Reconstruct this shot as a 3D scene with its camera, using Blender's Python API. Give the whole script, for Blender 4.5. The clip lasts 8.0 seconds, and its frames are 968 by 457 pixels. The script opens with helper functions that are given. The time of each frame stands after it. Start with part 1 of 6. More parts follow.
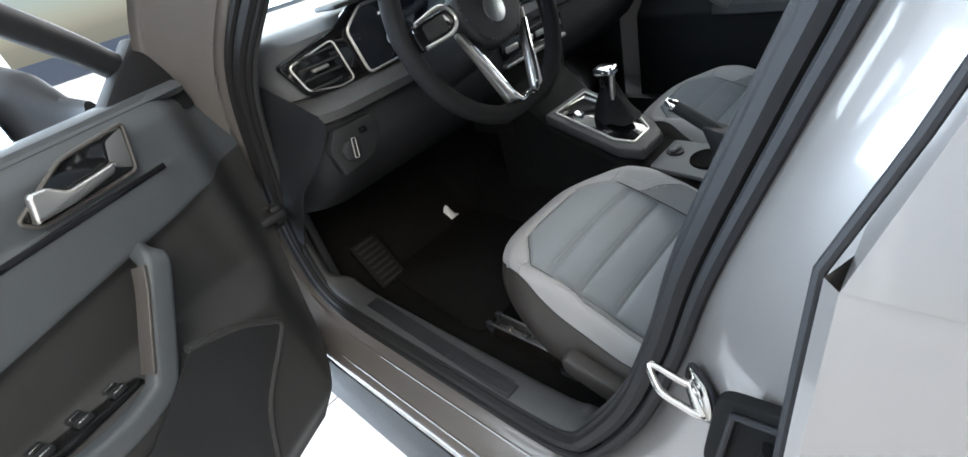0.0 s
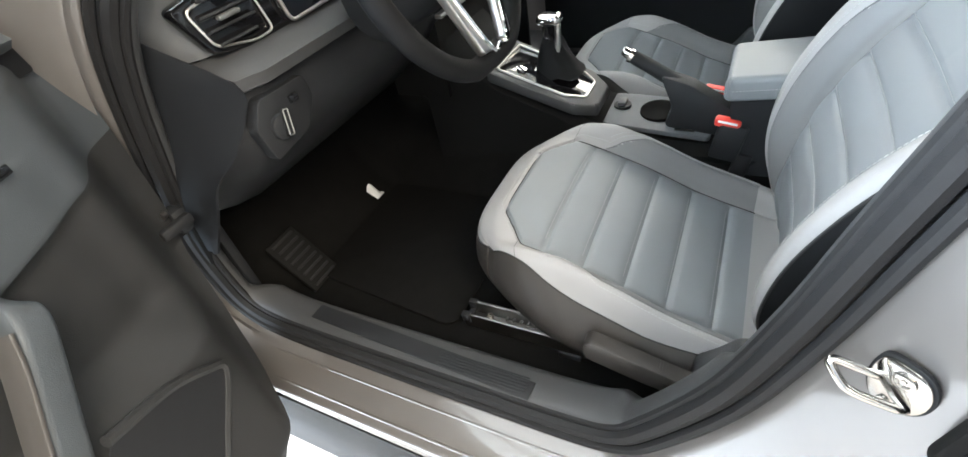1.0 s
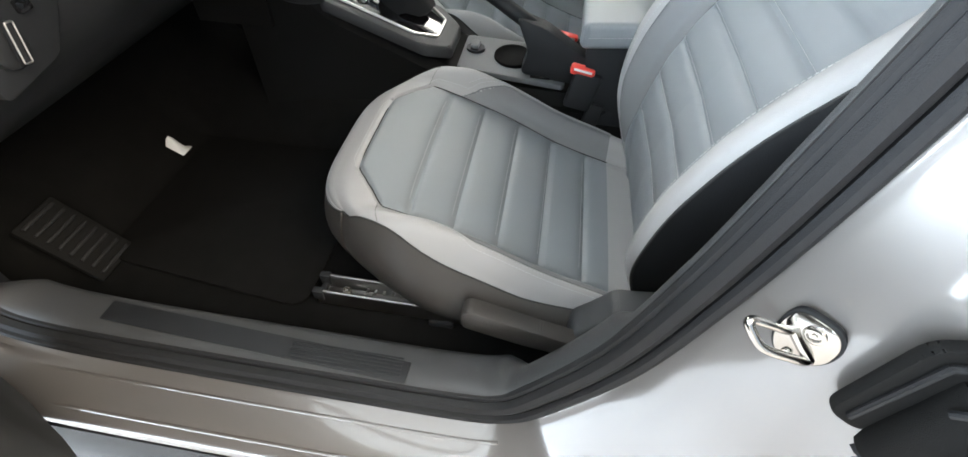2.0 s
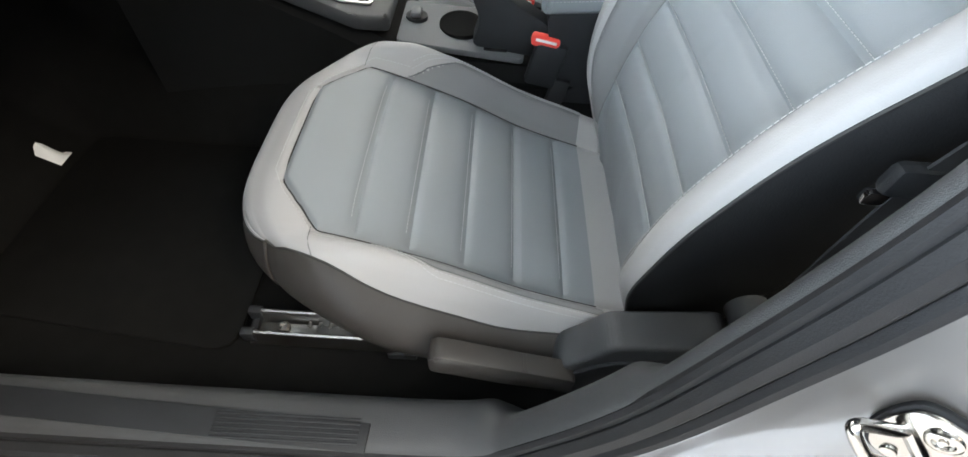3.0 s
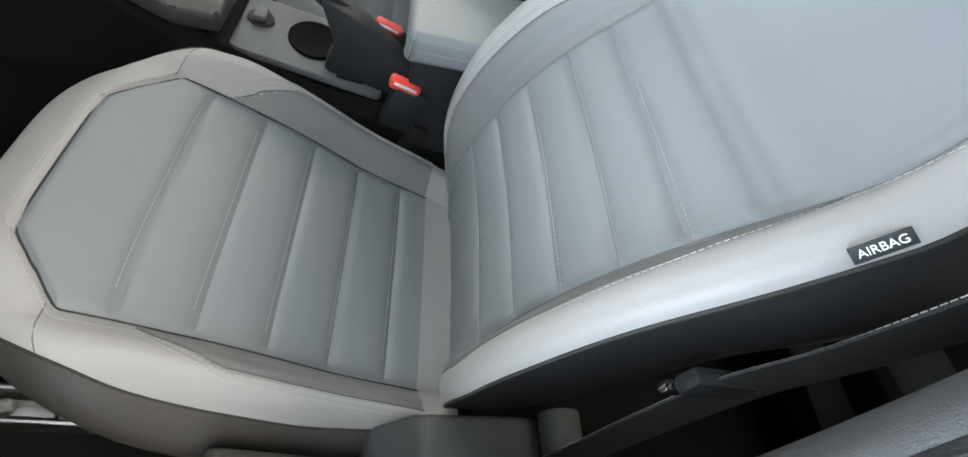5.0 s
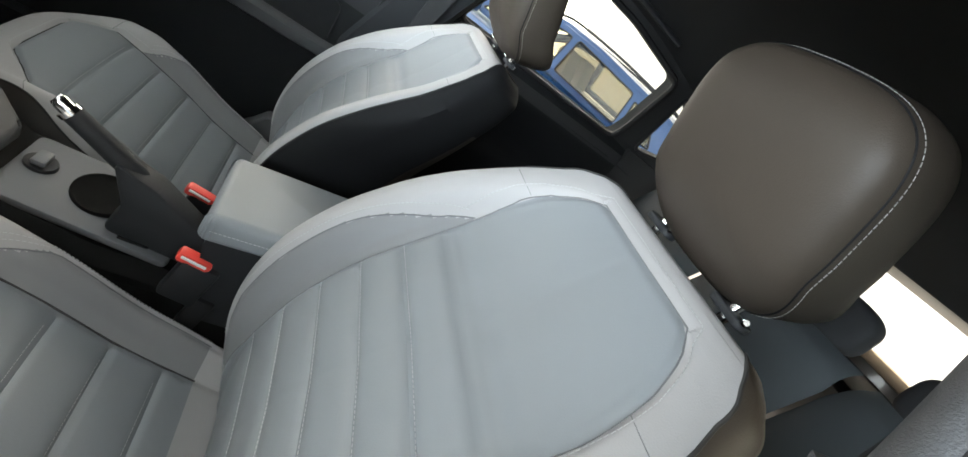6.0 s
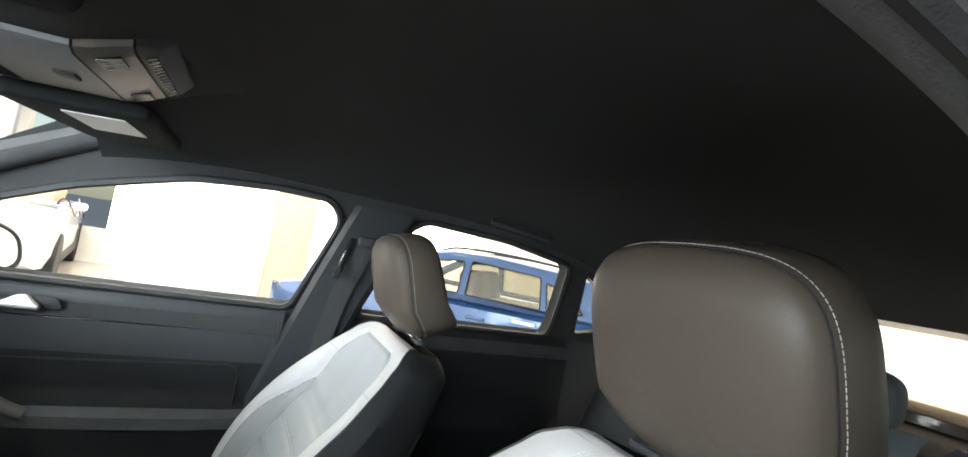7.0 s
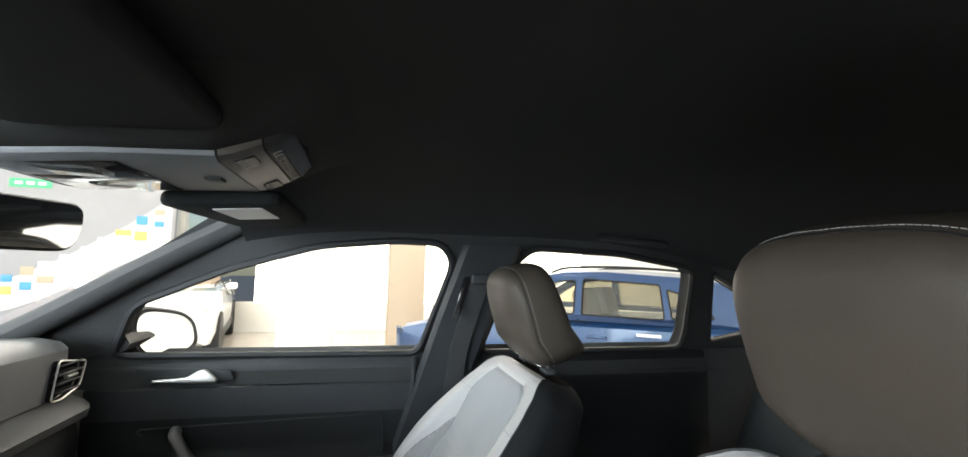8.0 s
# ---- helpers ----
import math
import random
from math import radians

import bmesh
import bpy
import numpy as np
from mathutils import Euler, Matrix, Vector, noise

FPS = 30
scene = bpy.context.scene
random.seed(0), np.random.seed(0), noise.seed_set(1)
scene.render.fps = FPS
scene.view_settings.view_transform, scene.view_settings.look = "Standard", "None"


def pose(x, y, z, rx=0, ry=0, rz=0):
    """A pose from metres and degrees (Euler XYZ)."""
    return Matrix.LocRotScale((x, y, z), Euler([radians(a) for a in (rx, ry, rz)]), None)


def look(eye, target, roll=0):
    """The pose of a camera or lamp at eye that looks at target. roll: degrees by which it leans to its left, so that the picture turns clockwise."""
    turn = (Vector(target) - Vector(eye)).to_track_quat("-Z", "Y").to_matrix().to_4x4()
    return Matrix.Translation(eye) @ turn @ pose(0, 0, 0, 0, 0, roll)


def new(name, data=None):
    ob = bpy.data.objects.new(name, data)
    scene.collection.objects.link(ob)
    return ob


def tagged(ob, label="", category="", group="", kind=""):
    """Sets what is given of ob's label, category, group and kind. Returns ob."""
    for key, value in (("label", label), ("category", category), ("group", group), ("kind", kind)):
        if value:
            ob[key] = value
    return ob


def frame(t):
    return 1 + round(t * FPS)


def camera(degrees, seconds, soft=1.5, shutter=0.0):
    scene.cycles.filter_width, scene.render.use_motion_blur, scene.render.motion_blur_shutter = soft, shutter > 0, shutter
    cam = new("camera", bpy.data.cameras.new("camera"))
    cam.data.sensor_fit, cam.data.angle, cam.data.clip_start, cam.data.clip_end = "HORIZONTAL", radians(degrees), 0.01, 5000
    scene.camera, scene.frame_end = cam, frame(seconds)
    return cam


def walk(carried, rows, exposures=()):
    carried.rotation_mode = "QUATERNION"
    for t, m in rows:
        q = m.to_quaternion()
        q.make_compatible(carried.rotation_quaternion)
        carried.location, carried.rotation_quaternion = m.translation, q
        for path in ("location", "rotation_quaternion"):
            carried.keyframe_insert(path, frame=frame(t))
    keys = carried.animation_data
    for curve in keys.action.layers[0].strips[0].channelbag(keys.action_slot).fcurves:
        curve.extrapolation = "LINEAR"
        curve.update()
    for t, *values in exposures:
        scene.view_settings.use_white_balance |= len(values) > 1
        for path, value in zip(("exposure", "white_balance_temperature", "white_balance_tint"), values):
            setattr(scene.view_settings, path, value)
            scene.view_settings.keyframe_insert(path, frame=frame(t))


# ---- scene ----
cam = camera(90.7, 8.0)

PATH = [
    (0, (-0.978, -0.157, 1.193), (0.09, 1.152, 0.122), -16.5),
    (0.5, (-0.994, -0.014, 1.19), (0.147, 1.152, 0.033), -13.9),
    (1, (-0.989, 0.072, 1.176), (0.283, 0.913, -0.119), -12.8),
    (1.5, (-0.96, 0.099, 1.145), (0.366, 0.609, -0.263), -5.7),
    (2, (-0.93, 0.139, 1.125), (0.397, 0.307, -0.362), 2.5),
    (3.5, (-0.738, 0.178, 1.062), (0.448, 0.045, -0.543), 8.8),
    (4, (-0.697, 0.195, 1.062), (0.406, -0.099, -0.58), 16.8),
    (5.3, (-0.688, 0.124, 1.129), (0.609, -0.617, -0.201), 37.3),
    (5.5, (-0.685, 0.116, 1.146), (0.698, -0.708, -0.041), 40.4),
    (5.9, (-0.668, 0.098, 1.188), (0.878, -0.835, 0.328), 42.3),
    (6, (-0.662, 0.097, 1.198), (0.914, -0.857, 0.418), 41.6),
    (6.2, (-0.644, 0.087, 1.218), (0.98, -0.888, 0.577), 36.9),
    (6.5, (-0.615, 0.07, 1.241), (1.09, -0.881, 0.809), 27.0),
    (6.8, (-0.603, 0.087, 1.245), (1.159, -0.856, 1.161), 16.9),
    (7, (-0.613, 0.08, 1.269), (1.181, -0.798, 1.386), 10.6),
    (7.3, (-0.599, 0.089, 1.283), (1.212, -0.75, 1.407), 4.9),
    (7.5, (-0.607, 0.082, 1.271), (1.228, -0.704, 1.396), 3.0),
    (8, (-0.607, 0.091, 1.274), (1.328, -0.384, 1.446), 1.4),
]
EXPOSURES = [(0, 0.32, 6000, 10), (0.5, 0.84, 6100, 10), (1, 1.0, 6400, 10), (2, 0.78, 6400, 10), (3.5, 0.90, 6300, 10), (4, 0.96, 6300, 10), (5.5, 0.50, 6600, 10), (6.2, 0.40, 6850, 10), (6.6, 0.58, 6900, 10), (7, 0.66, 6950, 10), (8, 0.1, 6850, 10)]
walk(cam, [(t, look(eye, target, roll)) for t, eye, target, roll in PATH], EXPOSURES)

# ---- light ----
world = bpy.data.worlds.new("sky")
scene.world = world
world.use_nodes = True
wt = world.node_tree
sky = wt.nodes.new("ShaderNodeTexSky")
sky.sky_type, sky.sun_disc = "NISHITA", False
sky.sun_elevation, sky.sun_rotation = radians(40), radians(-75)
wt.links.new(sky.outputs["Color"], wt.nodes["Background"].inputs["Color"])
wt.nodes["Background"].inputs["Strength"].default_value = 0.09


def area_lamp(name, m, sx, sy, power, color):
    lamp = bpy.data.lights.new(name, "AREA")
    lamp.shape, lamp.size, lamp.size_y, lamp.energy, lamp.color = "RECTANGLE", sx, sy, power, color
    ob = new(name, lamp)
    ob.matrix_world = m
    return ob


WARM = (1.0, 0.93, 0.84)
# daylight set inside the glazed fronts, and unseen fill lamps under the hall's ceiling
area_lamp("daylight_street", look((-4.75, 4.2, 1.8), (-0.4, 0.0, 0.9)), 6.3, 3.2, 1500, (0.74, 0.875, 1.0))
area_lamp("daylight_yard", look((9.7, -1.3, 2.1), (0, -1.3, 1.6)), 7.0, 3.2, 300, (1.0, 0.91, 0.79))
area_lamp("daylight_front", look((2.5, 9.7, 2.1), (2.5, 0, 1.6)), 10.0, 2.8, 580, (0.88, 0.94, 1.0))
area_lamp("ceiling_fill", look((5.6, -2.5, 4.1), (5.6, -2.5, 0), 0), 3.0, 6.0, 420, WARM)
area_lamp("ceiling_fill", look((5.6, 4.5, 4.1), (5.6, 4.5, 0), 0), 3.0, 6.0, 420, WARM)
# unseen warm fill, added to brighten dash, door lining and seat shell
area_lamp("ceiling_fill", look((-2.6, -3.6, 4.1), (-2.6, -3.6, 0), 0), 3.0, 4.0, 330, (1.0, 0.88, 0.70))


# ---- materials ----
def material(name, color, rough=0.5, metal=0.0, grain=0.0, scale=400.0, vary=0.12, stain=6.0, coat=0.0, spec=0.5, each=0.0, uneven=0.07):
    """A surface with fine relief (grain at scale per metre) and broad unevenness of tone and gloss."""
    mat = bpy.data.materials.new(name)
    mat.use_nodes = True
    nt = mat.node_tree
    b = nt.nodes["Principled BSDF"]
    b.inputs["Roughness"].default_value = rough
    b.inputs["Metallic"].default_value = metal
    b.inputs["Coat Weight"].default_value = coat
    b.inputs["Coat Roughness"].default_value = 0.06
    b.inputs["Specular IOR Level"].default_value = spec
    co = nt.nodes.new("ShaderNodeTexCoord")
    n1 = nt.nodes.new("ShaderNodeTexNoise")
    n1.inputs["Scale"].default_value, n1.inputs["Detail"].default_value = stain, 6.0
    nt.links.new(co.outputs["Object"], n1.inputs["Vector"])
    mix = nt.nodes.new("ShaderNodeMix")
    mix.data_type = "RGBA"
    mix.inputs["A"].default_value = (*[c * (1 - vary) for c in color], 1)
    mix.inputs["B"].default_value = (*[min(1, c * (1 + vary)) for c in color], 1)
    nt.links.new(n1.outputs["Fac"], mix.inputs["Factor"])
    out = mix.outputs["Result"]
    if each:
        info = nt.nodes.new("ShaderNodeObjectInfo")
        hsv = nt.nodes.new("ShaderNodeHueSaturation")
        mr = nt.nodes.new("ShaderNodeMapRange")
        mr.inputs["To Min"].default_value, mr.inputs["To Max"].default_value = 1 - each, 1 + each
        nt.links.new(info.outputs["Random"], mr.inputs["Value"])
        nt.links.new(mr.outputs["Result"], hsv.inputs["Value"])
        nt.links.new(out, hsv.inputs["Color"])
        out = hsv.outputs["Color"]
    nt.links.new(out, b.inputs["Base Color"])
    mr2 = nt.nodes.new("ShaderNodeMapRange")
    mr2.inputs["To Min"].default_value, mr2.inputs["To Max"].default_value = max(0, rough - uneven), min(1, rough + uneven)
    nt.links.new(n1.outputs["Fac"], mr2.inputs["Value"])
    nt.links.new(mr2.outputs["Result"], b.inputs["Roughness"])
    if grain:
        n2 = nt.nodes.new("ShaderNodeTexNoise")
        n2.inputs["Scale"].default_value, n2.inputs["Detail"].default_value = scale, 3.0
        nt.links.new(co.outputs["Object"], n2.inputs["Vector"])
        bump = nt.nodes.new("ShaderNodeBump")
        bump.inputs["Strength"].default_value, bump.inputs["Distance"].default_value = grain, 0.0006
        nt.links.new(n2.outputs["Fac"], bump.inputs["Height"])
        nt.links.new(bump.outputs["Normal"], b.inputs["Normal"])
    return mat


def glass(name, tint=(0.92, 0.96, 0.95), rough=0.0, ior=1.05):
    mat = bpy.data.materials.new(name)
    mat.use_nodes = True
    nt = mat.node_tree
    b = nt.nodes["Principled BSDF"]
    b.inputs["Base Color"].default_value = (*tint, 1)
    b.inputs["Roughness"].default_value = rough
    b.inputs["Transmission Weight"].default_value = 1.0
    b.inputs["IOR"].default_value = ior
    return mat


# duller copy of the insert leatherette: weaker reflection put into the colour
INSERT_SHADED = material("leatherette_insert_shaded", (0.170, 0.170, 0.172), 0.50, grain=0.35, scale=900, vary=0.06, spec=0.4)
INSERT = material("leatherette_insert", (0.200, 0.212, 0.224), 0.50, grain=0.35, scale=900, vary=0.06, spec=0.4)
BOLSTER = material("leatherette_bolster", (0.325, 0.315, 0.31), 0.56, grain=0.4, scale=800, vary=0.06, spec=0.35)
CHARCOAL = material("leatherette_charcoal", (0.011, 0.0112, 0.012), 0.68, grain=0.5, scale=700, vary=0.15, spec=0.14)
HEADREST = material("leatherette_headrest", (0.047, 0.038, 0.030), 0.46, grain=0.4, scale=800, vary=0.08, spec=0.2)
SKIRT = material("leatherette_skirt", (0.042, 0.037, 0.033), 0.5, grain=0.45, scale=750, vary=0.12)
THREAD_PALE = material("thread_pale", (0.34, 0.33, 0.31), 0.8, grain=0.4, scale=2500)
THREAD = material("thread", (0.40, 0.40, 0.39), 0.8, grain=0.4, scale=2500)
PIPING = material("piping", (0.035, 0.034, 0.033), 0.7, spec=0.2)
SEAM = material("seam", (0.135, 0.135, 0.137), 0.7, spec=0.2)
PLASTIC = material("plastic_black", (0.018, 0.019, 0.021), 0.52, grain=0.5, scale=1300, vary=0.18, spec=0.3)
DASHDARK = material("dash_soft_black", (0.012, 0.0135, 0.016), 0.72, grain=0.5, scale=1200, vary=0.15, spec=0.16)
TUNNEL = material("tunnel_black", (0.009, 0.0088, 0.0085), 0.8, grain=0.5, scale=1300, vary=0.2, spec=0.1)
PLASTIC_GREY = material("plastic_grey", (0.098, 0.102, 0.107), 0.5, grain=0.6, scale=1100, vary=0.1)
# blue-grey bench leatherette with the rear cabin's shade put into the colour
REARPAD_SHADED = material("leatherette_rear_shaded", (0.024, 0.027, 0.029), 0.66, grain=0.4, scale=800, vary=0.08, spec=0.2)
PLASTIC_TAUPE = material("plastic_taupe", (0.070, 0.065, 0.061), 0.45, grain=0.3, scale=900, vary=0.1)
PIANO = material("piano_black", (0.008, 0.008, 0.009), 0.08, vary=0.05, coat=0.5)
SATIN = material("satin_silver", (0.60, 0.59, 0.57), 0.36, metal=1.0, vary=0.05)
CHROME = material("chrome", (0.86, 0.86, 0.86), 0.07, metal=1.0, vary=0.03)
POLISHED = material("polished_steel", (0.50, 0.485, 0.46), 0.16, metal=1.0, vary=0.1, stain=60)
STEEL = material("rail_steel", (0.30, 0.29, 0.28), 0.35, metal=1.0, vary=0.25, stain=40)
RUBBER = material("rubber_seal", (0.015, 0.015, 0.016), 0.65, grain=0.4, scale=900, vary=0.2, spec=0.25)
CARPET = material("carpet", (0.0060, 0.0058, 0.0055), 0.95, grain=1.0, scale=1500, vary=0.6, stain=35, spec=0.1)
LINER = material("headliner", (0.029, 0.029, 0.0295), 0.95, grain=0.8, scale=1800, vary=0.15, spec=0.1)
VISOR = material("visor_cloth", (0.017, 0.018, 0.019), 0.9, grain=0.7, scale=1600, vary=0.12, spec=0.1)
TRIM = material("plastic_trim", (0.045, 0.046, 0.048), 0.55, grain=0.7, scale=1000, vary=0.12)
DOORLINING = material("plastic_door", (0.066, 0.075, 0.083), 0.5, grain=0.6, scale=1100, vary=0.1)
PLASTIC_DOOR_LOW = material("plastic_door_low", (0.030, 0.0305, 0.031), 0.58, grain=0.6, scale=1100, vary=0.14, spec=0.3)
PILLAR = material("pillar_cloth", (0.030, 0.030, 0.031), 0.75, grain=0.8, scale=1500, vary=0.12, spec=0.3)
PAINT = material("grey_paint", (0.165, 0.154, 0.145), 0.34, metal=0.35, vary=0.02, coat=1.0, uneven=0.01, stain=2)
BLUE = material("blue_paint", (0.010, 0.038, 0.108), 0.3, metal=0.2, vary=0.04, coat=0.35)
WHITEPAINT = material("white_paint", (0.75, 0.76, 0.78), 0.3, vary=0.03, coat=1.0)
RED = material("red_plastic", (0.72, 0.06, 0.045), 0.4, vary=0.06)
LABEL = material("label_white", (0.75, 0.75, 0.75), 0.6, vary=0.03)
GLASS = glass("glass_clear")
GLASS_DARK = glass("glass_tinted", (0.45, 0.52, 0.50))
GLASS_BROWN = glass("glass_brownish", (0.55, 0.52, 0.42), 0.0, 1.6)
MIRROR = material("mirror", (0.9, 0.9, 0.9), 0.01, metal=1.0, vary=0.0)
TILE = material("tile_cream", (0.44, 0.40, 0.365), 0.18, vary=0.05, stain=3, each=0.04)
GROUT = material("grout", (0.42, 0.39, 0.35), 0.9, grain=0.6, scale=500)
WALL = material("wall_white", (0.82, 0.81, 0.78), 0.85, grain=0.4, scale=200, vary=0.03, stain=1.5)
BEIGE = material("column_beige", (0.40, 0.31, 0.23), 0.8, grain=0.4, scale=200, vary=0.05, stain=2)
GREYWALL = material("panel_grey", (0.26, 0.255, 0.27), 0.7, vary=0.05, stain=2)
PRINT_WHITE = material("print_white", (0.48, 0.47, 0.46), 0.5, vary=0.05)
PRINT_PALE = material("print_pale", (0.50, 0.58, 0.64), 0.5, vary=0.05)
POSTER_BLUE = material("print_blue", (0.05, 0.24, 0.55), 0.5, vary=0.05)
POSTER_ORANGE = material("print_orange", (0.75, 0.36, 0.10), 0.5, vary=0.05)
POSTER_GREEN = material("print_green", (0.06, 0.38, 0.18), 0.5, vary=0.05)
TYRE = material("tyre", (0.02, 0.02, 0.02), 0.8, grain=0.5)
SCREEN = material("screen_glass", (0.010, 0.012, 0.016), 0.05, vary=0.1, coat=1.0)


# ---- mesh helpers ----
def thing(name, label, category, at=(0, 0, 0), group="", kind=""):
    ob = new(name)
    ob.empty_display_size = 0.05
    ob.location = at
    return tagged(ob, label, category, group, kind)


def part(name, bm, mat, parent=None, label="", smooth=True):
    """Links a bmesh, in world coordinates, as one mesh object under parent."""
    bmesh.ops.remove_doubles(bm, verts=bm.verts, dist=1e-6)
    bmesh.ops.recalc_face_normals(bm, faces=bm.faces)
    me = bpy.data.meshes.new(name)
    bm.to_mesh(me)
    bm.free()
    me.materials.append(mat)
    if smooth:
        me.polygons.foreach_set("use_smooth", [True] * len(me.polygons))
        me.set_sharp_from_angle(angle=radians(38))
    ob = new(name, me)
    if parent is not None:
        bpy.context.view_layer.update()
        ob.parent = parent
        ob.matrix_parent_inverse = parent.matrix_world.inverted()
    if label:
        ob["label"] = label
    if name in ("stitching", "hem"):
        ob["kind"] = "stuff"
    return ob


def lerp(a, b, t):
    return a + (b - a) * t


def interp(x, table):
    """Value at x of a smooth curve through a table of (x, value), in rising x, without overshoot."""
    if x <= table[0][0]:
        return table[0][1]
    if x >= table[-1][0]:
        return table[-1][1]
    i = 0
    while x > table[i + 1][0]:
        i += 1
    (x0, a), (x1, b) = table[i], table[i + 1]
    h = x1 - x0
    d = (b - a) / h
    before = (a - table[i - 1][1]) / (x0 - table[i - 1][0]) if i else d
    after = (table[i + 2][1] - b) / (table[i + 2][0] - x1) if i + 2 < len(table) else d
    m0 = 2 * before * d / (before + d) if before * d > 0 else 0.0
    m1 = 2 * d * after / (d + after) if d * after > 0 else 0.0
    t = (x - x0) / h
    return a + t * (h * m0 + t * ((3 * d - 2 * m0 - m1) * h + t * (m0 + m1 - 2 * d) * h))


def curve_points(pts, n):
    """n + 1 points on a smooth curve through pts (Catmull-Rom), evenly over its pieces."""
    P = [Vector(p) for p in pts]
    P = [2 * P[0] - P[1]] + P + [2 * P[-1] - P[-2]]
    out, m = [], len(P) - 3
    for i in range(n + 1):
        u = i / n * m
        k = min(int(u), m - 1)
        t = u - k
        a, b, c, d = P[k:k + 4]
        out.append(0.5 * ((2 * b) + (c - a) * t + (2 * a - 5 * b + 4 * c - d) * t * t + (3 * b - a - 3 * c + d) * t ** 3))
    return out


def bm_grid(fn, nu, nv, keep=None):
    bm = bmesh.new()
    vs = [[None] * (nv + 1) for _ in range(nu + 1)]

    def vert(i, j):
        if vs[i][j] is None:
            vs[i][j] = bm.verts.new(fn(i / nu, j / nv))
        return vs[i][j]
    for i in range(nu):
        for j in range(nv):
            if keep is None or keep((i + 0.5) / nu, (j + 0.5) / nv):
                bm.faces.new((vert(i, j), vert(i + 1, j), vert(i + 1, j + 1), vert(i, j + 1)))
    return bm


def bm_loft(rings, closed=True, caps=True):
    bm = bmesh.new()
    rows = [[bm.verts.new(p) for p in r] for r in rings]
    n = len(rows[0])
    for a, b in zip(rows, rows[1:]):
        for i in range(n if closed else n - 1):
            j = (i + 1) % n
            bm.faces.new((a[i], a[j], b[j], b[i]))
    if caps and closed:
        bm.faces.new(rows[0])
        bm.faces.new(rows[-1])
    return bm


def bm_tube(pts, radius, n=8, up=None, flat=1.0, caps=True):
    """A tube along pts; radius a number or one per point; flat squeezes it along up."""
    pts = [Vector(p) for p in pts]
    rings, side = [], None
    for i, p in enumerate(pts):
        d = (pts[min(i + 1, len(pts) - 1)] - pts[max(i - 1, 0)]).normalized()
        if side is None or up is not None:
            ref = Vector(up) if up is not None else (Vector((0, 0, 1)) if abs(d.z) < 0.9 else Vector((1, 0, 0)))
            side = d.cross(ref).normalized()
        else:
            side = (side - d * side.dot(d)).normalized()
        over = side.cross(d)
        r = radius[i] if isinstance(radius, (list, tuple)) else radius
        rings.append([p + r * (math.cos(k * math.tau / n) * side + flat * math.sin(k * math.tau / n) * over) for k in range(n)])
    return bm_loft(rings, True, caps)


def bm_box(cx, cy, cz, sx, sy, sz, bevel=0.004, m=None, seg=2):
    bm = bmesh.new()
    bmesh.ops.create_cube(bm, size=1.0)
    bmesh.ops.scale(bm, vec=(sx, sy, sz), verts=bm.verts)
    if bevel:
        bmesh.ops.bevel(bm, geom=bm.edges[:], offset=min(bevel, 0.45 * min(sx, sy, sz)), segments=seg, profile=0.5, affect="EDGES")
    if m is not None:
        bmesh.ops.transform(bm, matrix=m, verts=bm.verts)
    bmesh.ops.translate(bm, vec=(cx, cy, cz), verts=bm.verts)
    return bm


def bm_prism(outline, depth, bevel=0.003, seg=2):
    """A plate from a 3D outline, thickened by the vector depth, its edges rounded."""
    bm = bmesh.new()
    f = bm.faces.new([bm.verts.new(p) for p in outline])
    r = bmesh.ops.extrude_face_region(bm, geom=[f])
    bmesh.ops.translate(bm, vec=depth, verts=[v for v in r["geom"] if isinstance(v, bmesh.types.BMVert)])
    if bevel:
        bmesh.ops.bevel(bm, geom=bm.edges[:], offset=bevel, segments=seg, profile=0.5, affect="EDGES")
    return bm


def bm_holed(loops, place, depth):
    """A plate with openings: loops of 2D points, the first one outside; place maps 2D to 3D, depth(point) thickens it."""
    bm = bmesh.new()
    for loop in loops:
        vs = [bm.verts.new((p[0], p[1], 0)) for p in loop]
        for a, b in zip(vs, vs[1:] + vs[:1]):
            bm.edges.new((a, b))
    bmesh.ops.triangle_fill(bm, use_beauty=True, use_dissolve=False, edges=bm.edges[:])
    r = bmesh.ops.extrude_face_region(bm, geom=bm.faces[:])
    top = {v for v in r["geom"] if isinstance(v, bmesh.types.BMVert)}
    for v in bm.verts:
        q = Vector(place(v.co.x, v.co.y))
        v.co = q + Vector(depth) if v in top else q
    return bm


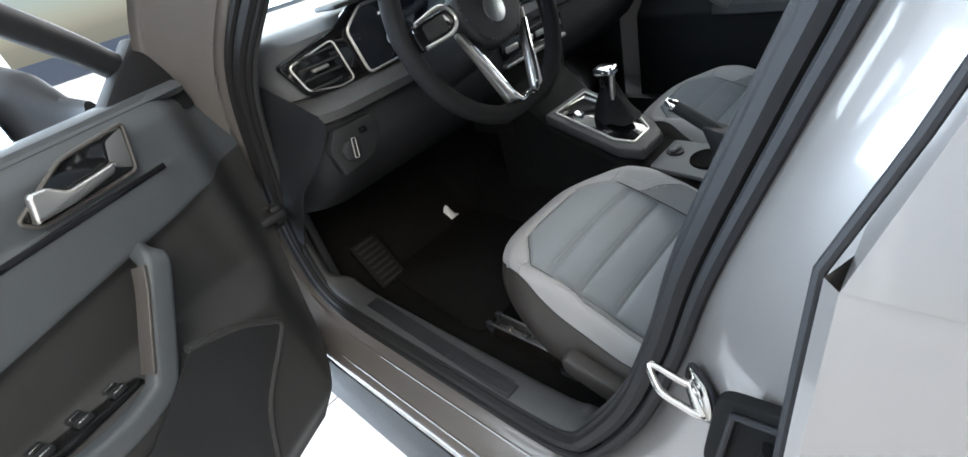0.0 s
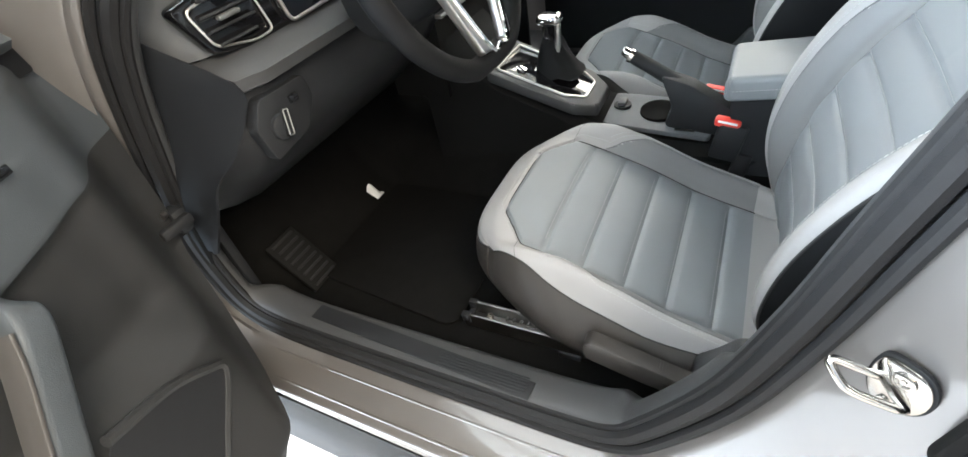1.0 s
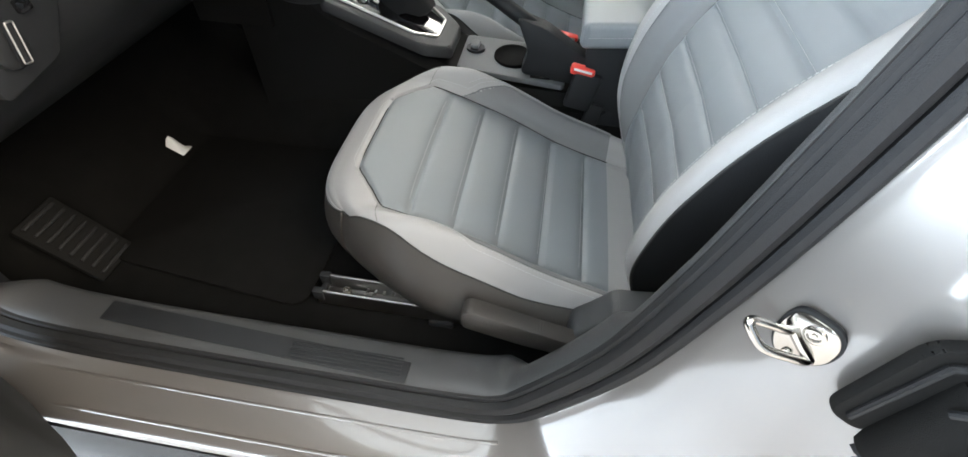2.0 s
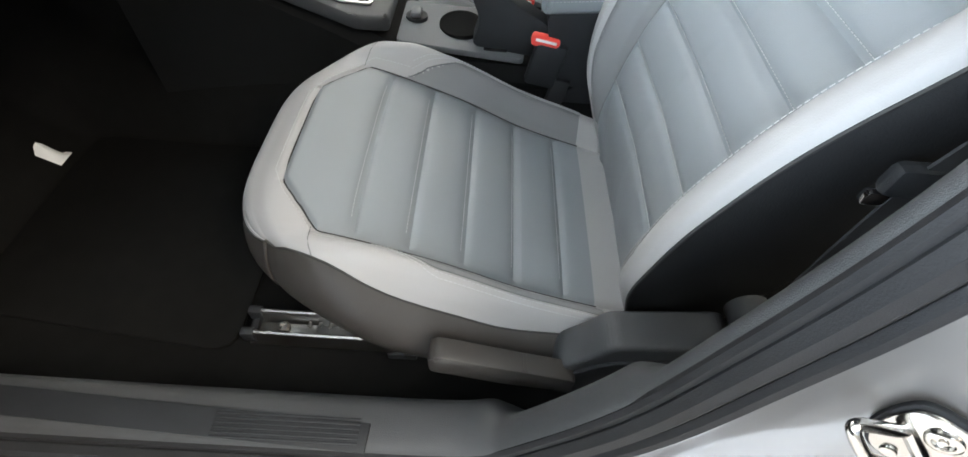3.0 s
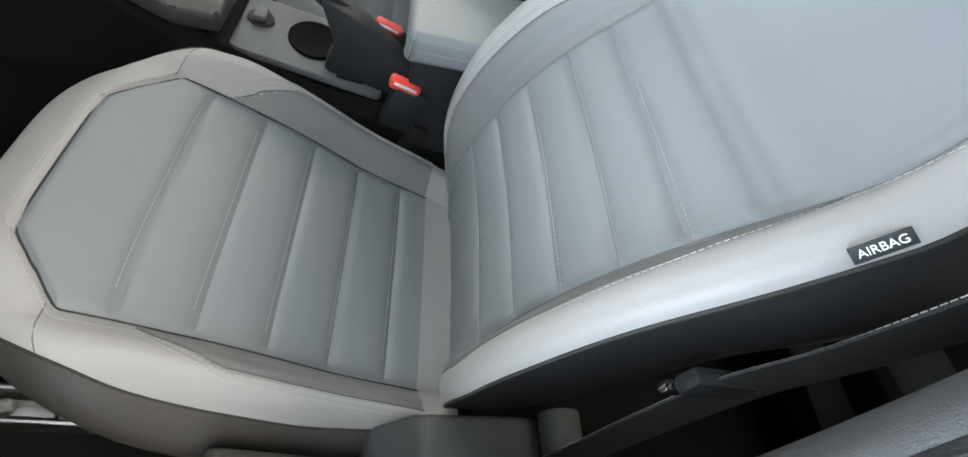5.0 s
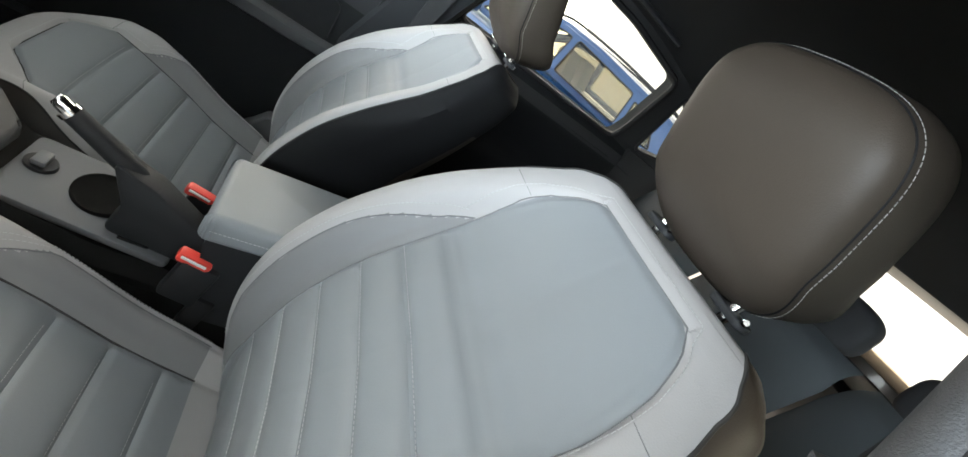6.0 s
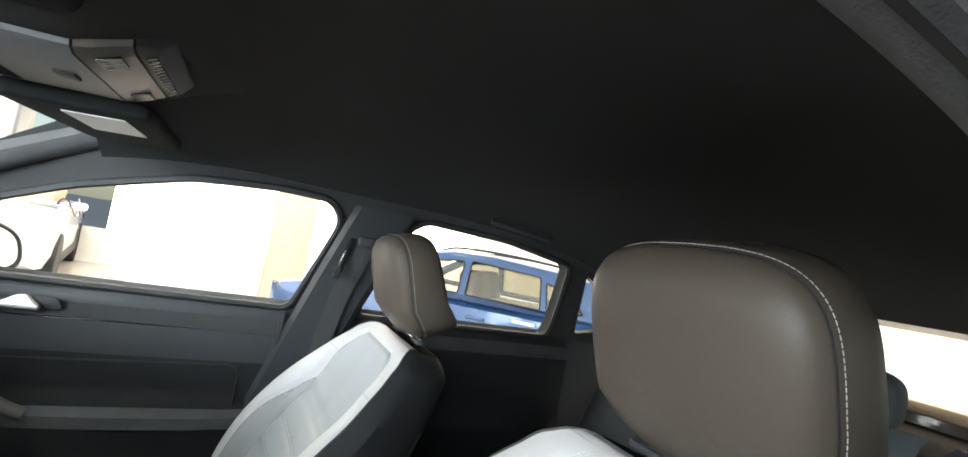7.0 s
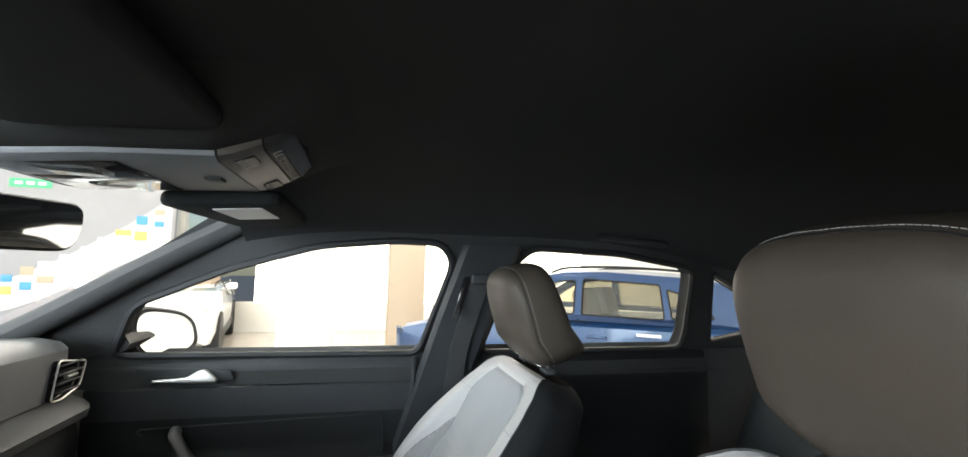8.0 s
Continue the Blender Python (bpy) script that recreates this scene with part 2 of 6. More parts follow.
def bm_stitches(pts, step=0.0054, length=0.0036, radius=0.00045):
    """A row of single stitches, evenly along a line of points."""
    pts = [Vector(p) for p in pts]
    run = [0.0]
    for a, b in zip(pts, pts[1:]):
        run.append(run[-1] + (b - a).length)

    def at(d):
        k = 0
        while k < len(run) - 2 and run[k + 1] < d:
            k += 1
        span = run[k + 1] - run[k]
        return pts[k].lerp(pts[k + 1], (d - run[k]) / span if span else 0.0)
    out = bmesh.new()
    for i in range(int((run[-1] - length) / step) + 1):
        p, q = at(i * step), at(i * step + length)
        d = (q - p).normalized()
        side = d.cross(Vector((0.31, 0.5, 0.81))).normalized()
        over = side.cross(d)
        r0 = [out.verts.new(p + radius * (side * math.cos(k * math.tau / 4) + over * math.sin(k * math.tau / 4))) for k in range(4)]
        r1 = [out.verts.new(q + radius * (side * math.cos(k * math.tau / 4) + over * math.sin(k * math.tau / 4))) for k in range(4)]
        for k in range(4):
            out.faces.new((r0[k], r0[(k + 1) % 4], r1[(k + 1) % 4], r1[k]))
        out.faces.new(r0[::-1])
        out.faces.new(r1)
    return out


# ---- the car's shell ----
FLOOR_Z, GROUND_Z, BELT_Z = 0.45, -0.08, 1.045


def structure(name, bm, mat, label="", smooth=True):
    return tagged(part(name, bm, mat, None, label, smooth), kind="structure")


def roof_z(x, y, lift=0.0):
    edge = abs(x) / 0.62
    return 1.445 - 0.105 * edge ** 3.2 - 0.035 * max(0.0, (y - 0.05) / 0.35) ** 2 - 0.120 * max(0.0, (-0.35 - y) / 0.9) ** 2 + lift


# carpet: a sheet with the tunnel, the toe board and the heel rise under the rear bench
def carpet_place(u, v):
    x, y = lerp(-0.615, 0.615, u), lerp(-1.0, 1.14, v)
    z = FLOOR_Z
    if y > 0.86:
        z += (y - 0.86) ** 1.3 * 1.9
    if y < -0.72:
        z += min(0.2, (-0.72 - y) * 2.4)
    hump = max(0.0, 1 - (abs(x) / 0.15) ** 4)
    return (x, y, z + 0.13 * hump)


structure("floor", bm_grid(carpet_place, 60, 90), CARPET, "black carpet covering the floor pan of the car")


# driver's door opening: a closed line round the seal, as (x, y, z)
OPENING = [(-0.60, 0.40, 1.345), (-0.652, 0.57, 1.20), (-0.692, 0.70, 1.065), (-0.70, 0.80, 0.865), (-0.70, 0.845, 0.735), (-0.70, 0.850, 0.63),
           (-0.70, 0.825, 0.555), (-0.70, 0.745, 0.524), (-0.70, 0.55, 0.518), (-0.70, 0.36, 0.518), (-0.70, 0.20, 0.520), (-0.70, 0.135, 0.535),
           (-0.70, 0.095, 0.580), (-0.70, 0.030, 0.70), (-0.695, -0.010, 0.818), (-0.69, -0.038, 0.929), (-0.668, -0.078, 1.05), (-0.648, -0.105, 1.13),
           (-0.600, -0.145, 1.27), (-0.585, -0.135, 1.325), (-0.578, -0.07, 1.350), (-0.576, 0.10, 1.362), (-0.584, 0.28, 1.362)]


def ring_points(pts, n):
    m = len(pts)
    loop = curve_points([pts[-1]] + pts + [pts[0], pts[1]], (m + 2) * n)
    return loop[n:n + m * n]


RING = ring_points(OPENING, 9)


def ring_frames():
    out, m = [], len(RING)
    for i, p in enumerate(RING):
        t = RING[(i + 1) % m] - RING[i - 1]
        n = Vector((0, -t.z, t.y)).normalized()
        out.append((p, n))
    return out


FRAMES = ring_frames()


def swept(profile, pillars=None, ledge=0.0):
    """The closed sweep of a profile of (outwards, across) steps round the door opening."""
    bm = bmesh.new()
    other = pillars or profile
    if pillars:
        profile, other = [[(q.x, q.y) for q in curve_points([(a, b, 0) for a, b in side], 3 * (len(side) - 1))] for side in (profile, pillars)]
    rows = []
    for p, n in FRAMES:
        k = min(1.0, max(0.0, (-n.z - 0.35) / 0.5))
        if p.y < 0.2 and ledge:
            k = max(k, 0.4 * min(1.0, max(0.0, (ledge - p.z) / 0.02)))
        k2 = 1 - 0.55 * max(0.0, n.y) if n.y > 0 and p.z < 1.3 else 1.0
        rows.append([bm.verts.new(p + n * lerp(a1, a0, k) * (k2 if a1 > 0.03 else 1) + Vector((lerp(b1, b0, k), 0, 0))) for (a0, b0), (a1, b1) in zip(profile, other)])
    for i in range(len(rows)):
        r, q = rows[i], rows[(i + 1) % len(rows)]
        for k in range(len(profile) - 1):
            bm.faces.new((r[k], r[k + 1], q[k + 1], q[k]))
    return bm


def swept_tube(a, b, r, k=8):
    return swept([(a + r * math.cos(j * math.tau / k), b + r * math.sin(j * math.tau / k)) for j in range(k + 1)])


door_frame = structure("door_frame", swept([(0.010, 0.002), (0.018, -0.004), (0.022, -0.016), (0.030, -0.038), (0.040, -0.058), (0.052, -0.074), (0.062, -0.082), (0.075, -0.084)], [(0.010, 0.002), (0.020, -0.004), (0.028, -0.018), (0.050, -0.040), (0.085, -0.066), (0.112, -0.086), (0.124, -0.098), (0.126, -0.112)]), PAINT,
                       "glossy warm grey painted door frame with sill and pillars")
for off, deep, r in ((0.026, -0.028, 0.0022), (0.047, -0.0665, 0.0030)):
    part("bead", bm_tube([p + n * off + Vector((deep, 0, 0)) for p, n in FRAMES if n.z < -0.9], r, 8), PAINT, door_frame, "pressed bead along the painted sill")
part("weatherstrip", swept_tube(-0.006, 0.004, 0.011), RUBBER, door_frame, "black rubber weatherstrip")
part("weatherstrip", swept_tube(0.012, -0.003, 0.007), RUBBER, door_frame, "thin outer black rubber lip")
part("weatherstrip", swept_tube(-0.016, 0.012, 0.006), RUBBER, door_frame, "thin inner black rubber lip")
trim = structure("trim", swept([(-0.012, 0.006), (-0.024, 0.013), (-0.028, 0.026), (-0.026, 0.050), (-0.018, 0.068), (0.010, 0.078), (0.06, 0.082), (0.10, 0.082)], [(-0.012, 0.006), (-0.018, 0.010), (-0.020, 0.018), (-0.018, 0.026), (-0.008, 0.034), (0.010, 0.038), (0.06, 0.040), (0.10, 0.040)], 0.735), TRIM,
                 "dark grey grained plastic trim lining the door opening")
# tread plate pressed into the sill trim
plate = bm_box(0, 0, 0, 0.030, 0.43, 0.003, 0.0014)
bmesh.ops.rotate(plate, verts=plate.verts, cent=(0, 0, 0), matrix=Matrix.Rotation(radians(-2.6), 3, "Z"))
bmesh.ops.translate(plate, verts=plate.verts, vec=(-0.667, 0.475, 0.5475))
tread = part("tread_plate", plate, PLASTIC, trim, "black ribbed tread plate on the sill")
for k in range(6):
    rib = bm_box(-0.683 + 0.0048 * k, 0.345, 0.5492, 0.0022, 0.15, 0.0016, 0.0006)
    part("rib", rib, PLASTIC, tread)

# check strap of the open door
check = thing("door_check", "black door check strap on the painted front pillar", "door check", (-0.735, 0.76, 0.80))
part("strap", bm_box(-0.738, 0.748, 0.812, 0.050, 0.014, 0.016, 0.004), PLASTIC, check, "flat black strap")
part("body", bm_box(-0.722, 0.770, 0.808, 0.022, 0.030, 0.040, 0.006), PLASTIC, check, "black bracket")
part("bolt", bm_tube([(-0.735, 0.762, 0.830), (-0.742, 0.760, 0.830)], 0.006, 10), STEEL, check, "steel bolt")

# rocker cladding below the sill
structure("rocker", bm_loft([[(-0.786, y, 0.440), (-0.800, y, 0.40), (-0.80, y, 0.27), (-0.70, y, 0.25), (-0.60, y, 0.27), (-0.60, y, 0.40)] for y in (-0.9, -0.3, 0.3, 0.95)]), PLASTIC,
          "black plastic cladding under the painted sill")
structure("rocker", bm_loft([[(0.812, y, 0.50), (0.818, y, 0.36), (0.80, y, 0.27), (0.70, y, 0.25), (0.60, y, 0.27), (0.60, y, 0.50)] for y in (-0.9, -0.3, 0.3, 0.95)]), PLASTIC,
          "black plastic cladding under the passenger side sill")

# headliner and the roof skin above it
structure("ceiling", bm_grid(lambda u, v: (lerp(-0.605, 0.605, u), lerp(-1.35, 0.36, v), roof_z(lerp(-0.605, 0.605, u), lerp(-1.35, 0.36, v))), 48, 60), LINER, "black woven headliner")
structure("roof", bm_grid(lambda u, v: (lerp(-0.64, 0.64, u), lerp(-1.5, 0.40, v), roof_z(lerp(-0.64, 0.64, u), lerp(-1.5, 0.40, v), 0.035)), 24, 24), PAINT, "grey painted roof skin of the car")


# passenger side upper frame with three window openings
def side_place(sign):
    return lambda y, z: (sign * (0.715 - 0.43 * max(0.0, z - 1.045) - 0.05 * max(0.0, abs(y + 0.2) - 0.75)), y, z)


def rounded(pts, r, n=4):
    """A 2D outline with rounded corners."""
    out, m = [], len(pts)
    for i in range(m):
        a, p, b = Vector(pts[i - 1]), Vector(pts[i]), Vector(pts[(i + 1) % m])
        ra, rb = min(r, 0.45 * (a - p).length), min(r, 0.45 * (b - p).length)
        s, e = p + (a - p).normalized() * ra, p + (b - p).normalized() * rb
        for k in range(n + 1):
            t = k / n
            out.append(tuple((1 - t) ** 2 * s + 2 * t * (1 - t) * p + t * t * e))
    return out


W_FRONT = rounded([(0.655, 1.052), (0.60, 1.175), (0.40, 1.262), (0.20, 1.322), (0.02, 1.340), (-0.095, 1.338), (-0.130, 1.290), (-0.058, 1.046)], 0.03)
W_REAR = rounded([(-0.225, 1.046), (-0.290, 1.290), (-0.335, 1.334), (-0.59, 1.327), (-0.838, 1.292), (-0.868, 1.10), (-0.862, 1.046)], 0.03)
W_QUARTER = rounded([(-0.965, 1.062), (-0.905, 1.285), (-1.06, 1.215), (-1.13, 1.10)], 0.02)
OUTER = [(1.02, 1.00), (0.80, 1.13), (0.40, 1.40), (0.10, 1.42), (-0.40, 1.42), (-1.0, 1.38), (-1.4, 1.28), (-1.55, 1.05), (-1.55, 0.98), (1.02, 0.98)]
upper = structure("wall_passenger_side", bm_holed([OUTER, W_FRONT, W_REAR, W_QUARTER], side_place(1), (0.05, 0, 0)), LINER, "dark upper side of the cabin with three windows", smooth=False)


def window_trim(name, outline, sign, r):
    place = side_place(sign)
    pts = [Vector(place(*p)) + Vector((-0.004 * sign, 0, 0)) for p in outline]
    pts.append(pts[0])
    return bm_tube(pts, r, 6, caps=False)


for i, (outline, bar) in enumerate(((W_FRONT, 0.009), (W_REAR, 0.009), (W_QUARTER, 0.006))):
    w = structure("window_%d" % (i + 1), window_trim("t", outline, 1, bar), RUBBER, "black rubber-framed side window of the car")
    place = side_place(1)
    pane = bm_prism([Vector(place(*p)) + Vector((0.030, 0, 0)) for p in outline], Vector((0.004, 0, 0)), 0)
    g = part("pane", pane, GLASS, w, "clear side glass", smooth=False)
    g.visible_shadow = False

# B-pillar cover between the passenger side windows
pillar = structure("pillar_trim", bm_loft([[(0.700 - 0.43 * max(0, z - 1.045) - 0.008, -0.066 - (z - 1.045) * 0.275 - e, z), (0.700 - 0.43 * max(0, z - 1.045) - 0.028, -0.078 - (z - 1.045) * 0.275 - e, z),
                                           (0.700 - 0.43 * max(0, z - 1.045) - 0.030, -0.205 - (z - 1.045) * 0.27 + e, z), (0.700 - 0.43 * max(0, z - 1.045) - 0.006, -0.222 - (z - 1.045) * 0.27 + e, z)]
                                          for z, e in ((0.50, -0.02), (0.80, -0.01), (1.0, 0), (1.15, 0), (1.28, 0.0), (1.335, 0.0))], caps=True), PLASTIC, "dark grey plastic cover of the centre pillar")

structure("pillar_trim", bm_loft([[(-(0.658 - 0.43 * max(0, z - 1.0)), -0.115 - (z - 1.045) * 0.20, z), (-(0.642 - 0.43 * max(0, z - 1.0)), -0.125 - (z - 1.045) * 0.20, z),
                                   (-(0.640 - 0.43 * max(0, z - 1.0)), -0.245 - (z - 1.045) * 0.20, z), (-(0.665 - 0.43 * max(0, z - 1.0)), -0.26 - (z - 1.045) * 0.20, z)]
                                  for z in (0.50, 0.70, 0.88, 1.0, 1.08, 1.14)]), TRIM, "dark grey plastic cover of the centre pillar beside the driver seat")

# pillars and glass round the windscreen and the tail
for sgn, nm in ((1, "passenger"), (-1, "driver")):
    pts = curve_points([(sgn * 0.585, 0.34, 1.385), (sgn * 0.62, 0.55, 1.27), (sgn * 0.655, 0.78, 1.135), (sgn * 0.68, 1.00, 1.02)], 16)
    structure("pillar_trim", bm_tube(pts, 0.036, 10, flat=0.8), PILLAR, "dark grey plastic cover of the windscreen pillar")
    tail = curve_points([(sgn * 0.56, -1.28, 1.29), (sgn * 0.60, -1.48, 1.19), (sgn * 0.62, -1.62, 1.05)], 10)
    structure("pillar_trim", bm_tube(tail, 0.05, 8), LINER, "black cover of the rear pillar")


def screen_place(u, v):
    x = lerp(-0.61, 0.61, u)
    return (x * lerp(0.96, 1.12, v), lerp(0.37, 1.16, v) - 0.10 * (x / 0.61) ** 2 * v, lerp(1.415, 1.07, v) - 0.03 * (x / 0.61) ** 2)


def sheet(fn, nu, nv, thick):
    """A thin closed sheet of glass."""
    bm = bm_grid(fn, nu, nv)
    r = bmesh.ops.extrude_face_region(bm, geom=bm.faces[:])
    bmesh.ops.translate(bm, vec=thick, verts=[v for v in r["geom"] if isinstance(v, bmesh.types.BMVert)])
    return bm


ws = structure("windscreen", sheet(screen_place, 16, 10, Vector((0, 0.002, 0.004))), GLASS, "clear raked windscreen")
ws.visible_shadow = False
rw = structure("rear_window", sheet(lambda u, v: (lerp(-0.56, 0.56, u), lerp(-1.36, -1.66, v), lerp(1.305, 1.08, v)), 8, 6, Vector((0, -0.003, 0.003))), GLASS, "clear sloping rear window")
rw.visible_shadow = False
structure("rear_shelf", bm_box(0, -1.44, 1.02, 1.16, 0.44, 0.03, 0.01), CARPET, "black covered shelf behind the rear bench")
structure("tailgate", bm_prism([(-0.64, -1.70, 0.5), (0.64, -1.70, 0.5), (0.64, -1.66, 1.10), (-0.64, -1.66, 1.10)], Vector((0, -0.05, 0)), 0.01), PAINT, "grey painted tailgate")
structure("rear_sill", bm_box(0.0, -1.63, 1.085, 1.16, 0.05, 0.035, 0.008), BEIGE, "tan trimmed lower edge of the rear window")
structure("header", bm_tube([(-0.60, 0.375, 1.40), (-0.3, 0.39, 1.412), (0, 0.395, 1.415), (0.3, 0.39, 1.412), (0.60, 0.375, 1.40)], 0.022, 8), LINER, "black header over the windscreen")
structure("firewall", bm_prism([(-0.72, 1.14, 0.42), (0.72, 1.14, 0.42), (0.72, 1.16, 1.07), (-0.72, 1.16, 1.07)], Vector((0, 0.03, 0)), 0), CARPET, "dark bulkhead behind the dashboard", smooth=False)


# driver side: the closed rear door and the parts of the body that show beside the opening
def rear_skin(u, v):
    y, z = lerp(-0.142, -1.02, u), lerp(0.40, 1.052, v)
    return (-(0.800 + 0.045 * math.sin(min(1.0, (z - 0.40) / 0.45) * 1.57) - 0.028 * max(0.0, (z - 0.86) / 0.19) ** 2 + 0.006 * math.exp(-((z - 0.80) / 0.02) ** 2)), y, z)


rear_door = thing("rear_door", "closed glossy grey painted rear car door", "car door", (-0.8, -0.5, 0.4))
part("skin", bm_grid(rear_skin, 24, 40), PAINT, rear_door)
part("edge", bm_loft([[(rear_skin(0, k / 20)[0], -0.142, rear_skin(0, k / 20)[2]), (rear_skin(0, k / 20)[0] + 0.006, -0.136, rear_skin(0, k / 20)[2]), (rear_skin(0, k / 20)[0] + 0.045, -0.150, rear_skin(0, k / 20)[2]), (-0.74, -0.165, rear_skin(0, k / 20)[2])] for k in range(21)], closed=False), PAINT, rear_door)
part("inner_panel", bm_box(-0.735, -0.55, 0.76, 0.05, 0.78, 0.56, 0.02), PLASTIC, rear_door, "black inner panel of the rear door")
sash = [(-0.142, 1.0515), (-0.190, 1.20), (-0.225, 1.36), (-0.55, 1.40), (-0.95, 1.33), (-1.02, 1.0515)]
hole = rounded([(-0.325, 1.066), (-0.375, 1.31), (-0.42, 1.342), (-0.58, 1.345), (-0.87, 1.29), (-0.90, 1.066)], 0.025)
part("sash", bm_holed([sash, hole], lambda y, z: (-(0.8165 - 0.42 * max(0, z - 1.052)), y, z), (0.045, 0, 0)), PAINT, rear_door, "grey painted window frame", smooth=False)
rg = part("pane", bm_prism([(-(0.790 - 0.42 * max(0, z - 1.05)), y, z) for y, z in hole], Vector((0.004, 0, 0)), 0), GLASS_DARK, rear_door, "tinted glass", smooth=False)
rg.visible_shadow = False

seal_line = [Vector((rear_skin(0, k / 20)[0] + 0.010, -0.134, rear_skin(0, k / 20)[2])) for k in range(21)] + [Vector((-(0.8165 - 0.42 * (z - 1.052)) + 0.010, y + 0.006, z)) for y, z in ((-0.158, 1.10), (-0.190, 1.20), (-0.212, 1.30), (-0.225, 1.36))]
part("edge_seal", bm_tube(seal_line, 0.0026, 8), RUBBER, rear_door, "black rubber seal along the door edge")

boot = thing("cable_boot", "black ribbed rubber cable boot between pillar and rear door", "cable", (-0.76, -0.135, 0.75))
plate = part("plate", bm_prism([(-0.775, y, z) for y, z in rounded([(-0.072, 0.819), (-0.082, 0.905), (-0.150, 0.915), (-0.150, 0.790), (-0.100, 0.798)], 0.012)], Vector((0.010, 0, 0)), 0.003), TUNNEL, boot, "flat black grommet plate")
part("ridge", bm_tube([(-0.777, -0.084, 0.822), (-0.778, -0.094, 0.896), (-0.778, -0.140, 0.902)], 0.0028, 8), RUBBER, plate, "raised rim of the plate")
part("connector", bm_tube([(-0.778, -0.128, 0.880), (-0.784, -0.126, 0.850), (-0.784, -0.122, 0.815), (-0.780, -0.120, 0.790)], [0.016, 0.019, 0.019, 0.017], 16), TUNNEL, boot, "smooth black connector sleeve")
part("clip", bm_tube([(-0.790, -0.108, 0.868), (-0.797, -0.112, 0.882), (-0.797, -0.128, 0.884), (-0.795, -0.132, 0.872)], 0.0026, 8), PLASTIC, boot, "black locking clip")
part("bellows", bm_tube([(-0.778 + 0.0005 * k, -0.119 - 0.001 * k, 0.792 - 0.0040 * k) for k in range(22)], [0.0135 + 0.0030 * (k % 2) for k in range(22)], 14), RUBBER, boot, "ribbed rubber bellows")

boot.location += Vector((0.003, -0.004, -0.005))

# bonnet that closes the car in front of the windscreen
structure("bonnet", bm_grid(lambda u, v: (lerp(-0.78, 0.78, u), lerp(1.14, 1.95, v), 1.02 - 0.10 * v * v - 0.06 * abs(2 * u - 1) ** 4), 16, 12), PAINT, "grey painted bonnet of the car")

# fender in front of the opening
structure("fender", bm_grid(lambda u, v: (-(0.815 + 0.03 * math.sin(v * 2.6)), lerp(0.90, 1.45, u), lerp(0.40, 1.02, v)), 10, 12), PAINT, "grey painted front fender")

# striker of the lock, on the centre pillar
striker = thing("door_striker", "polished steel striker loop with a bolted plate", "striker", (-0.735, -0.06, 0.85))


def on_pillar(a, b, c, f=0.0):
    """A place by the striker: a backwards along the pillar's face, b up, c out of it, f forwards along the loop."""
    a, b, c, f = 0.88 * a, 0.88 * b, 0.88 * c, 0.88 * f
    d, n = Vector((-0.60, -0.80, 0.0)), Vector((-0.80, 0.60, 0.0))
    return Vector((-0.7335, -0.062, 0.838)) + a * d + Vector((0, 0, b)) + c * n + f * Vector((0.05, 0.99, 0.12))


def pillar_plate(outline, c0, c1, bevel):
    n = on_pillar(0, 0, 1) - on_pillar(0, 0, 0)
    return bm_prism([on_pillar(a, b, c0) for a, b in outline], n * (c1 - c0), bevel)


SHIELD = rounded([(-0.016, 0.027), (0.013, 0.026), (0.022, 0.008), (0.019, -0.014), (0.004, -0.030), (-0.012, -0.028), (-0.021, -0.010), (-0.021, 0.012)], 0.010, 4)
part("gasket", pillar_plate([(a * 1.09, b * 1.09) for a, b in SHIELD], -0.002, 0.002, 0.0006), RUBBER, striker, "black gasket")
part("plate", pillar_plate(SHIELD, 0.002, 0.0048, 0.0012), POLISHED, striker, "polished plate")
LOOP = [on_pillar(-0.011, 0.004, 0.003), on_pillar(-0.012, 0.005, 0.007, 0.004), on_pillar(-0.013, 0.008, 0.009, 0.020), on_pillar(-0.013, 0.009, 0.010, 0.030), on_pillar(-0.009, 0.006, 0.011, 0.035),
        on_pillar(0.004, -0.006, 0.011, 0.035), on_pillar(0.009, -0.010, 0.010, 0.031), on_pillar(0.010, -0.012, 0.009, 0.020), on_pillar(0.011, -0.014, 0.007, 0.004), on_pillar(0.011, -0.014, 0.003)]
part("loop", bm_tube(curve_points(LOOP, 54), 0.0034, 10), POLISHED, striker, "steel loop")
part("root", bm_tube([on_pillar(-0.012, 0.005, 0.0045), on_pillar(0.0, -0.005, 0.0055), on_pillar(0.011, -0.014, 0.0045)], 0.0036, 8), POLISHED, striker, "riveted root")
part("bolt", bm_loft([[on_pillar(0.001 + r * math.cos(k * math.tau / 20), 0.013 + r * math.sin(k * math.tau / 20), c) for k in range(20)] for r, c in ((0.0085, 0.0045), (0.0082, 0.0072), (0.0070, 0.0078), (0.0052, 0.0078), (0.0046, 0.0060), (0.0022, 0.0060), (0.0018, 0.0072), (0.0002, 0.0074))]), POLISHED, striker, "bolt head")
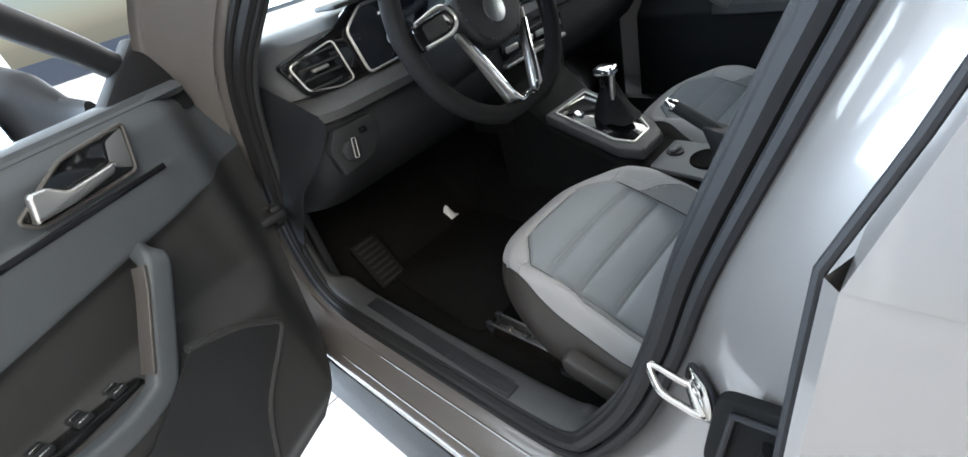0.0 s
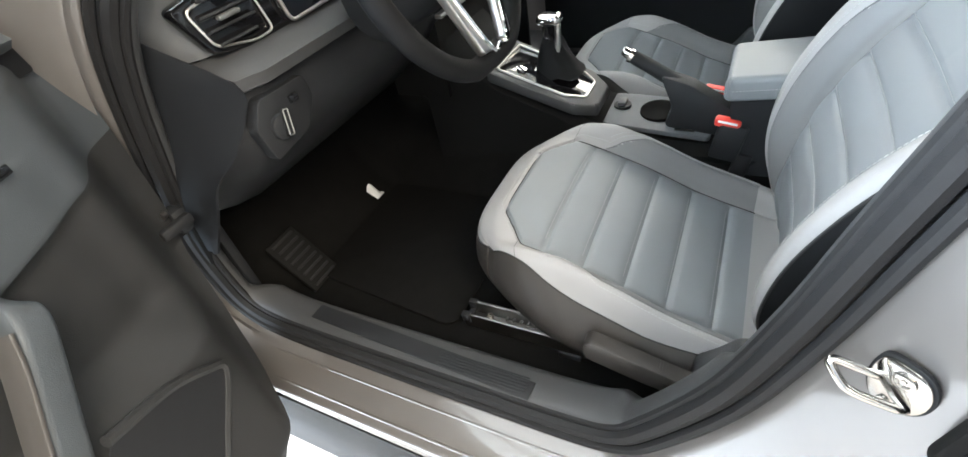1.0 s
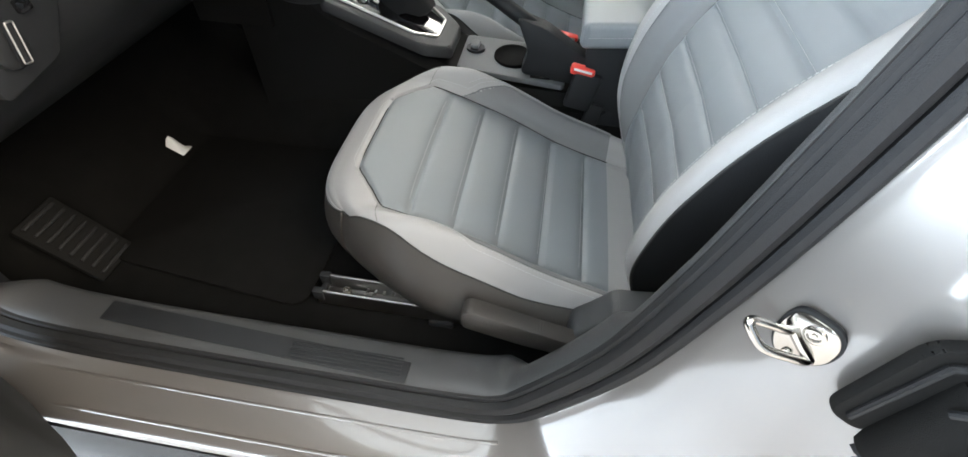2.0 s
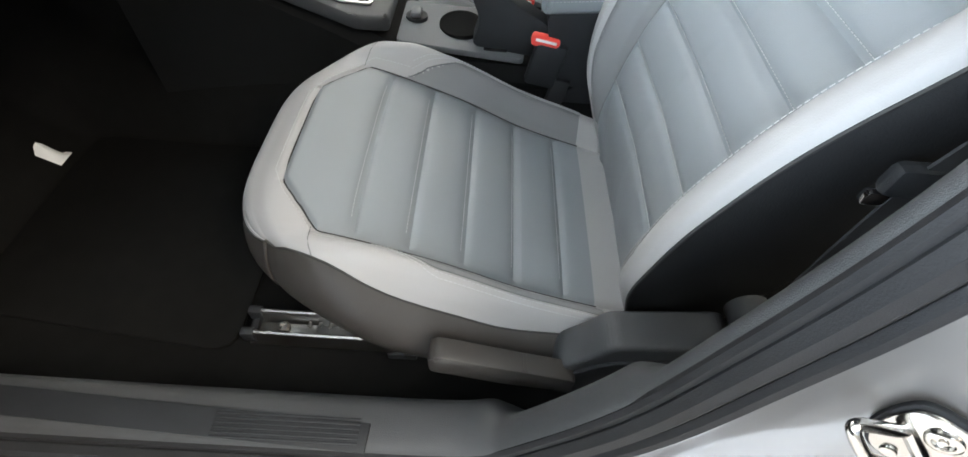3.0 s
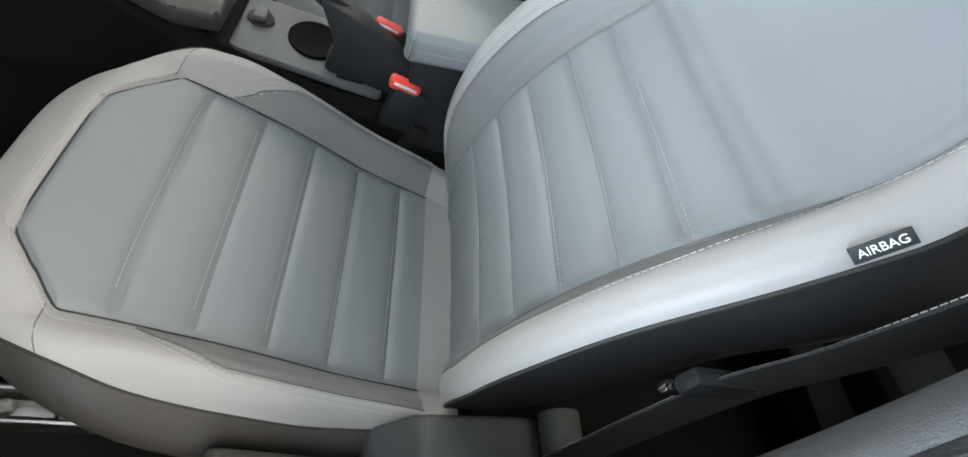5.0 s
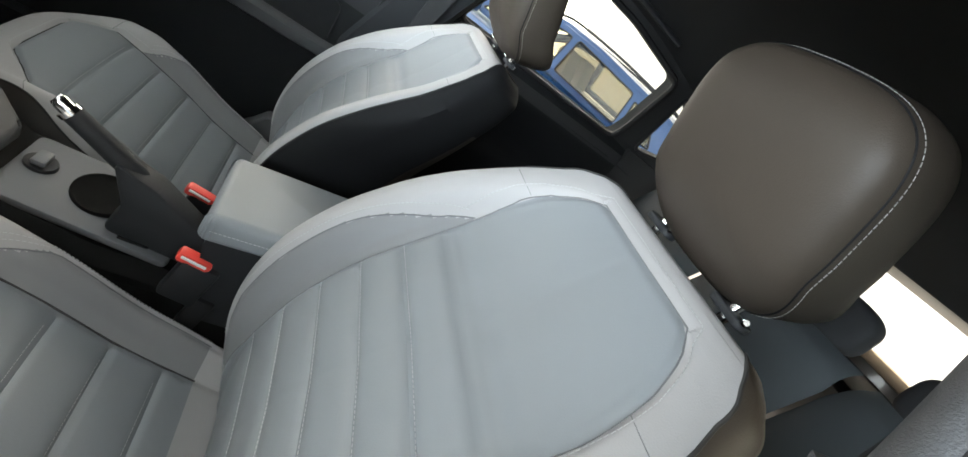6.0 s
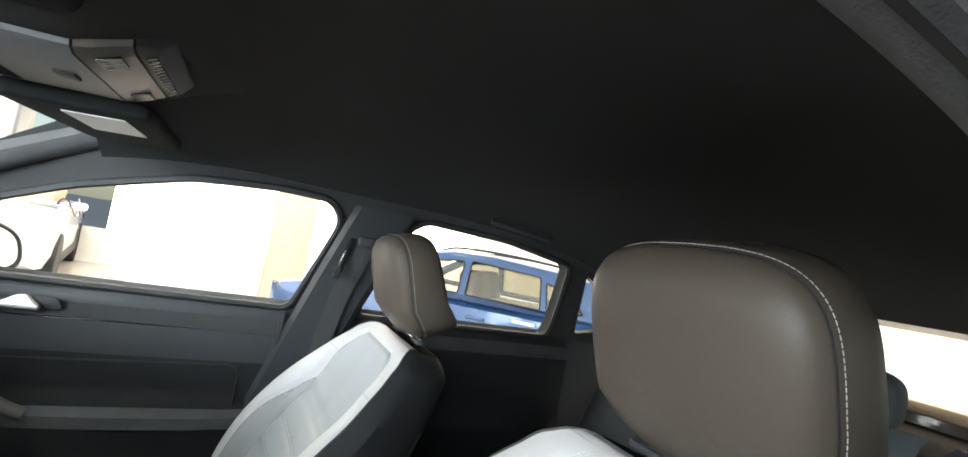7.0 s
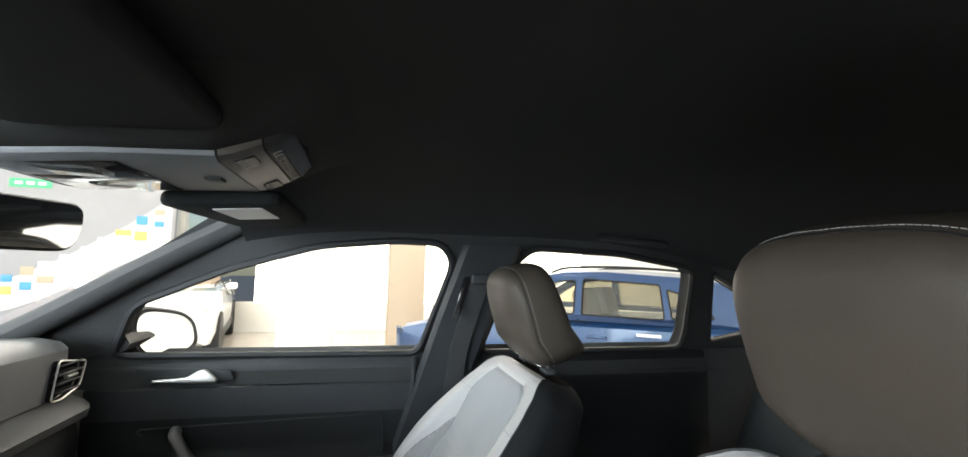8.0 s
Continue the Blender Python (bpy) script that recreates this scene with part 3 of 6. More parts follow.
part("bolt", bm_loft([[on_pillar(-0.004 + r * math.cos(k * math.tau / 16), -0.021 + r * math.sin(k * math.tau / 16), c) for k in range(16)] for r, c in ((0.0045, 0.0045), (0.0040, 0.0065), (0.0002, 0.0068))]), POLISHED, striker, "rivet")


# ---- front seats ----
C_LINE = curve_points([(0, -0.045, 0.520), (0, 0.0, 0.530), (0, 0.10, 0.562), (0, 0.20, 0.608), (0, 0.30, 0.644), (0, 0.36, 0.659), (0, 0.40, 0.661), (0, 0.427, 0.651), (0, 0.442, 0.642), (0, 0.449, 0.632), (0, 0.452, 0.622)], 400)
B_LINE = curve_points([(0, -0.046, 0.520), (0, -0.032, 0.60), (0, -0.032, 0.675), (0, -0.048, 0.755), (0, -0.082, 0.835), (0, -0.128, 0.905), (0, -0.189, 0.985), (0, -0.238, 1.074), (0, -0.256, 1.099), (0, -0.272, 1.109), (0, -0.290, 1.107)], 400)
PLEATS = (0.044, 0.111, 0.176, 0.240, 0.304)
BACK_PLEATS = (0.662, 0.727, 0.787, 0.840, 0.888)


def seam_half(y):
    return 0.155 if y < 0.345 else lerp(0.155, 0.088, (y - 0.345) / 0.048) if y < 0.393 else 0.0


def back_half(z):
    if z > 1.0925:
        return 0.0
    return interp(z, [(0.54, 0.144), (0.66, 0.149), (0.90, 0.151), (0.985, 0.154), (1.012, 0.151), (1.040, 0.142), (1.062, 0.128), (1.078, 0.113), (1.087, 0.100), (1.0925, 0.085)])


def side_limit(y):
    t = min(1.0, max(0.0, (0.290 - y) / 0.09))
    return 0.155 + 0.034 * (t if t < 0.8 else 0.8 + 0.2 * math.sin((t - 0.8) / 0.2 * 1.57))


def back_limit(z):
    return back_half(z) + 0.034 * min(1.0, max(0.0, (z - 0.585) / 0.10)) ** 0.7 * (1 - min(1.0, max(0.0, z - 0.78) / 0.188) ** 2.6)


def bump_at(d, w):
    return math.exp(-(d / w) ** 2)


def cushion_place(s, v):
    """A place on the cushion, from -1..1 across and 0..1 along; x from the seat's middle."""
    c = C_LINE[min(400, int(v * 400))]
    y, z = c.y, c.z
    hw = interp(y, [(-0.05, 0.203), (0.06, 0.211), (0.18, 0.216), (0.28, 0.212), (0.34, 0.203), (0.39, 0.190), (0.43, 0.176), (0.45, 0.166)])
    if v > 0.9 and y > 0.44:
        hw = 0.168
    a = abs(s)
    x = hw * s
    ax = abs(x)
    d = (ax - 0.155) / 0.060
    rise = interp(d, [(-2.0, 0.004), (-0.9, 0.003), (-0.1, 0.0), (0.12, 0.009), (0.30, 0.027), (0.46, 0.038), (0.60, 0.041), (0.74, 0.035), (0.88, 0.019), (1.0, -0.004)])
    amp = interp(y, [(-0.05, 0.8), (0.05, 1.0), (0.25, 1.0), (0.33, 0.55), (0.40, 0.12), (0.45, 0.0)])
    dz = rise * (amp if rise > 0 else 1.0)
    half = seam_half(y)
    if ax < 0.155 and y < 0.40:
        fade = min(1.0, max(0.0, (half - ax) / 0.012)) if half else 0
        dz += sum(-0.0042 * bump_at(y - p, 0.004) - 0.0026 * bump_at(y - p, 0.013) for p in PLEATS) * fade + 0.002 * fade
    edge = abs(ax - half) if half and y < 0.345 else min(abs(y - 0.393) if ax < 0.09 else 9, 0.70 * abs(ax - half) if 0.345 <= y < 0.393 else 9)
    dz -= 0.0040 * bump_at(edge, 0.0045)
    if ax > 0.158 and y < 0.29:
        dz -= 0.0024 * bump_at(ax - side_limit(y), 0.004)
    round_off = 0.060 * a ** 4 * min(1.0, max(0.0, (y - 0.26) / 0.19))
    if y > 0.36:
        z += max(0.0, 0.650 - z) * a ** 6
    return Vector((x, y - round_off, z + dz - 0.004 * a ** 5 * min(1.0, max(0.0, (y - 0.28) / 0.1))))


def back_place(s, v):
    c = B_LINE[min(400, int(v * 400))]
    k = min(399, max(1, int(v * 400)))
    t = (B_LINE[k + 1] - B_LINE[k - 1]).normalized()
    n = Vector((0, t.z, -t.y))
    z = c.z
    late = v > 0.86
    hw = interp(z, [(0.54, 0.176), (0.58, 0.186), (0.62, 0.199), (0.66, 0.209), (0.72, 0.219), (0.80, 0.223), (0.90, 0.223), (0.97, 0.217), (1.00, 0.210), (1.03, 0.199), (1.05, 0.190), (1.074, 0.174)]) if v < 0.70 else interp(v, [(0.70, 0.174), (0.76, 0.160), (0.82, 0.146), (0.88, 0.133), (0.94, 0.122), (1.0, 0.114)])
    a = abs(s)
    x = hw * s
    ax = abs(x)
    d = (ax - hw + 0.064) / 0.064
    rise = interp(d, [(-3.0, -0.004), (-1.2, 0.0), (-0.15, 0.003), (0.08, 0.009), (0.24, 0.026), (0.36, 0.036), (0.50, 0.041), (0.68, 0.044), (0.82, 0.044), (0.92, 0.042), (1.0, 0.036)])
    amp = interp(z, [(0.54, 0.15), (0.60, 0.5), (0.66, 0.9), (0.72, 1.08), (0.78, 1.18), (0.84, 1.20), (0.90, 1.15), (0.95, 1.05), (0.99, 0.86), (1.03, 0.58), (1.06, 0.30), (1.09, 0.08), (1.11, 0.0)]) if not late else 0.0
    off = rise * (amp if rise > 0 else 1.0)
    half = back_half(z) if not late else 0
    if ax < 0.165 and not late:
        fade = min(1.0, max(0.0, (half - ax) / 0.012)) if half else 0
        off += sum(-0.0038 * bump_at(z - p, 0.004) - 0.0026 * bump_at(z - p, 0.013) for p in BACK_PLEATS) * fade
        off += -0.006 * (0.6 * bump_at(z - 0.934, 0.005) + bump_at(z - 0.947, 0.011)) * fade + 0.002 * fade
    edge = abs(ax - half) if half and z < 1.0 else (0.75 * abs(ax - half) if half else 9)
    if ax < 0.095 and not late:
        edge = min(edge, abs(z - 1.0925))
    off -= 0.0032 * bump_at(edge, 0.0045)
    if z < 0.97 and ax > 0.166:
        off -= 0.0026 * bump_at(ax - back_limit(z), 0.004)
    return Vector((x, c.y, z)) + n * off


def is_insert(x, y):
    return 0.0 < y < 0.393 and abs(x) < seam_half(y)


def is_back_insert(x, z, v):
    return v < 0.86 and z < 1.0925 and abs(x) < back_half(z)


def v_of(line, axis, value):
    for i, p in enumerate(line):
        if p[axis] >= value:
            return i / 400
    return 1.0


def front_seat(name, label, xc, dy, dz, outer, lever):
    """A front seat in the middle xc; outer is the sign of its door side."""
    move = Vector((xc, dy, dz))
    seat = thing(name, label, "car seat", (xc, dy + 0.15, FLOOR_Z), "front seats")
    NU, NV = 170, 210

    def cf(u, v):
        return cushion_place(2 * u - 1, v) + move

    def bf(u, v):
        return back_place(2 * u - 1, v) + move

    def cut(kind):
        def keep(u, v):
            p = cushion_place(2 * u - 1, v)
            y = C_LINE[min(400, int(v * 400))].y
            ins = is_insert(p.x, y) and v < 0.9
            side = not ins and 0.150 < abs(p.x) < side_limit(y) and 0.0 < y < 0.290
            return {"insert": ins, "side": side, "bolster": not ins and not side}[kind]
        return keep

    def back_cut(kind):
        def keep(u, v):
            p = back_place(2 * u - 1, v)
            z = B_LINE[min(400, int(v * 400))].z
            ins = is_back_insert(p.x, z, v)
            side = not ins and v < 0.8 and z < 0.968 and 0.12 < abs(p.x) < back_limit(z)
            return {"insert": ins, "side": side, "bolster": not ins and not side}[kind]
        return keep

    cushion = part("cushion", bm_grid(cf, NU, NV, cut("bolster")), BOLSTER, seat, "light grey leatherette bolsters and front edge")
    part("cushion_panel", bm_grid(cf, NU, NV, cut("insert")), INSERT, cushion, "blue-grey pleated seat panel")
    for sign in (-1, 1):
        part("side_panel", bm_grid(cf, NU, NV, lambda u, v, k=cut("side"), sign=sign: (2 * u - 1) * sign > 0 and k(u, v)), INSERT_SHADED, cushion, "inner bolster panel of insert leatherette, its shade painted in")
    back = part("backrest", bm_grid(bf, NU, NV, back_cut("bolster")), BOLSTER, seat, "light grey leatherette bolsters of the backrest")
    part("backrest_panel", bm_grid(bf, NU, NV, back_cut("insert")), INSERT, back, "blue-grey pleated backrest panel")
    for sign in (-1, 1):
        part("side_panel", bm_grid(bf, NU, NV, lambda u, v, k=back_cut("side"), sign=sign: (2 * u - 1) * sign > 0 and k(u, v)), INSERT_SHADED, back, "inner bolster panel of insert leatherette, its shade painted in")

    # seams: piping round the panel, double stitching on the bolsters
    def seam(sign, off):
        out = []
        for y in [0.0 + 0.006 * k for k in range(66)]:
            h = seam_half(y)
            if not h:
                break
            v = v_of(C_LINE, 1, y)
            out.append((sign * (h + off) / cushion_place(1, v).x, v))
        return out

    def surf(fn, sv, lift=0.0):
        return [fn((s + 1) / 2, v) + Vector((0, 0, lift)) for s, v in sv]
    left, right = seam(-1, 0.0), seam(1, 0.0)
    vv = v_of(C_LINE, 1, 0.393)
    front = [(s / 10, vv) for s in range(-3, 4)]
    part("piping", bm_tube(surf(cf, left[::1] + front + right[::-1], -0.0005), 0.0016, 6), PIPING, cushion, "dark piping")
    vv2 = v_of(C_LINE, 1, 0.404)
    hemmed = [(s, v) for s, v in seam(-1, 0.011)[46:]] + [(s / 10, vv2) for s in range(-4, 5)] + [(s, v) for s, v in seam(1, 0.011)[46:]][::-1]
    part("stitching", bm_stitches(surf(cf, hemmed, 0.0006)), THREAD, cushion)
    for sign in (-1, 1):
        for more in (0.005, 0.010):
            crest = [(sign * (side_limit(y) + more) / cushion_place(1, v_of(C_LINE, 1, y)).x, v_of(C_LINE, 1, y)) for y in [0.01 * k for k in range(29)]]
            part("stitching", bm_stitches(surf(cf, crest, 0.0012)), THREAD, cushion)
        rim = [(sign * side_limit(y) / cushion_place(1, v_of(C_LINE, 1, y)).x, v_of(C_LINE, 1, y)) for y in [0.01 * k for k in range(29)]]
        part("seam", bm_tube(surf(cf, rim, 0.0002), 0.0010, 5), SEAM, cushion)
        part("seam", bm_tube(surf(cf, [(sign * s, v_of(C_LINE, 1, 0.352 + 0.02 * (s - 0.76))) for s in (0.76, 0.82, 0.88, 0.94, 0.97, 1.0)], 0.0003), 0.0005, 5), SEAM, cushion)
    for p in PLEATS:
        v = v_of(C_LINE, 1, p + 0.0035)
        part("stitching", bm_stitches(surf(cf, [(s / 20, v) for s in range(-12, 13)], 0.0012), 0.0054, 0.0036, 0.0004), THREAD, cushion)

    def back_seam(off):
        out = []
        for z in [0.60 + 0.008 * k for k in range(62)]:
            h = back_half(z)
            if not h:
                break
            v = v_of(B_LINE, 2, z)
            hw = back_place(1, v).x
            out.append(((h + off) / hw, v))
        return out
    ln = [(-s, v) for s, v in back_seam(0.0)]
    rn = back_seam(0.0)
    vt = v_of(B_LINE, 2, 1.0925)
    hw = back_place(1, vt).x
    part("seam", bm_tube(surf(bf, ln + [(x / hw, vt) for x in (-0.09, -0.05, 0, 0.05, 0.09)] + rn[::-1]), 0.0009, 6), SEAM, back, "grey seam")
    ln2 = [(-s, v) for s, v in back_seam(0.011)][44:]
    vt2 = v_of(B_LINE, 2, 1.100)
    hw2 = back_place(1, vt2).x
    rn2 = back_seam(0.011)[44:]
    part("stitching", bm_stitches([p + Vector((0, 0.001, 0.0012)) for p in surf(bf, ln2 + [(x / hw2, vt2) for x in (-0.095, -0.05, 0, 0.05, 0.095)] + rn2[::-1])]), THREAD, back)
    for sign in (-1, 1):
        zs = [0.62 + 0.008 * k for k in range(43)] + [0.9645]
        rim, edge = [], []
        for z in zs:
            v = v_of(B_LINE, 2, z)
            hwz = back_place(1, v).x
            rim.append((sign * back_limit(z) / hwz, v))
            edge.append((sign * (back_limit(z) + 0.006) / hwz, v_of(B_LINE, 2, z + 0.003)))
        part("stitching", bm_stitches([p + Vector((0, 0.0012, 0.0006)) for p in surf(bf, edge)]), THREAD, back)
        part("seam", bm_tube(surf(bf, rim), 0.0010, 5), SEAM, back)
    for p in BACK_PLEATS:
        v = v_of(B_LINE, 2, p + 0.004)
        hwp = back_place(1, v).x
        part("stitching", bm_stitches([q + Vector((0, 0.0010, 0)) for q in surf(bf, [(0.148 * s / 12 / hwp, v) for s in range(-12, 13)])], 0.0054, 0.0036, 0.0004), THREAD, back)

    # dark skirt below the cushion and the shell of the backrest
    edge = [cf(0, j / 60) for j in range(61)] + [cf(i / 30, 1) for i in range(1, 30)] + [cf(1, 1 - j / 60) for j in range(61)]
    mid = Vector((xc, 0.2 + dy, 0))
    rings = []
    for k in range(11):
        t = k / 10
        ring = []
        for p in edge:
            out = Vector((p.x - xc, (p.y - mid.y) * 0.6, 0)).normalized()
            zb = interp(p.y - dy, [(-0.05, 0.470), (0.10, 0.485), (0.30, 0.520), (0.45, 0.545)]) + dz
            flare = interp(p.y - dy, [(-0.05, 0.024), (0.22, 0.022), (0.33, 0.012), (0.40, 0.004)])
            ring.append(Vector((p.x, p.y, lerp(p.z, zb, t))) + out * (flare * math.sin(min(1.0, t * 1.5) * 1.57) + 0.006 * math.sin(t * 3.14) - 0.045 * max(0.0, t - 0.6) ** 1.5))
        rings.append(ring)
    part("skirt", bm_loft(rings, closed=False), SKIRT, seat, "dark taupe leatherette skirt")
    part("piping", bm_tube(edge, 0.0015, 6), PIPING, seat, "dark piping along the skirt")
    part("base", bm_box(xc, 0.14 + dy, 0.492 + dz, 0.36, 0.34, 0.03, 0.01), PLASTIC, seat, "black seat pan")
    rows = []
    for j in range(81):
        v = j / 80
        z = B_LINE[min(400, int(v * 400))].z
        e0, e1 = bf(0, v), bf(1, v)
        first = (e1.x - e0.x) / 2
        top = min(1.0, max(0.0, (v - 0.62) / 0.38))
        zr = lerp(z - 0.035, 1.088, top ** 2)
        yr = interp(zr, [(0.48, -0.225), (0.60, -0.235), (0.75, -0.250), (0.85, -0.275), (0.95, -0.315), (1.03, -0.352), (1.06, -0.362), (1.09, -0.352)])
        rear = Vector((0, yr + dy, zr + dz))
        half = first + interp(z, [(0.54, 0.002), (0.70, 0.004), (0.85, 0.014), (0.95, 0.027), (1.02, 0.026)]) * (1 - 0.5 * top)
        ring = []
        for k in range(15):
            a = k / 14 * math.pi / 2
            f, d = math.cos(a) ** 0.34, math.sin(a) ** 1.5
            f = lerp(first / half, 1.0, min(1.0, k / 3)) * f
            ring.append(Vector((xc - half * f, lerp(e0.y, rear.y, d), lerp(e0.z, rear.z, d))))
        rows.append(ring + [Vector((2 * xc - p.x, p.y, p.z)) for p in reversed(ring[:-1])])
    high = next(k for k, r in enumerate(rows) if r[0].z > 1.015 + dz)
    low = rows[:high + 1]
    shell = part("back_shell", bm_loft([r[:10] for r in low], closed=False), CHARCOAL, seat, "charcoal side of the backrest")
    part("back_shell", bm_loft([r[19:] for r in low], closed=False), CHARCOAL, seat, "charcoal side of the backrest")
    # warm light on the rear of the charcoal shell, put in as headrest taupe
    part("lit_shell", bm_loft([r[9:20] for r in low], closed=False), HEADREST, shell, "charcoal backrest rear, its warm light painted as taupe")
    sides = [[r[:13] for r in rows[high:]], [r[16:] for r in rows[high:]]]
    part("lit_shell", bm_loft([r[12:17] for r in rows[high:]], closed=False), HEADREST, shell, "charcoal backrest rear, its warm light painted as taupe")
    # taupe paints warm light on the outer shoulder; the inner one stays charcoal
    part("lit_shell", bm_loft(sides[outer > 0], closed=False), HEADREST, shell, "charcoal outer shoulder, its warm light painted as taupe")
    part("back_shell", bm_loft(sides[outer < 0], closed=False), CHARCOAL, seat, "charcoal inner shoulder of the backrest")

    for u in (0, 1):
        part("piping", bm_tube([bf(u, j / 80) for j in range(3, 81)], 0.0018, 6), PIPING, back, "dark piping")
        vs = v_of(B_LINE, 2, 1.030)
        hs = back_place(1, vs).x
        part("seam", bm_tube(surf(bf, [((2 * u - 1) * (0.148 + (hs - 0.148) * k / 8) / hs, vs) for k in range(9)], 0.0001), 0.0004, 5), SEAM, back)

    # headrest on two chromed posts
    tilt = Matrix.Rotation(radians(-17), 3, "X")
    hc = Vector((xc, -0.288 + dy, 1.215 + dz))

    def outline(f, y, n=64):
        """The headrest's outline, shrunk by f, at the depth y; the rear leans back towards its foot."""
        ring = []
        for k in range(n):
            a = k / n * math.tau
            low = max(0.0, -math.sin(a))
            e = 0.43 + 0.22 * low
            cx, cz = math.copysign(abs(math.cos(a)) ** e, math.cos(a)), math.copysign(abs(math.sin(a)) ** e, math.sin(a))
            w = 0.112 * (1 - 0.10 * max(0.0, -cz) ** 1.6)
            z = (0.106 * cz - 0.010 * cx * cx * (cz > 0)) * f
            ring.append(hc + tilt @ Vector((w * cx * f, y + 0.42 * min(0.0, z + 0.035) + 0.10 * z * min(1.0, max(0.0, (0.010 - y) / 0.05)), z)))
        return ring
    shape = ((0.060, 0.02), (0.0597, 0.25), (0.0580, 0.50), (0.0545, 0.70), (0.049, 0.84), (0.041, 0.935), (0.0325, 0.978), (0.0285, 0.982), (0.025, 0.990), (0.008, 1.0), (-0.018, 0.995), (-0.034, 0.97), (-0.043, 0.92), (-0.049, 0.78), (-0.052, 0.5), (-0.053, 0.02))
    head = part("headrest", bm_loft([outline(f, y, 80) for y, f in shape]), HEADREST, seat, "taupe leatherette headrest")
    ring = outline(1.0005, 0.0215, 128)
    part("stitching", bm_stitches(ring + ring[:1], 0.0046, 0.0033, 0.00038), THREAD_PALE, head)
    ring2 = outline(0.986, 0.0272, 96)
    part("seam", bm_tube(ring2 + ring2[:1], 0.0010, 5), CHARCOAL, head)
    for sx in (-0.066, 0.066):
        foot = Vector((xc + sx, -0.308 + dy, 1.104 + dz))
        part("post", bm_tube([foot, foot + Vector((0, -0.002, 0.02)), foot + Vector((0, -0.004, 0.05))], 0.0058, 12), CHROME, seat, "chromed headrest post")
        part("sleeve", bm_prism([foot + Vector((px, py, 0.006)) for px, py in rounded([(-0.024, -0.010), (0.024, -0.010), (0.024, 0.010), (-0.024, 0.010)], 0.0095)], Vector((0, 0, 0.008)), 0.0025), PLASTIC, seat, "long black plastic sleeve")
        tip = foot + Vector((0.020 * outer, 0.006, 0.014))
        part("button", bm_tube([tip, tip + Vector((0.004 * outer, 0.005, 0.003)), tip + Vector((0.006 * outer, 0.008, 0.0045))], [0.0036, 0.0036, 0.0026], 10), POLISHED, seat, "small bright release button")

    # hinge cover, lever and rails
    ox = xc + outer * 0.252
    cover = part("hinge_cover", bm_prism([Vector((xc + outer * 0.206, y + dy, z + dz)) for y, z in rounded([(0.066, 0.505), (0.060, 0.556), (0.038, 0.580), (0.014, 0.616), (-0.105, 0.630), (-0.13, 0.600), (-0.12, 0.48)], 0.010)], Vector((0.048 * outer, 0, 0)), 0.006, 3), TRIM, seat, "grey grained plastic hinge cover")
    part("cover_plate", bm_prism([Vector((xc + outer * 0.2535, y + dy, z + dz)) for y, z in rounded([(0.060, 0.495), (0.052, 0.548), (0.012, 0.586), (-0.09, 0.606), (-0.10, 0.49)], 0.016)], Vector((0.005 * outer, 0, 0)), 0.002), PLASTIC, cover, "black outer plate of the hinge cover")
    part("recliner_knob", bm_tube([Vector((xc + outer * k, -0.128 + dy, 0.640 + dz)) for k in (0.205, 0.235, 0.246, 0.250)], [0.022, 0.022, 0.020, 0.012], 20), TRIM, cover, "dark recliner knob")
    part("hinge_cover", bm_prism([Vector((xc - outer * 0.240, y + dy, z + dz)) for y, z in rounded([(0.08, 0.50), (0.02, 0.58), (-0.03, 0.62), (-0.085, 0.62), (-0.09, 0.50)], 0.02)], Vector((-0.018 * outer, 0, 0)), 0.005), PLASTIC, seat, "black plastic hinge cover")
    if lever:
        part("height_lever", bm_prism([Vector((ox - 0.010 * outer, y + dy, z + dz)) for y, z in rounded([(0.205, 0.560), (0.206, 0.592), (0.195, 0.600), (0.10, 0.572), (0.04, 0.556), (0.04, 0.522), (0.12, 0.535)], 0.008)], Vector((0.026 * outer, 0, 0)), 0.004), SKIRT, seat, "dark taupe plastic height lever")
    for rx in (xc + outer * 0.188, xc - outer * 0.188):
        rail = part("rail", bm_loft([[(rx - 0.018, y, FLOOR_Z + 0.012), (rx - 0.018, y, FLOOR_Z + 0.042), (rx - 0.012, y, FLOOR_Z + 0.042), (rx - 0.010, y, FLOOR_Z + 0.020), (rx + 0.010, y, FLOOR_Z + 0.020), (rx + 0.012, y, FLOOR_Z + 0.042), (rx + 0.018, y, FLOOR_Z + 0.042), (rx + 0.018, y, FLOOR_Z + 0.012)] for y in (0.45 + dy, 0.2 + dy, 0.02 + dy)]), STEEL, seat, "steel seat rail")
        part("rail_lip", bm_tube([(rx - 0.0155, 0.447 + dy, FLOOR_Z + 0.043), (rx - 0.0155, 0.03 + dy, FLOOR_Z + 0.043)], 0.0032, 8), STEEL, rail, "bright rail edge")
        part("rail_lip", bm_tube([(rx + 0.0155, 0.447 + dy, FLOOR_Z + 0.043), (rx + 0.0155, 0.03 + dy, FLOOR_Z + 0.043)], 0.0032, 8), STEEL, rail, "bright rail edge")
        for e in (-0.0155, 0.0155):
            part("end_cap", bm_box(rx + e, 0.446 + dy, FLOOR_Z + 0.036, 0.012, 0.018, 0.022, 0.003), PLASTIC, rail, "black end cap")
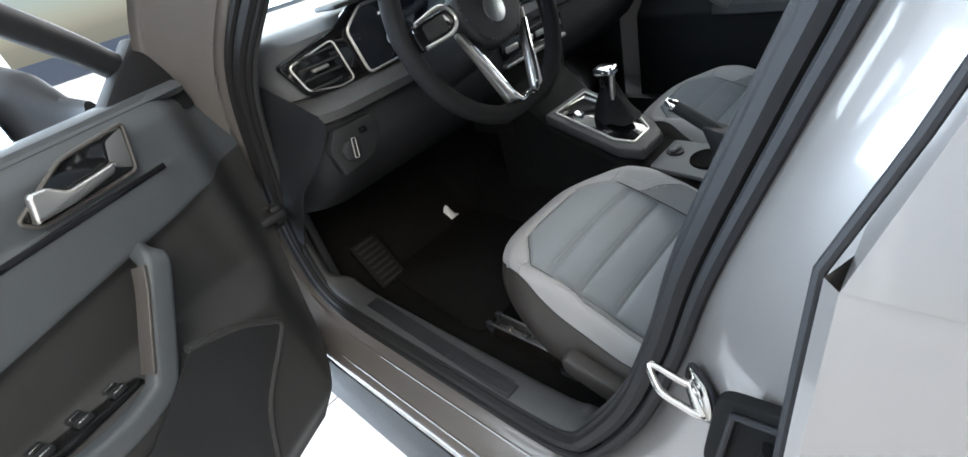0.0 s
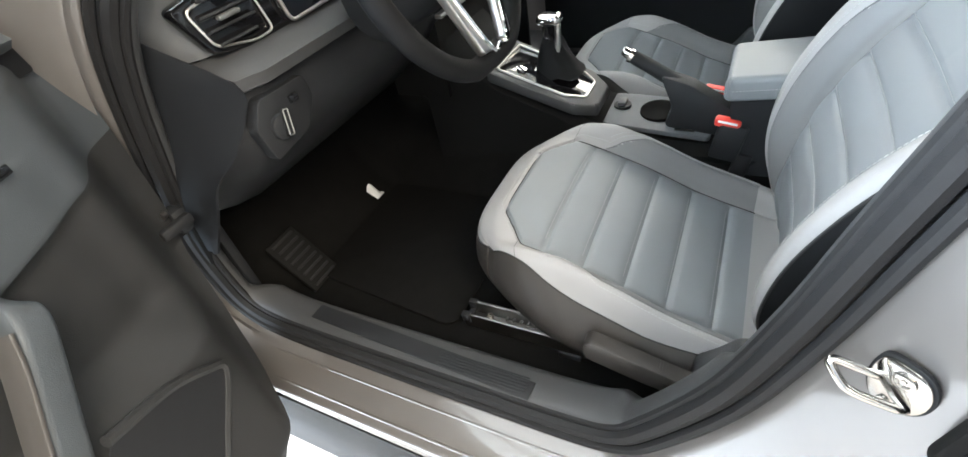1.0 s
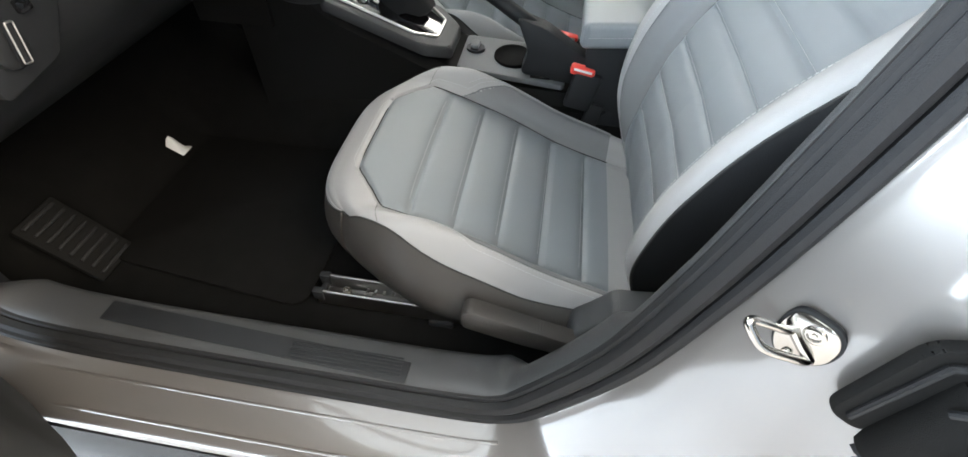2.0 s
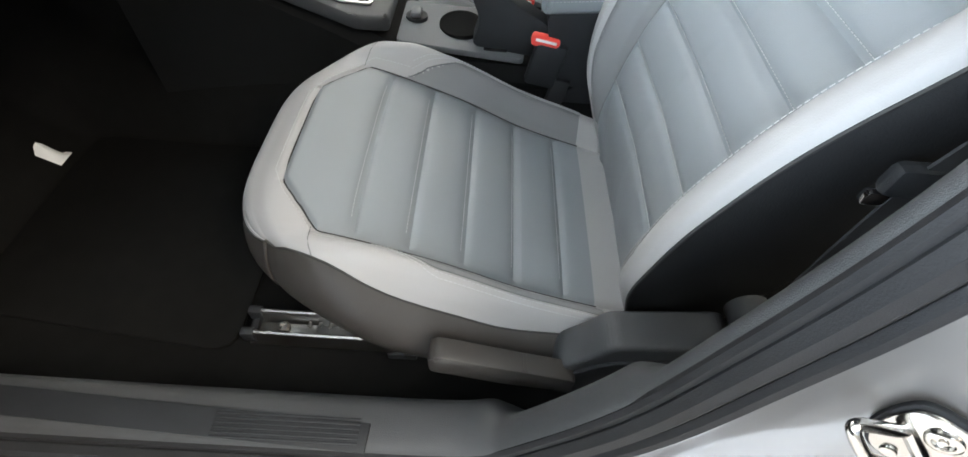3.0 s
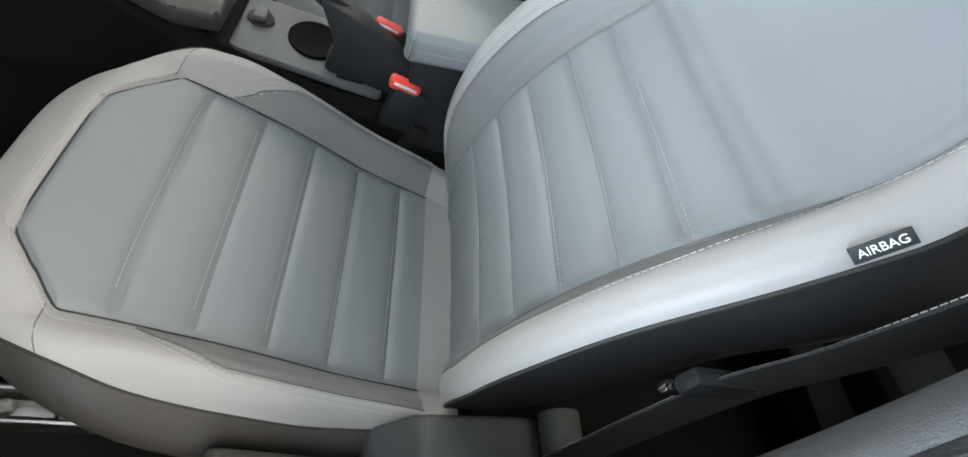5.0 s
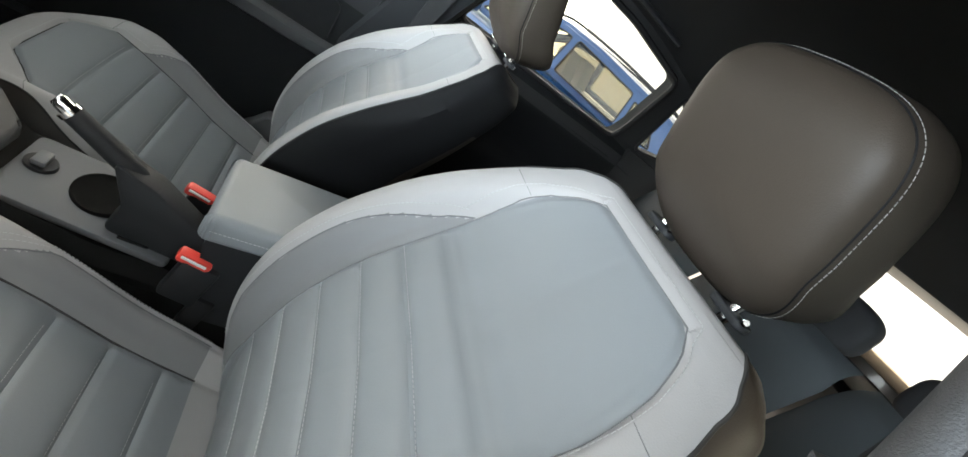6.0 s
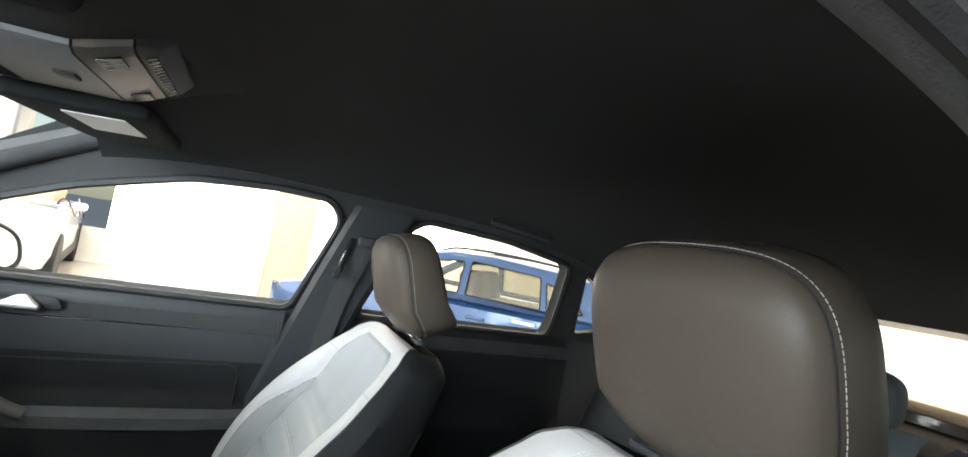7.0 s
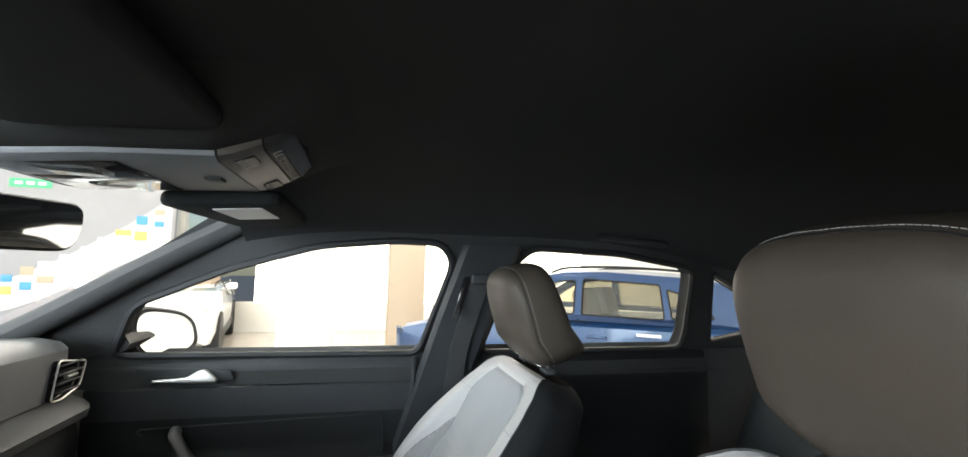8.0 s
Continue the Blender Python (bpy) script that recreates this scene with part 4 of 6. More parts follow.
        part("bridge", bm_box(rx, 0.446 + dy, FLOOR_Z + 0.026, 0.030, 0.010, 0.010, 0.002), PLASTIC, rail, "black end bridge")
        part("rivet", bm_loft([[(rx + q * math.cos(k * math.tau / 20), 0.408 + dy + q * math.sin(k * math.tau / 20), FLOOR_Z + h) for k in range(20)] for q, h in ((0.0085, 0.026), (0.0085, 0.032), (0.0065, 0.034), (0.0045, 0.034), (0.0040, 0.029), (0.0004, 0.029))]), STEEL, rail, "steel rivet")
        for k in range(7):
            part("tooth", bm_box(rx + 0.006, 0.375 + dy - 0.014 * k, FLOOR_Z + 0.030, 0.008, 0.005, 0.004, 0.001), STEEL, rail)
        for k in range(1, 3):
            part("rail_foot", bm_box(rx, 0.40 + dy - 0.15 * k, FLOOR_Z + 0.006, 0.045, 0.04, 0.014, 0.003), PLASTIC, rail, "black mounting foot")
        part("lock_plate", bm_box(rx, 0.40 + dy, FLOOR_Z + 0.024, 0.016, 0.07, 0.005, 0.002), STEEL, rail, "dull latch plate")
    return seat


front_seat("front_seat", "grey two-tone leatherette front seat with taupe headrest, beside the open door", -0.34, 0, 0, -1, True)
front_seat("front_seat", "grey two-tone leatherette front seat across the centre console", 0.34, 0.050, -0.03, 1, False)


# ---- dashboard ----
dash = thing("dashboard", "dark grey moulded dashboard with angular air vents", "dashboard", (0, 0.9, 0.7))


DASH_END = [(0.70, -0.700), (0.80, -0.688), (0.83, -0.680), (0.875, -0.648), (0.922, -0.614), (0.953, -0.604), (1.008, -0.634), (1.04, -0.652), (1.075, -0.672), (1.09, -0.715)]


def dash_ring(pts, x, bow=1.0):
    """A cut through the dashboard at x; on the driver side it ends along the oblique edge of the end cover."""
    ring = []
    for y, z in pts:
        xe = max(x, interp(z, DASH_END))
        k = max(0.0, (abs(xe) - 0.56) / 0.14)
        ring.append((xe, y + 0.17 * k ** 2 * bow, z + 0.012 * (1 - (xe / 0.7) ** 2) * (z > 1.03)))
    return ring


XS = [-0.715 + 1.43 * k / 40 for k in range(41)]
part("upper_pad", bm_loft([dash_ring([(1.16, 1.03), (1.08, 1.068), (0.95, 1.090), (0.80, 1.102), (0.72, 1.104), (0.690, 1.098), (0.676, 1.086), (0.674, 1.0), (0.80, 0.98), (1.16, 0.98)], x) for x in XS]), PLASTIC_GREY, dash, "dark grey grained upper pad")
part("trim_band", bm_loft([dash_ring([(0.690, 1.000), (0.668, 0.994), (0.640, 0.982), (0.628, 0.972), (0.632, 0.955), (0.655, 0.946), (0.70, 0.945), (0.70, 1.000)], x) for x in XS]), TRIM, dash, "grey trim band")
part("lower_panel", bm_loft([dash_ring([(0.70, 0.957), (0.652, 0.952), (0.642, 0.90), (0.648, 0.870), (0.690, 0.815), (0.755, 0.770), (0.80, 0.735), (0.95, 0.71), (1.12, 0.71), (1.12, 0.957)], x) for x in XS]), PLASTIC, dash, "black lower panel")


def vent(name, outline, slats, parent):
    """An angular air vent in the dashboard's face: outline as (x, z)."""
    y0 = 0.664
    rim = [Vector((x, y0, z)) for x, z in rounded(outline, 0.010, 4)]
    body = part(name, bm_prism([p + Vector((0, 0.006, 0)) for p in rim], Vector((0, 0.03, 0)), 0), PIANO, parent, "black air vent with satin rim", smooth=False)
    part("rim", bm_tube(rim + rim[:2], 0.0019, 6, caps=False), SATIN, body, "satin silver rim")
    xs, zs = [p[0] for p in outline], [p[1] for p in outline]
    x0, x1, z0, z1 = min(xs), max(xs), min(zs), max(zs)
    for k in range(slats):
        z = lerp(z0, z1, (k + 0.7) / (slats + 0.4))
        inset = 0.014 + 0.02 * abs(k - slats / 2) / slats
        part("slat", bm_box((x0 + x1) / 2, y0 + 0.003, z, (x1 - x0) - 2 * inset, 0.014, 0.004, 0.0015, Matrix.Rotation(radians(-20), 4, "X")), PLASTIC, body)
    part("tab", bm_box((x0 + x1) / 2 - 0.004, y0 - 0.004, (z0 + z1) / 2 + 0.004, 0.034, 0.010, 0.006, 0.002), SATIN, body, "satin tab")
    return body


vent("air_vent", [(-0.616, 1.060), (-0.520, 1.076), (-0.503, 1.000), (-0.535, 0.998), (-0.598, 1.012)], 4, dash)
vent("air_vent", [(0.616, 1.060), (0.520, 1.076), (0.503, 1.000), (0.535, 0.998), (0.598, 1.012)], 4, dash)
vent("air_vent", [(-0.135, 1.000), (-0.030, 1.000), (-0.036, 0.952), (-0.130, 0.952)], 3, dash)
vent("air_vent", [(0.135, 1.000), (0.030, 1.000), (0.036, 0.952), (0.130, 0.952)], 3, dash)
# gloss black fascia round the vent and the cluster
part("fascia", bm_prism([Vector((x, 0.6685, z)) for x, z in rounded([(-0.632, 1.066), (-0.505, 1.090), (-0.445, 1.118), (-0.17, 1.118), (-0.16, 0.992), (-0.50, 0.986), (-0.600, 1.002)], 0.012)], Vector((0, 0.02, 0)), 0.002), PIANO, dash, "gloss black fascia")
# instrument cluster and centre screen
cl = [Vector((x, 0.660, z)) for x, z in rounded([(-0.488, 1.080), (-0.445, 1.112), (-0.22, 1.112), (-0.175, 1.085), (-0.19, 1.010), (-0.47, 0.998)], 0.012)]
cluster = part("instrument_display", bm_prism(cl, Vector((0, 0.05, 0)), 0), SCREEN, dash, "dark glossy digital instrument display", smooth=False)
part("rim", bm_tube(cl + cl[:2], 0.0030, 6, caps=False), SATIN, cluster, "satin rim")
part("hood", bm_prism([Vector((x, 0.650, z)) for x, z in ((-0.50, 1.118), (-0.16, 1.118), (-0.16, 1.126), (-0.50, 1.126))], Vector((0, 0.07, 0)), 0.003), PLASTIC, cluster, "black hood")
for k in range(3):
    part("readout", bm_box(-0.405 + 0.016 * k, 0.6590, 1.088, 0.012, 0.001, 0.005, 0), LABEL, cluster, "pale readout bar")
part("centre_screen", bm_box(0.02, 0.655, 1.065, 0.24, 0.02, 0.115, 0.006), SCREEN, dash, "black glossy centre screen")
panel = part("control_panel", bm_box(0.0, 0.648, 0.915, 0.25, 0.02, 0.045, 0.004), PIANO, dash, "gloss black control panel")
for k in range(4):
    part("key", bm_box(-0.09 + 0.06 * k, 0.636, 0.915, 0.045, 0.006, 0.014, 0.002), SATIN, panel, "satin key")
part("storage_edge", bm_box(0.0, 0.640, 0.880, 0.25, 0.02, 0.010, 0.003), SATIN, dash, "satin edge of the tray")
part("centre_column", bm_loft([[(-w, y, z), (w, y, z), (w, 0.80, z), (-w, 0.80, z)] for w, y, z in ((0.125, 0.655, 0.70), (0.125, 0.650, 0.80), (0.128, 0.648, 0.90), (0.135, 0.655, 0.99))]), TUNNEL, dash, "black centre stack")
part("kick_panel", bm_box(-0.645, 0.955, 0.62, 0.02, 0.20, 0.34, 0.006), PLASTIC, dash, "black kick panel")
part("kick_panel", bm_box(0.645, 0.91, 0.62, 0.02, 0.28, 0.34, 0.006), PLASTIC, dash, "black kick panel")
# light switch in its angular plate
plate = [Vector((x, 0.638, z)) for x, z in rounded([(-0.598, 0.940), (-0.512, 0.938), (-0.506, 0.905), (-0.538, 0.864), (-0.612, 0.852), (-0.622, 0.905)], 0.008)]
sw = part("switch_plate", bm_prism(plate, Vector((0, 0.022, 0)), 0.002), PLASTIC, dash, "dark angular switch plate")
part("knob", bm_loft([[(-0.583 + r * math.cos(k * math.tau / 24), y, 0.893 + r * math.sin(k * math.tau / 24)) for k in range(24)] for r, y in ((0.019, 0.638), (0.018, 0.632), (0.015, 0.630), (0.001, 0.630))]), PLASTIC, sw, "round black light switch")
part("grip", bm_box(-0.580, 0.627, 0.899, 0.0085, 0.008, 0.038, 0.002, Matrix.Rotation(radians(10), 4, "Y")), PLASTIC, sw, "black grip")
loop = [Vector((-0.580 + x * 0.985 + z * 0.174, 0.6228, 0.899 + z * 0.985 - x * 0.174)) for x, z in rounded([(-0.0040, -0.0185), (0.0040, -0.0185), (0.0040, 0.0185), (-0.0040, 0.0185)], 0.002)]
part("grip_rim", bm_tube(loop + loop[:2], 0.0009, 6, caps=False), SATIN, sw, "satin rim of the grip")
part("button", bm_box(-0.545, 0.636, 0.918, 0.016, 0.006, 0.012, 0.002), PIANO, sw)
front_edge = curve_points([(-0.690, 0.800, 0.700), (-0.684, 0.735, 0.790), (-0.672, 0.712, 0.838), (-0.648, 0.674, 0.878), (-0.616, 0.656, 0.922), (-0.606, 0.646, 0.953), (-0.620, 0.660, 0.985), (-0.634, 0.690, 1.010), (-0.654, 0.722, 1.042), (-0.672, 0.760, 1.076)], 36)
part("end_cover", bm_loft([[p + Vector((0.012, 0.05, 0)), p + Vector((0.002, 0.004, 0)), p, p.lerp(Vector((-0.690, 0.815, lerp(0.70, 1.08, k / 36))), 0.04) + Vector((-0.003, 0, 0)), p.lerp(Vector((-0.690, 0.815, lerp(0.70, 1.08, k / 36))), 0.5) + Vector((-0.006, 0, 0)), Vector((-0.692, 0.815, lerp(0.70, 1.08, k / 36))), Vector((-0.700, 0.95, lerp(0.70, 1.08, k / 36)))] for k, p in enumerate(front_edge)], closed=False), DASHDARK, dash, "black soft end cover of the dashboard")
part("end_cover", bm_prism([Vector((-0.700, y, z)) for y, z in rounded([(0.80, 0.82), (0.85, 0.60), (0.95, 0.60), (0.95, 0.82)], 0.02)], Vector((0.02, 0, 0)), 0.006), DASHDARK, dash, "black lower end cover")
part("defrost_vent", bm_box(-0.585, 0.92, 1.096, 0.02, 0.16, 0.006, 0.002), PIANO, dash, "slim black defroster slot")

# ---- steering wheel ----
wheel = thing("steering_wheel", "black leather steering wheel with silver spokes and flat bottom", "steering wheel", (-0.34, 0.56, 1.0))
WC, E1, E2, EN = Vector((-0.330, 0.478, 1.050)), Vector((1, 0, 0)), Vector((0, 0.342, 0.940)), Vector((0, -0.940, 0.342))


def on_wheel(a, b, c=0.0):
    return WC + a * E1 + b * E2 + c * EN


rim = []
for k in range(97):
    a = k / 96 * math.tau
    x, y = 0.178 * math.cos(a), 0.178 * math.sin(a)
    rim.append(on_wheel(x, max(y, -0.158 - 0.012 * math.cos(x * 9)) if y < 0 else y))
part("rim", bm_tube(rim, 0.0165, 14, up=EN, flat=1.05, caps=False), CHARCOAL, wheel, "black leather rim")
HUB = rounded([(-0.070, 0.045), (0.070, 0.045), (0.082, 0.005), (0.052, -0.050), (0.022, -0.062), (-0.022, -0.062), (-0.052, -0.050), (-0.082, 0.005)], 0.02)
hub = part("hub", bm_prism([on_wheel(a, b, 0.0) for a, b in HUB], EN * 0.035, 0.012, 4), PLASTIC, wheel, "black airbag cover")
badge = [(0.024 * math.cos(k * math.tau / 28), 0.024 * math.sin(k * math.tau / 28)) for k in range(28)]
part("emblem", bm_prism([on_wheel(a, b - 0.004, 0.035) for a, b in badge], EN * 0.002, 0.0008), SATIN, hub, "round silver emblem")
film = glass("protective_film", (0.95, 0.97, 1.0), 0.12)
part("film", bm_prism([on_wheel(a, b - 0.006, 0.0385) for a, b in rounded([(-0.034, 0.026), (0.030, 0.034), (0.032, -0.022), (-0.020, -0.034)], 0.006)], EN * 0.0006, 0), film, hub, "clear protective film")
for sg in (-1, 1):
    sp = [on_wheel(sg * a, b, 0.010) for a, b in rounded([(0.070, 0.030), (0.168, 0.022), (0.168, -0.018), (0.085, -0.012)], 0.008)]
    part("spoke", bm_prism(sp, EN * 0.014, 0.004), PIANO, wheel, "gloss black spoke with keys")
    trimline = [on_wheel(sg * a, b, 0.026) for a, b in ((0.160, 0.022), (0.100, 0.032), (0.080, 0.010), (0.098, -0.010), (0.160, -0.016))]
    part("spoke_trim", bm_tube(curve_points(trimline, 24), 0.0035, 8), SATIN, wheel, "satin spoke trim")
    part("key", bm_prism([on_wheel(sg * a, b, 0.024) for a, b in rounded([(0.102, 0.022), (0.150, 0.016), (0.150, -0.008), (0.104, -0.004)], 0.006)], EN * 0.004, 0.0015), PLASTIC, wheel, "black key pad")
    lower = [on_wheel(sg * a, b, 0.006) for a, b in rounded([(0.074, -0.018), (0.088, -0.014), (0.048, -0.155), (0.020, -0.158)], 0.006)]
    part("lower_spoke", bm_prism(lower, EN * 0.016, 0.004), SATIN, wheel, "satin silver lower spoke")
part("spoke_trim", bm_tube(curve_points([on_wheel(-0.072, -0.04, 0.024), on_wheel(-0.03, -0.15, 0.024), on_wheel(0, -0.156, 0.024), on_wheel(0.03, -0.15, 0.024), on_wheel(0.072, -0.04, 0.024)], 30), 0.0035, 8), CHROME, wheel, "bright lower trim")
part("column", bm_tube([on_wheel(0, -0.01, -0.005), on_wheel(0, -0.015, -0.06), on_wheel(0, -0.02, -0.16)], [0.055, 0.062, 0.065], 16), PLASTIC, wheel, "black steering column cover")
for sg in (-1, 1):
    part("stalk", bm_tube([on_wheel(sg * 0.05, 0.01, -0.05), on_wheel(sg * 0.12, 0.02, -0.045), on_wheel(sg * 0.17, 0.03, -0.03)], [0.007, 0.008, 0.010], 10), PLASTIC_GREY, wheel, "grey column stalk")

# ---- footwell ----
mat_rug = thing("floor_mat", "black carpet mat in the driver footwell", "floor mat", (-0.36, 0.7, FLOOR_Z))
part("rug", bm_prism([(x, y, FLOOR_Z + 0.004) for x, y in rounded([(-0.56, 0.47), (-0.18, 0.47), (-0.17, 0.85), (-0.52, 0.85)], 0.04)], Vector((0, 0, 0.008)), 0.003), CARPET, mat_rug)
rest = thing("footrest", "black ribbed rubber footrest on the carpet", "footrest", (-0.53, 0.88, 0.5))
tiltm = Matrix.Rotation(radians(48), 4, "X")
part("pad", bm_box(-0.525, 0.868, 0.505, 0.082, 0.14, 0.012, 0.004, tiltm), TUNNEL, rest)
for k in range(8):
    o = tiltm @ Vector((0, -0.06 + 0.017 * k, 0.008))
    part("rib", bm_box(-0.525 + o.x, 0.868 + o.y, 0.505 + o.z, 0.062, 0.006, 0.006, 0.002, tiltm), RUBBER, rest)
tag = thing("paper_tag", "crumpled pale paper tag on the footwell carpet", "tag", (-0.242, 0.86, 0.47))
part("sheet", bm_grid(lambda u, v: (-0.258 + 0.032 * u, 0.860 + 0.03 * v * (1 - 0.7 * u), 0.468 + 0.02 * math.sin(5 * u) * v + 0.02 * v), 6, 6), LABEL, tag)

# ---- centre console ----
console = thing("centre_console", "black centre console with gear surround, tray and cup holder", "console", (0, 0.3, 0.5))
part("base", bm_loft([[(-w, y, 0.46), (-w, y, h - 0.02), (-w + 0.02, y, h), (w - 0.02, y, h), (w, y, h - 0.02), (w, y, 0.46)] for y, w, h in ((-0.30, 0.085, 0.60), (-0.10, 0.085, 0.595), (0.05, 0.085, 0.595), (0.20, 0.088, 0.600), (0.33, 0.092, 0.630), (0.42, 0.098, 0.675), (0.55, 0.105, 0.735), (0.62, 0.11, 0.80), (0.72, 0.12, 0.88))]), TUNNEL, console, "black plastic tunnel cover")


def on_console(x, y, c=0.0):
    """A place over the sloping gear surround."""
    return Vector((x, y, 0.662 + (y - 0.335) * 0.375 + c))


GEAR = rounded([(-0.108, 0.56), (0.070, 0.56), (0.064, 0.372), (0.026, 0.326), (-0.072, 0.326), (-0.104, 0.372)], 0.008)
surround = part("gear_surround", bm_prism([on_console(x, y, -0.015) for x, y in GEAR], Vector((0, 0, 0.026)), 0.006), TRIM, console, "dark grey angular gear surround")
inner = [(-0.019 + (x + 0.019) * 0.74, 0.455 + (y - 0.45) * 0.80) for x, y in GEAR]
rimpts = [on_console(x, y, 0.013) for x, y in inner]
part("gear_plate", bm_prism([on_console(x, y, 0.008) for x, y in inner], Vector((0, 0, 0.0045)), 0.001), PIANO, surround, "gloss black gear plate")
part("gear_rim", bm_tube(rimpts + rimpts[:2], 0.0028, 6, caps=False), SATIN, surround, "satin rim")
part("start_button", bm_loft([[on_console(-0.052 + r * math.cos(k * math.tau / 20), 0.500 + r * math.sin(k * math.tau / 20), c) for k in range(20)] for r, c in ((0.011, 0.012), (0.0105, 0.018), (0.008, 0.0185), (0.001, 0.0185))]), CHROME, surround, "round bright button")
boot_rings = []
for k in range(9):
    t = k / 8
    c = on_console(0.002, 0.435 + 0.012 * t, 0.012 + 0.085 * t)
    wx, wy = lerp(0.050, 0.016, t ** 0.7), lerp(0.062, 0.016, t ** 0.7)
    boot_rings.append([c + Vector((wx * math.cos(a) * (1 + 0.06 * math.sin(7 * a + 5 * t)), wy * math.sin(a) * (1 + 0.06 * math.sin(5 * a + 9 * t)), 0.004 * math.sin(6 * a + 3 * t))) for a in [j * math.tau / 28 for j in range(28)]])
shifter = thing("gear_selector", "black gear selector with chrome top and leather boot", "gear lever", (0, 0.44, 0.70))
part("boot", bm_loft(boot_rings), CHARCOAL, shifter, "folded black leather boot")
part("stick", bm_tube([(0.0, 0.445, 0.775), (-0.003, 0.445, 0.80), (-0.006, 0.443, 0.822)], [0.014, 0.017, 0.019], 12), PIANO, shifter, "gloss black grip")
part("stick_trim", bm_tube([(-0.012, 0.428, 0.76), (-0.014, 0.425, 0.80), (-0.014, 0.424, 0.822)], 0.007, 8), SATIN, shifter, "satin strip")
part("knob", bm_box(-0.006, 0.444, 0.830, 0.040, 0.052, 0.022, 0.010, seg=4), CHROME, shifter, "chrome-topped knob")
tray = part("tray", bm_prism([(x, y, 0.600 + 0.06 * y) for x, y in rounded([(-0.070, 0.318), (0.070, 0.318), (0.078, 0.10), (-0.078, 0.10)], 0.012)], Vector((0, 0, 0.012)), 0.003), PLASTIC_GREY, console, "grey console tray")
# flat disc in carpet black paints the shade inside the deep holder
part("cup_holder", bm_loft([[(0.002 + 1.15 * q * math.cos(k * math.tau / 28), 0.212 + q * math.sin(k * math.tau / 28), z) for k in range(28)] for q, z in ((0.040, 0.622), (0.039, 0.630), (0.036, 0.630), (0.034, 0.6285), (0.002, 0.6285))]), CARPET, console, "shallow cup holder, the shade of its depth painted black")
part("socket", bm_loft([[(0.010 + q * math.cos(k * math.tau / 20), 0.292 + q * math.sin(k * math.tau / 20), z) for k in range(20)] for q, z in ((0.020, 0.626), (0.019, 0.634), (0.016, 0.634), (0.001, 0.634))]), PLASTIC, console, "round black socket")
part("socket_cap", bm_box(0.010, 0.292, 0.640, 0.030, 0.018, 0.010, 0.004), PLASTIC_GREY, console, "grey socket cap")
part("slot", bm_box(-0.052, 0.150, 0.6235, 0.030, 0.040, 0.006, 0.002), PIANO, console, "small dark slot")

# ---- parking brake ----
brake = thing("parking_brake", "black parking brake lever, raised, with a bright button", "brake lever", (-0.03, 0.12, 0.64))
lev = curve_points([(-0.050, 0.265, 0.772), (-0.048, 0.225, 0.748), (-0.044, 0.17, 0.712), (-0.040, 0.11, 0.672), (-0.038, 0.06, 0.640)], 20)
part("lever", bm_tube(lev, [0.0125 + 0.004 * (k / 20) for k in range(21)], 12), PLASTIC, brake, "black grip")
part("button", bm_tube([(-0.0502, 0.263, 0.771), (-0.051, 0.277, 0.780), (-0.051, 0.281, 0.782)], [0.010, 0.010, 0.007], 10), CHROME, brake, "bright release button")
part("collar", bm_tube([(-0.0505, 0.262, 0.770), (-0.0508, 0.268, 0.7735)], 0.0135, 12), CHROME, brake, "chrome collar")
part("gaiter", bm_prism([(-0.066, y, z) for y, z in rounded([(0.206, 0.738), (0.178, 0.672), (0.192, 0.628), (0.0, 0.605), (0.0, 0.660), (0.06, 0.668), (0.15, 0.722)], 0.014)], Vector((0.040, 0, 0)), 0.004, 2), PLASTIC, brake, "black lever base")

# ---- armrest and buckles ----
arm = thing("armrest", "blue-grey leatherette armrest on a black box", "armrest", (0, -0.03, 0.60))
part("lid", bm_prism([(x, y, 0.714 + (0.085 - y) * 0.10) for x, y in rounded([(-0.118, 0.086), (0.046, 0.086), (0.050, -0.15), (-0.114, -0.15)], 0.014)], Vector((0, 0, 0.046)), 0.011, 4), INSERT, arm, "blue-grey leatherette lid")
part("stitching", bm_stitches([(-0.1192 + 0.0002 * k, 0.075 - 0.01 * k, 0.738 + 0.0010 * k) for k in range(22)]), THREAD, arm)
part("box", bm_loft([[(-0.106, y0, z), (0.040, y0, z), (0.042, -0.15, z), (-0.104, -0.15, z)] for z, y0 in ((0.59, 0.05), (0.64, 0.062), (0.70, 0.074), (0.728, 0.074))]), PLASTIC, arm, "black box")


def buckle(x, y, z, lean, label):
    b = thing("seat_belt_buckle", label, "buckle", (x, y, z - 0.08), "buckles")
    rot = Matrix.Rotation(radians(lean), 4, "X")
    part("body", bm_box(x, y - 0.006, z - 0.040, 0.022, 0.052, 0.078, 0.006, rot), PLASTIC, b, "black plastic body")
    part("release", bm_box(x, y, z, 0.020, 0.046, 0.017, 0.005, rot), RED, b, "red release button")
    part("slot", bm_box(x - 0.0106, y, z + 0.004, 0.003, 0.034, 0.004, 0.001, rot), LABEL, b, "pale slot edge")
    part("stem", bm_box(x, y - 0.03, z - 0.115, 0.016, 0.030, 0.10, 0.004, rot), RUBBER, b, "black stem")
    return b


buckle(-0.105, 0.073, 0.670, 10, "black seat belt buckle with red button beside the driver cushion")
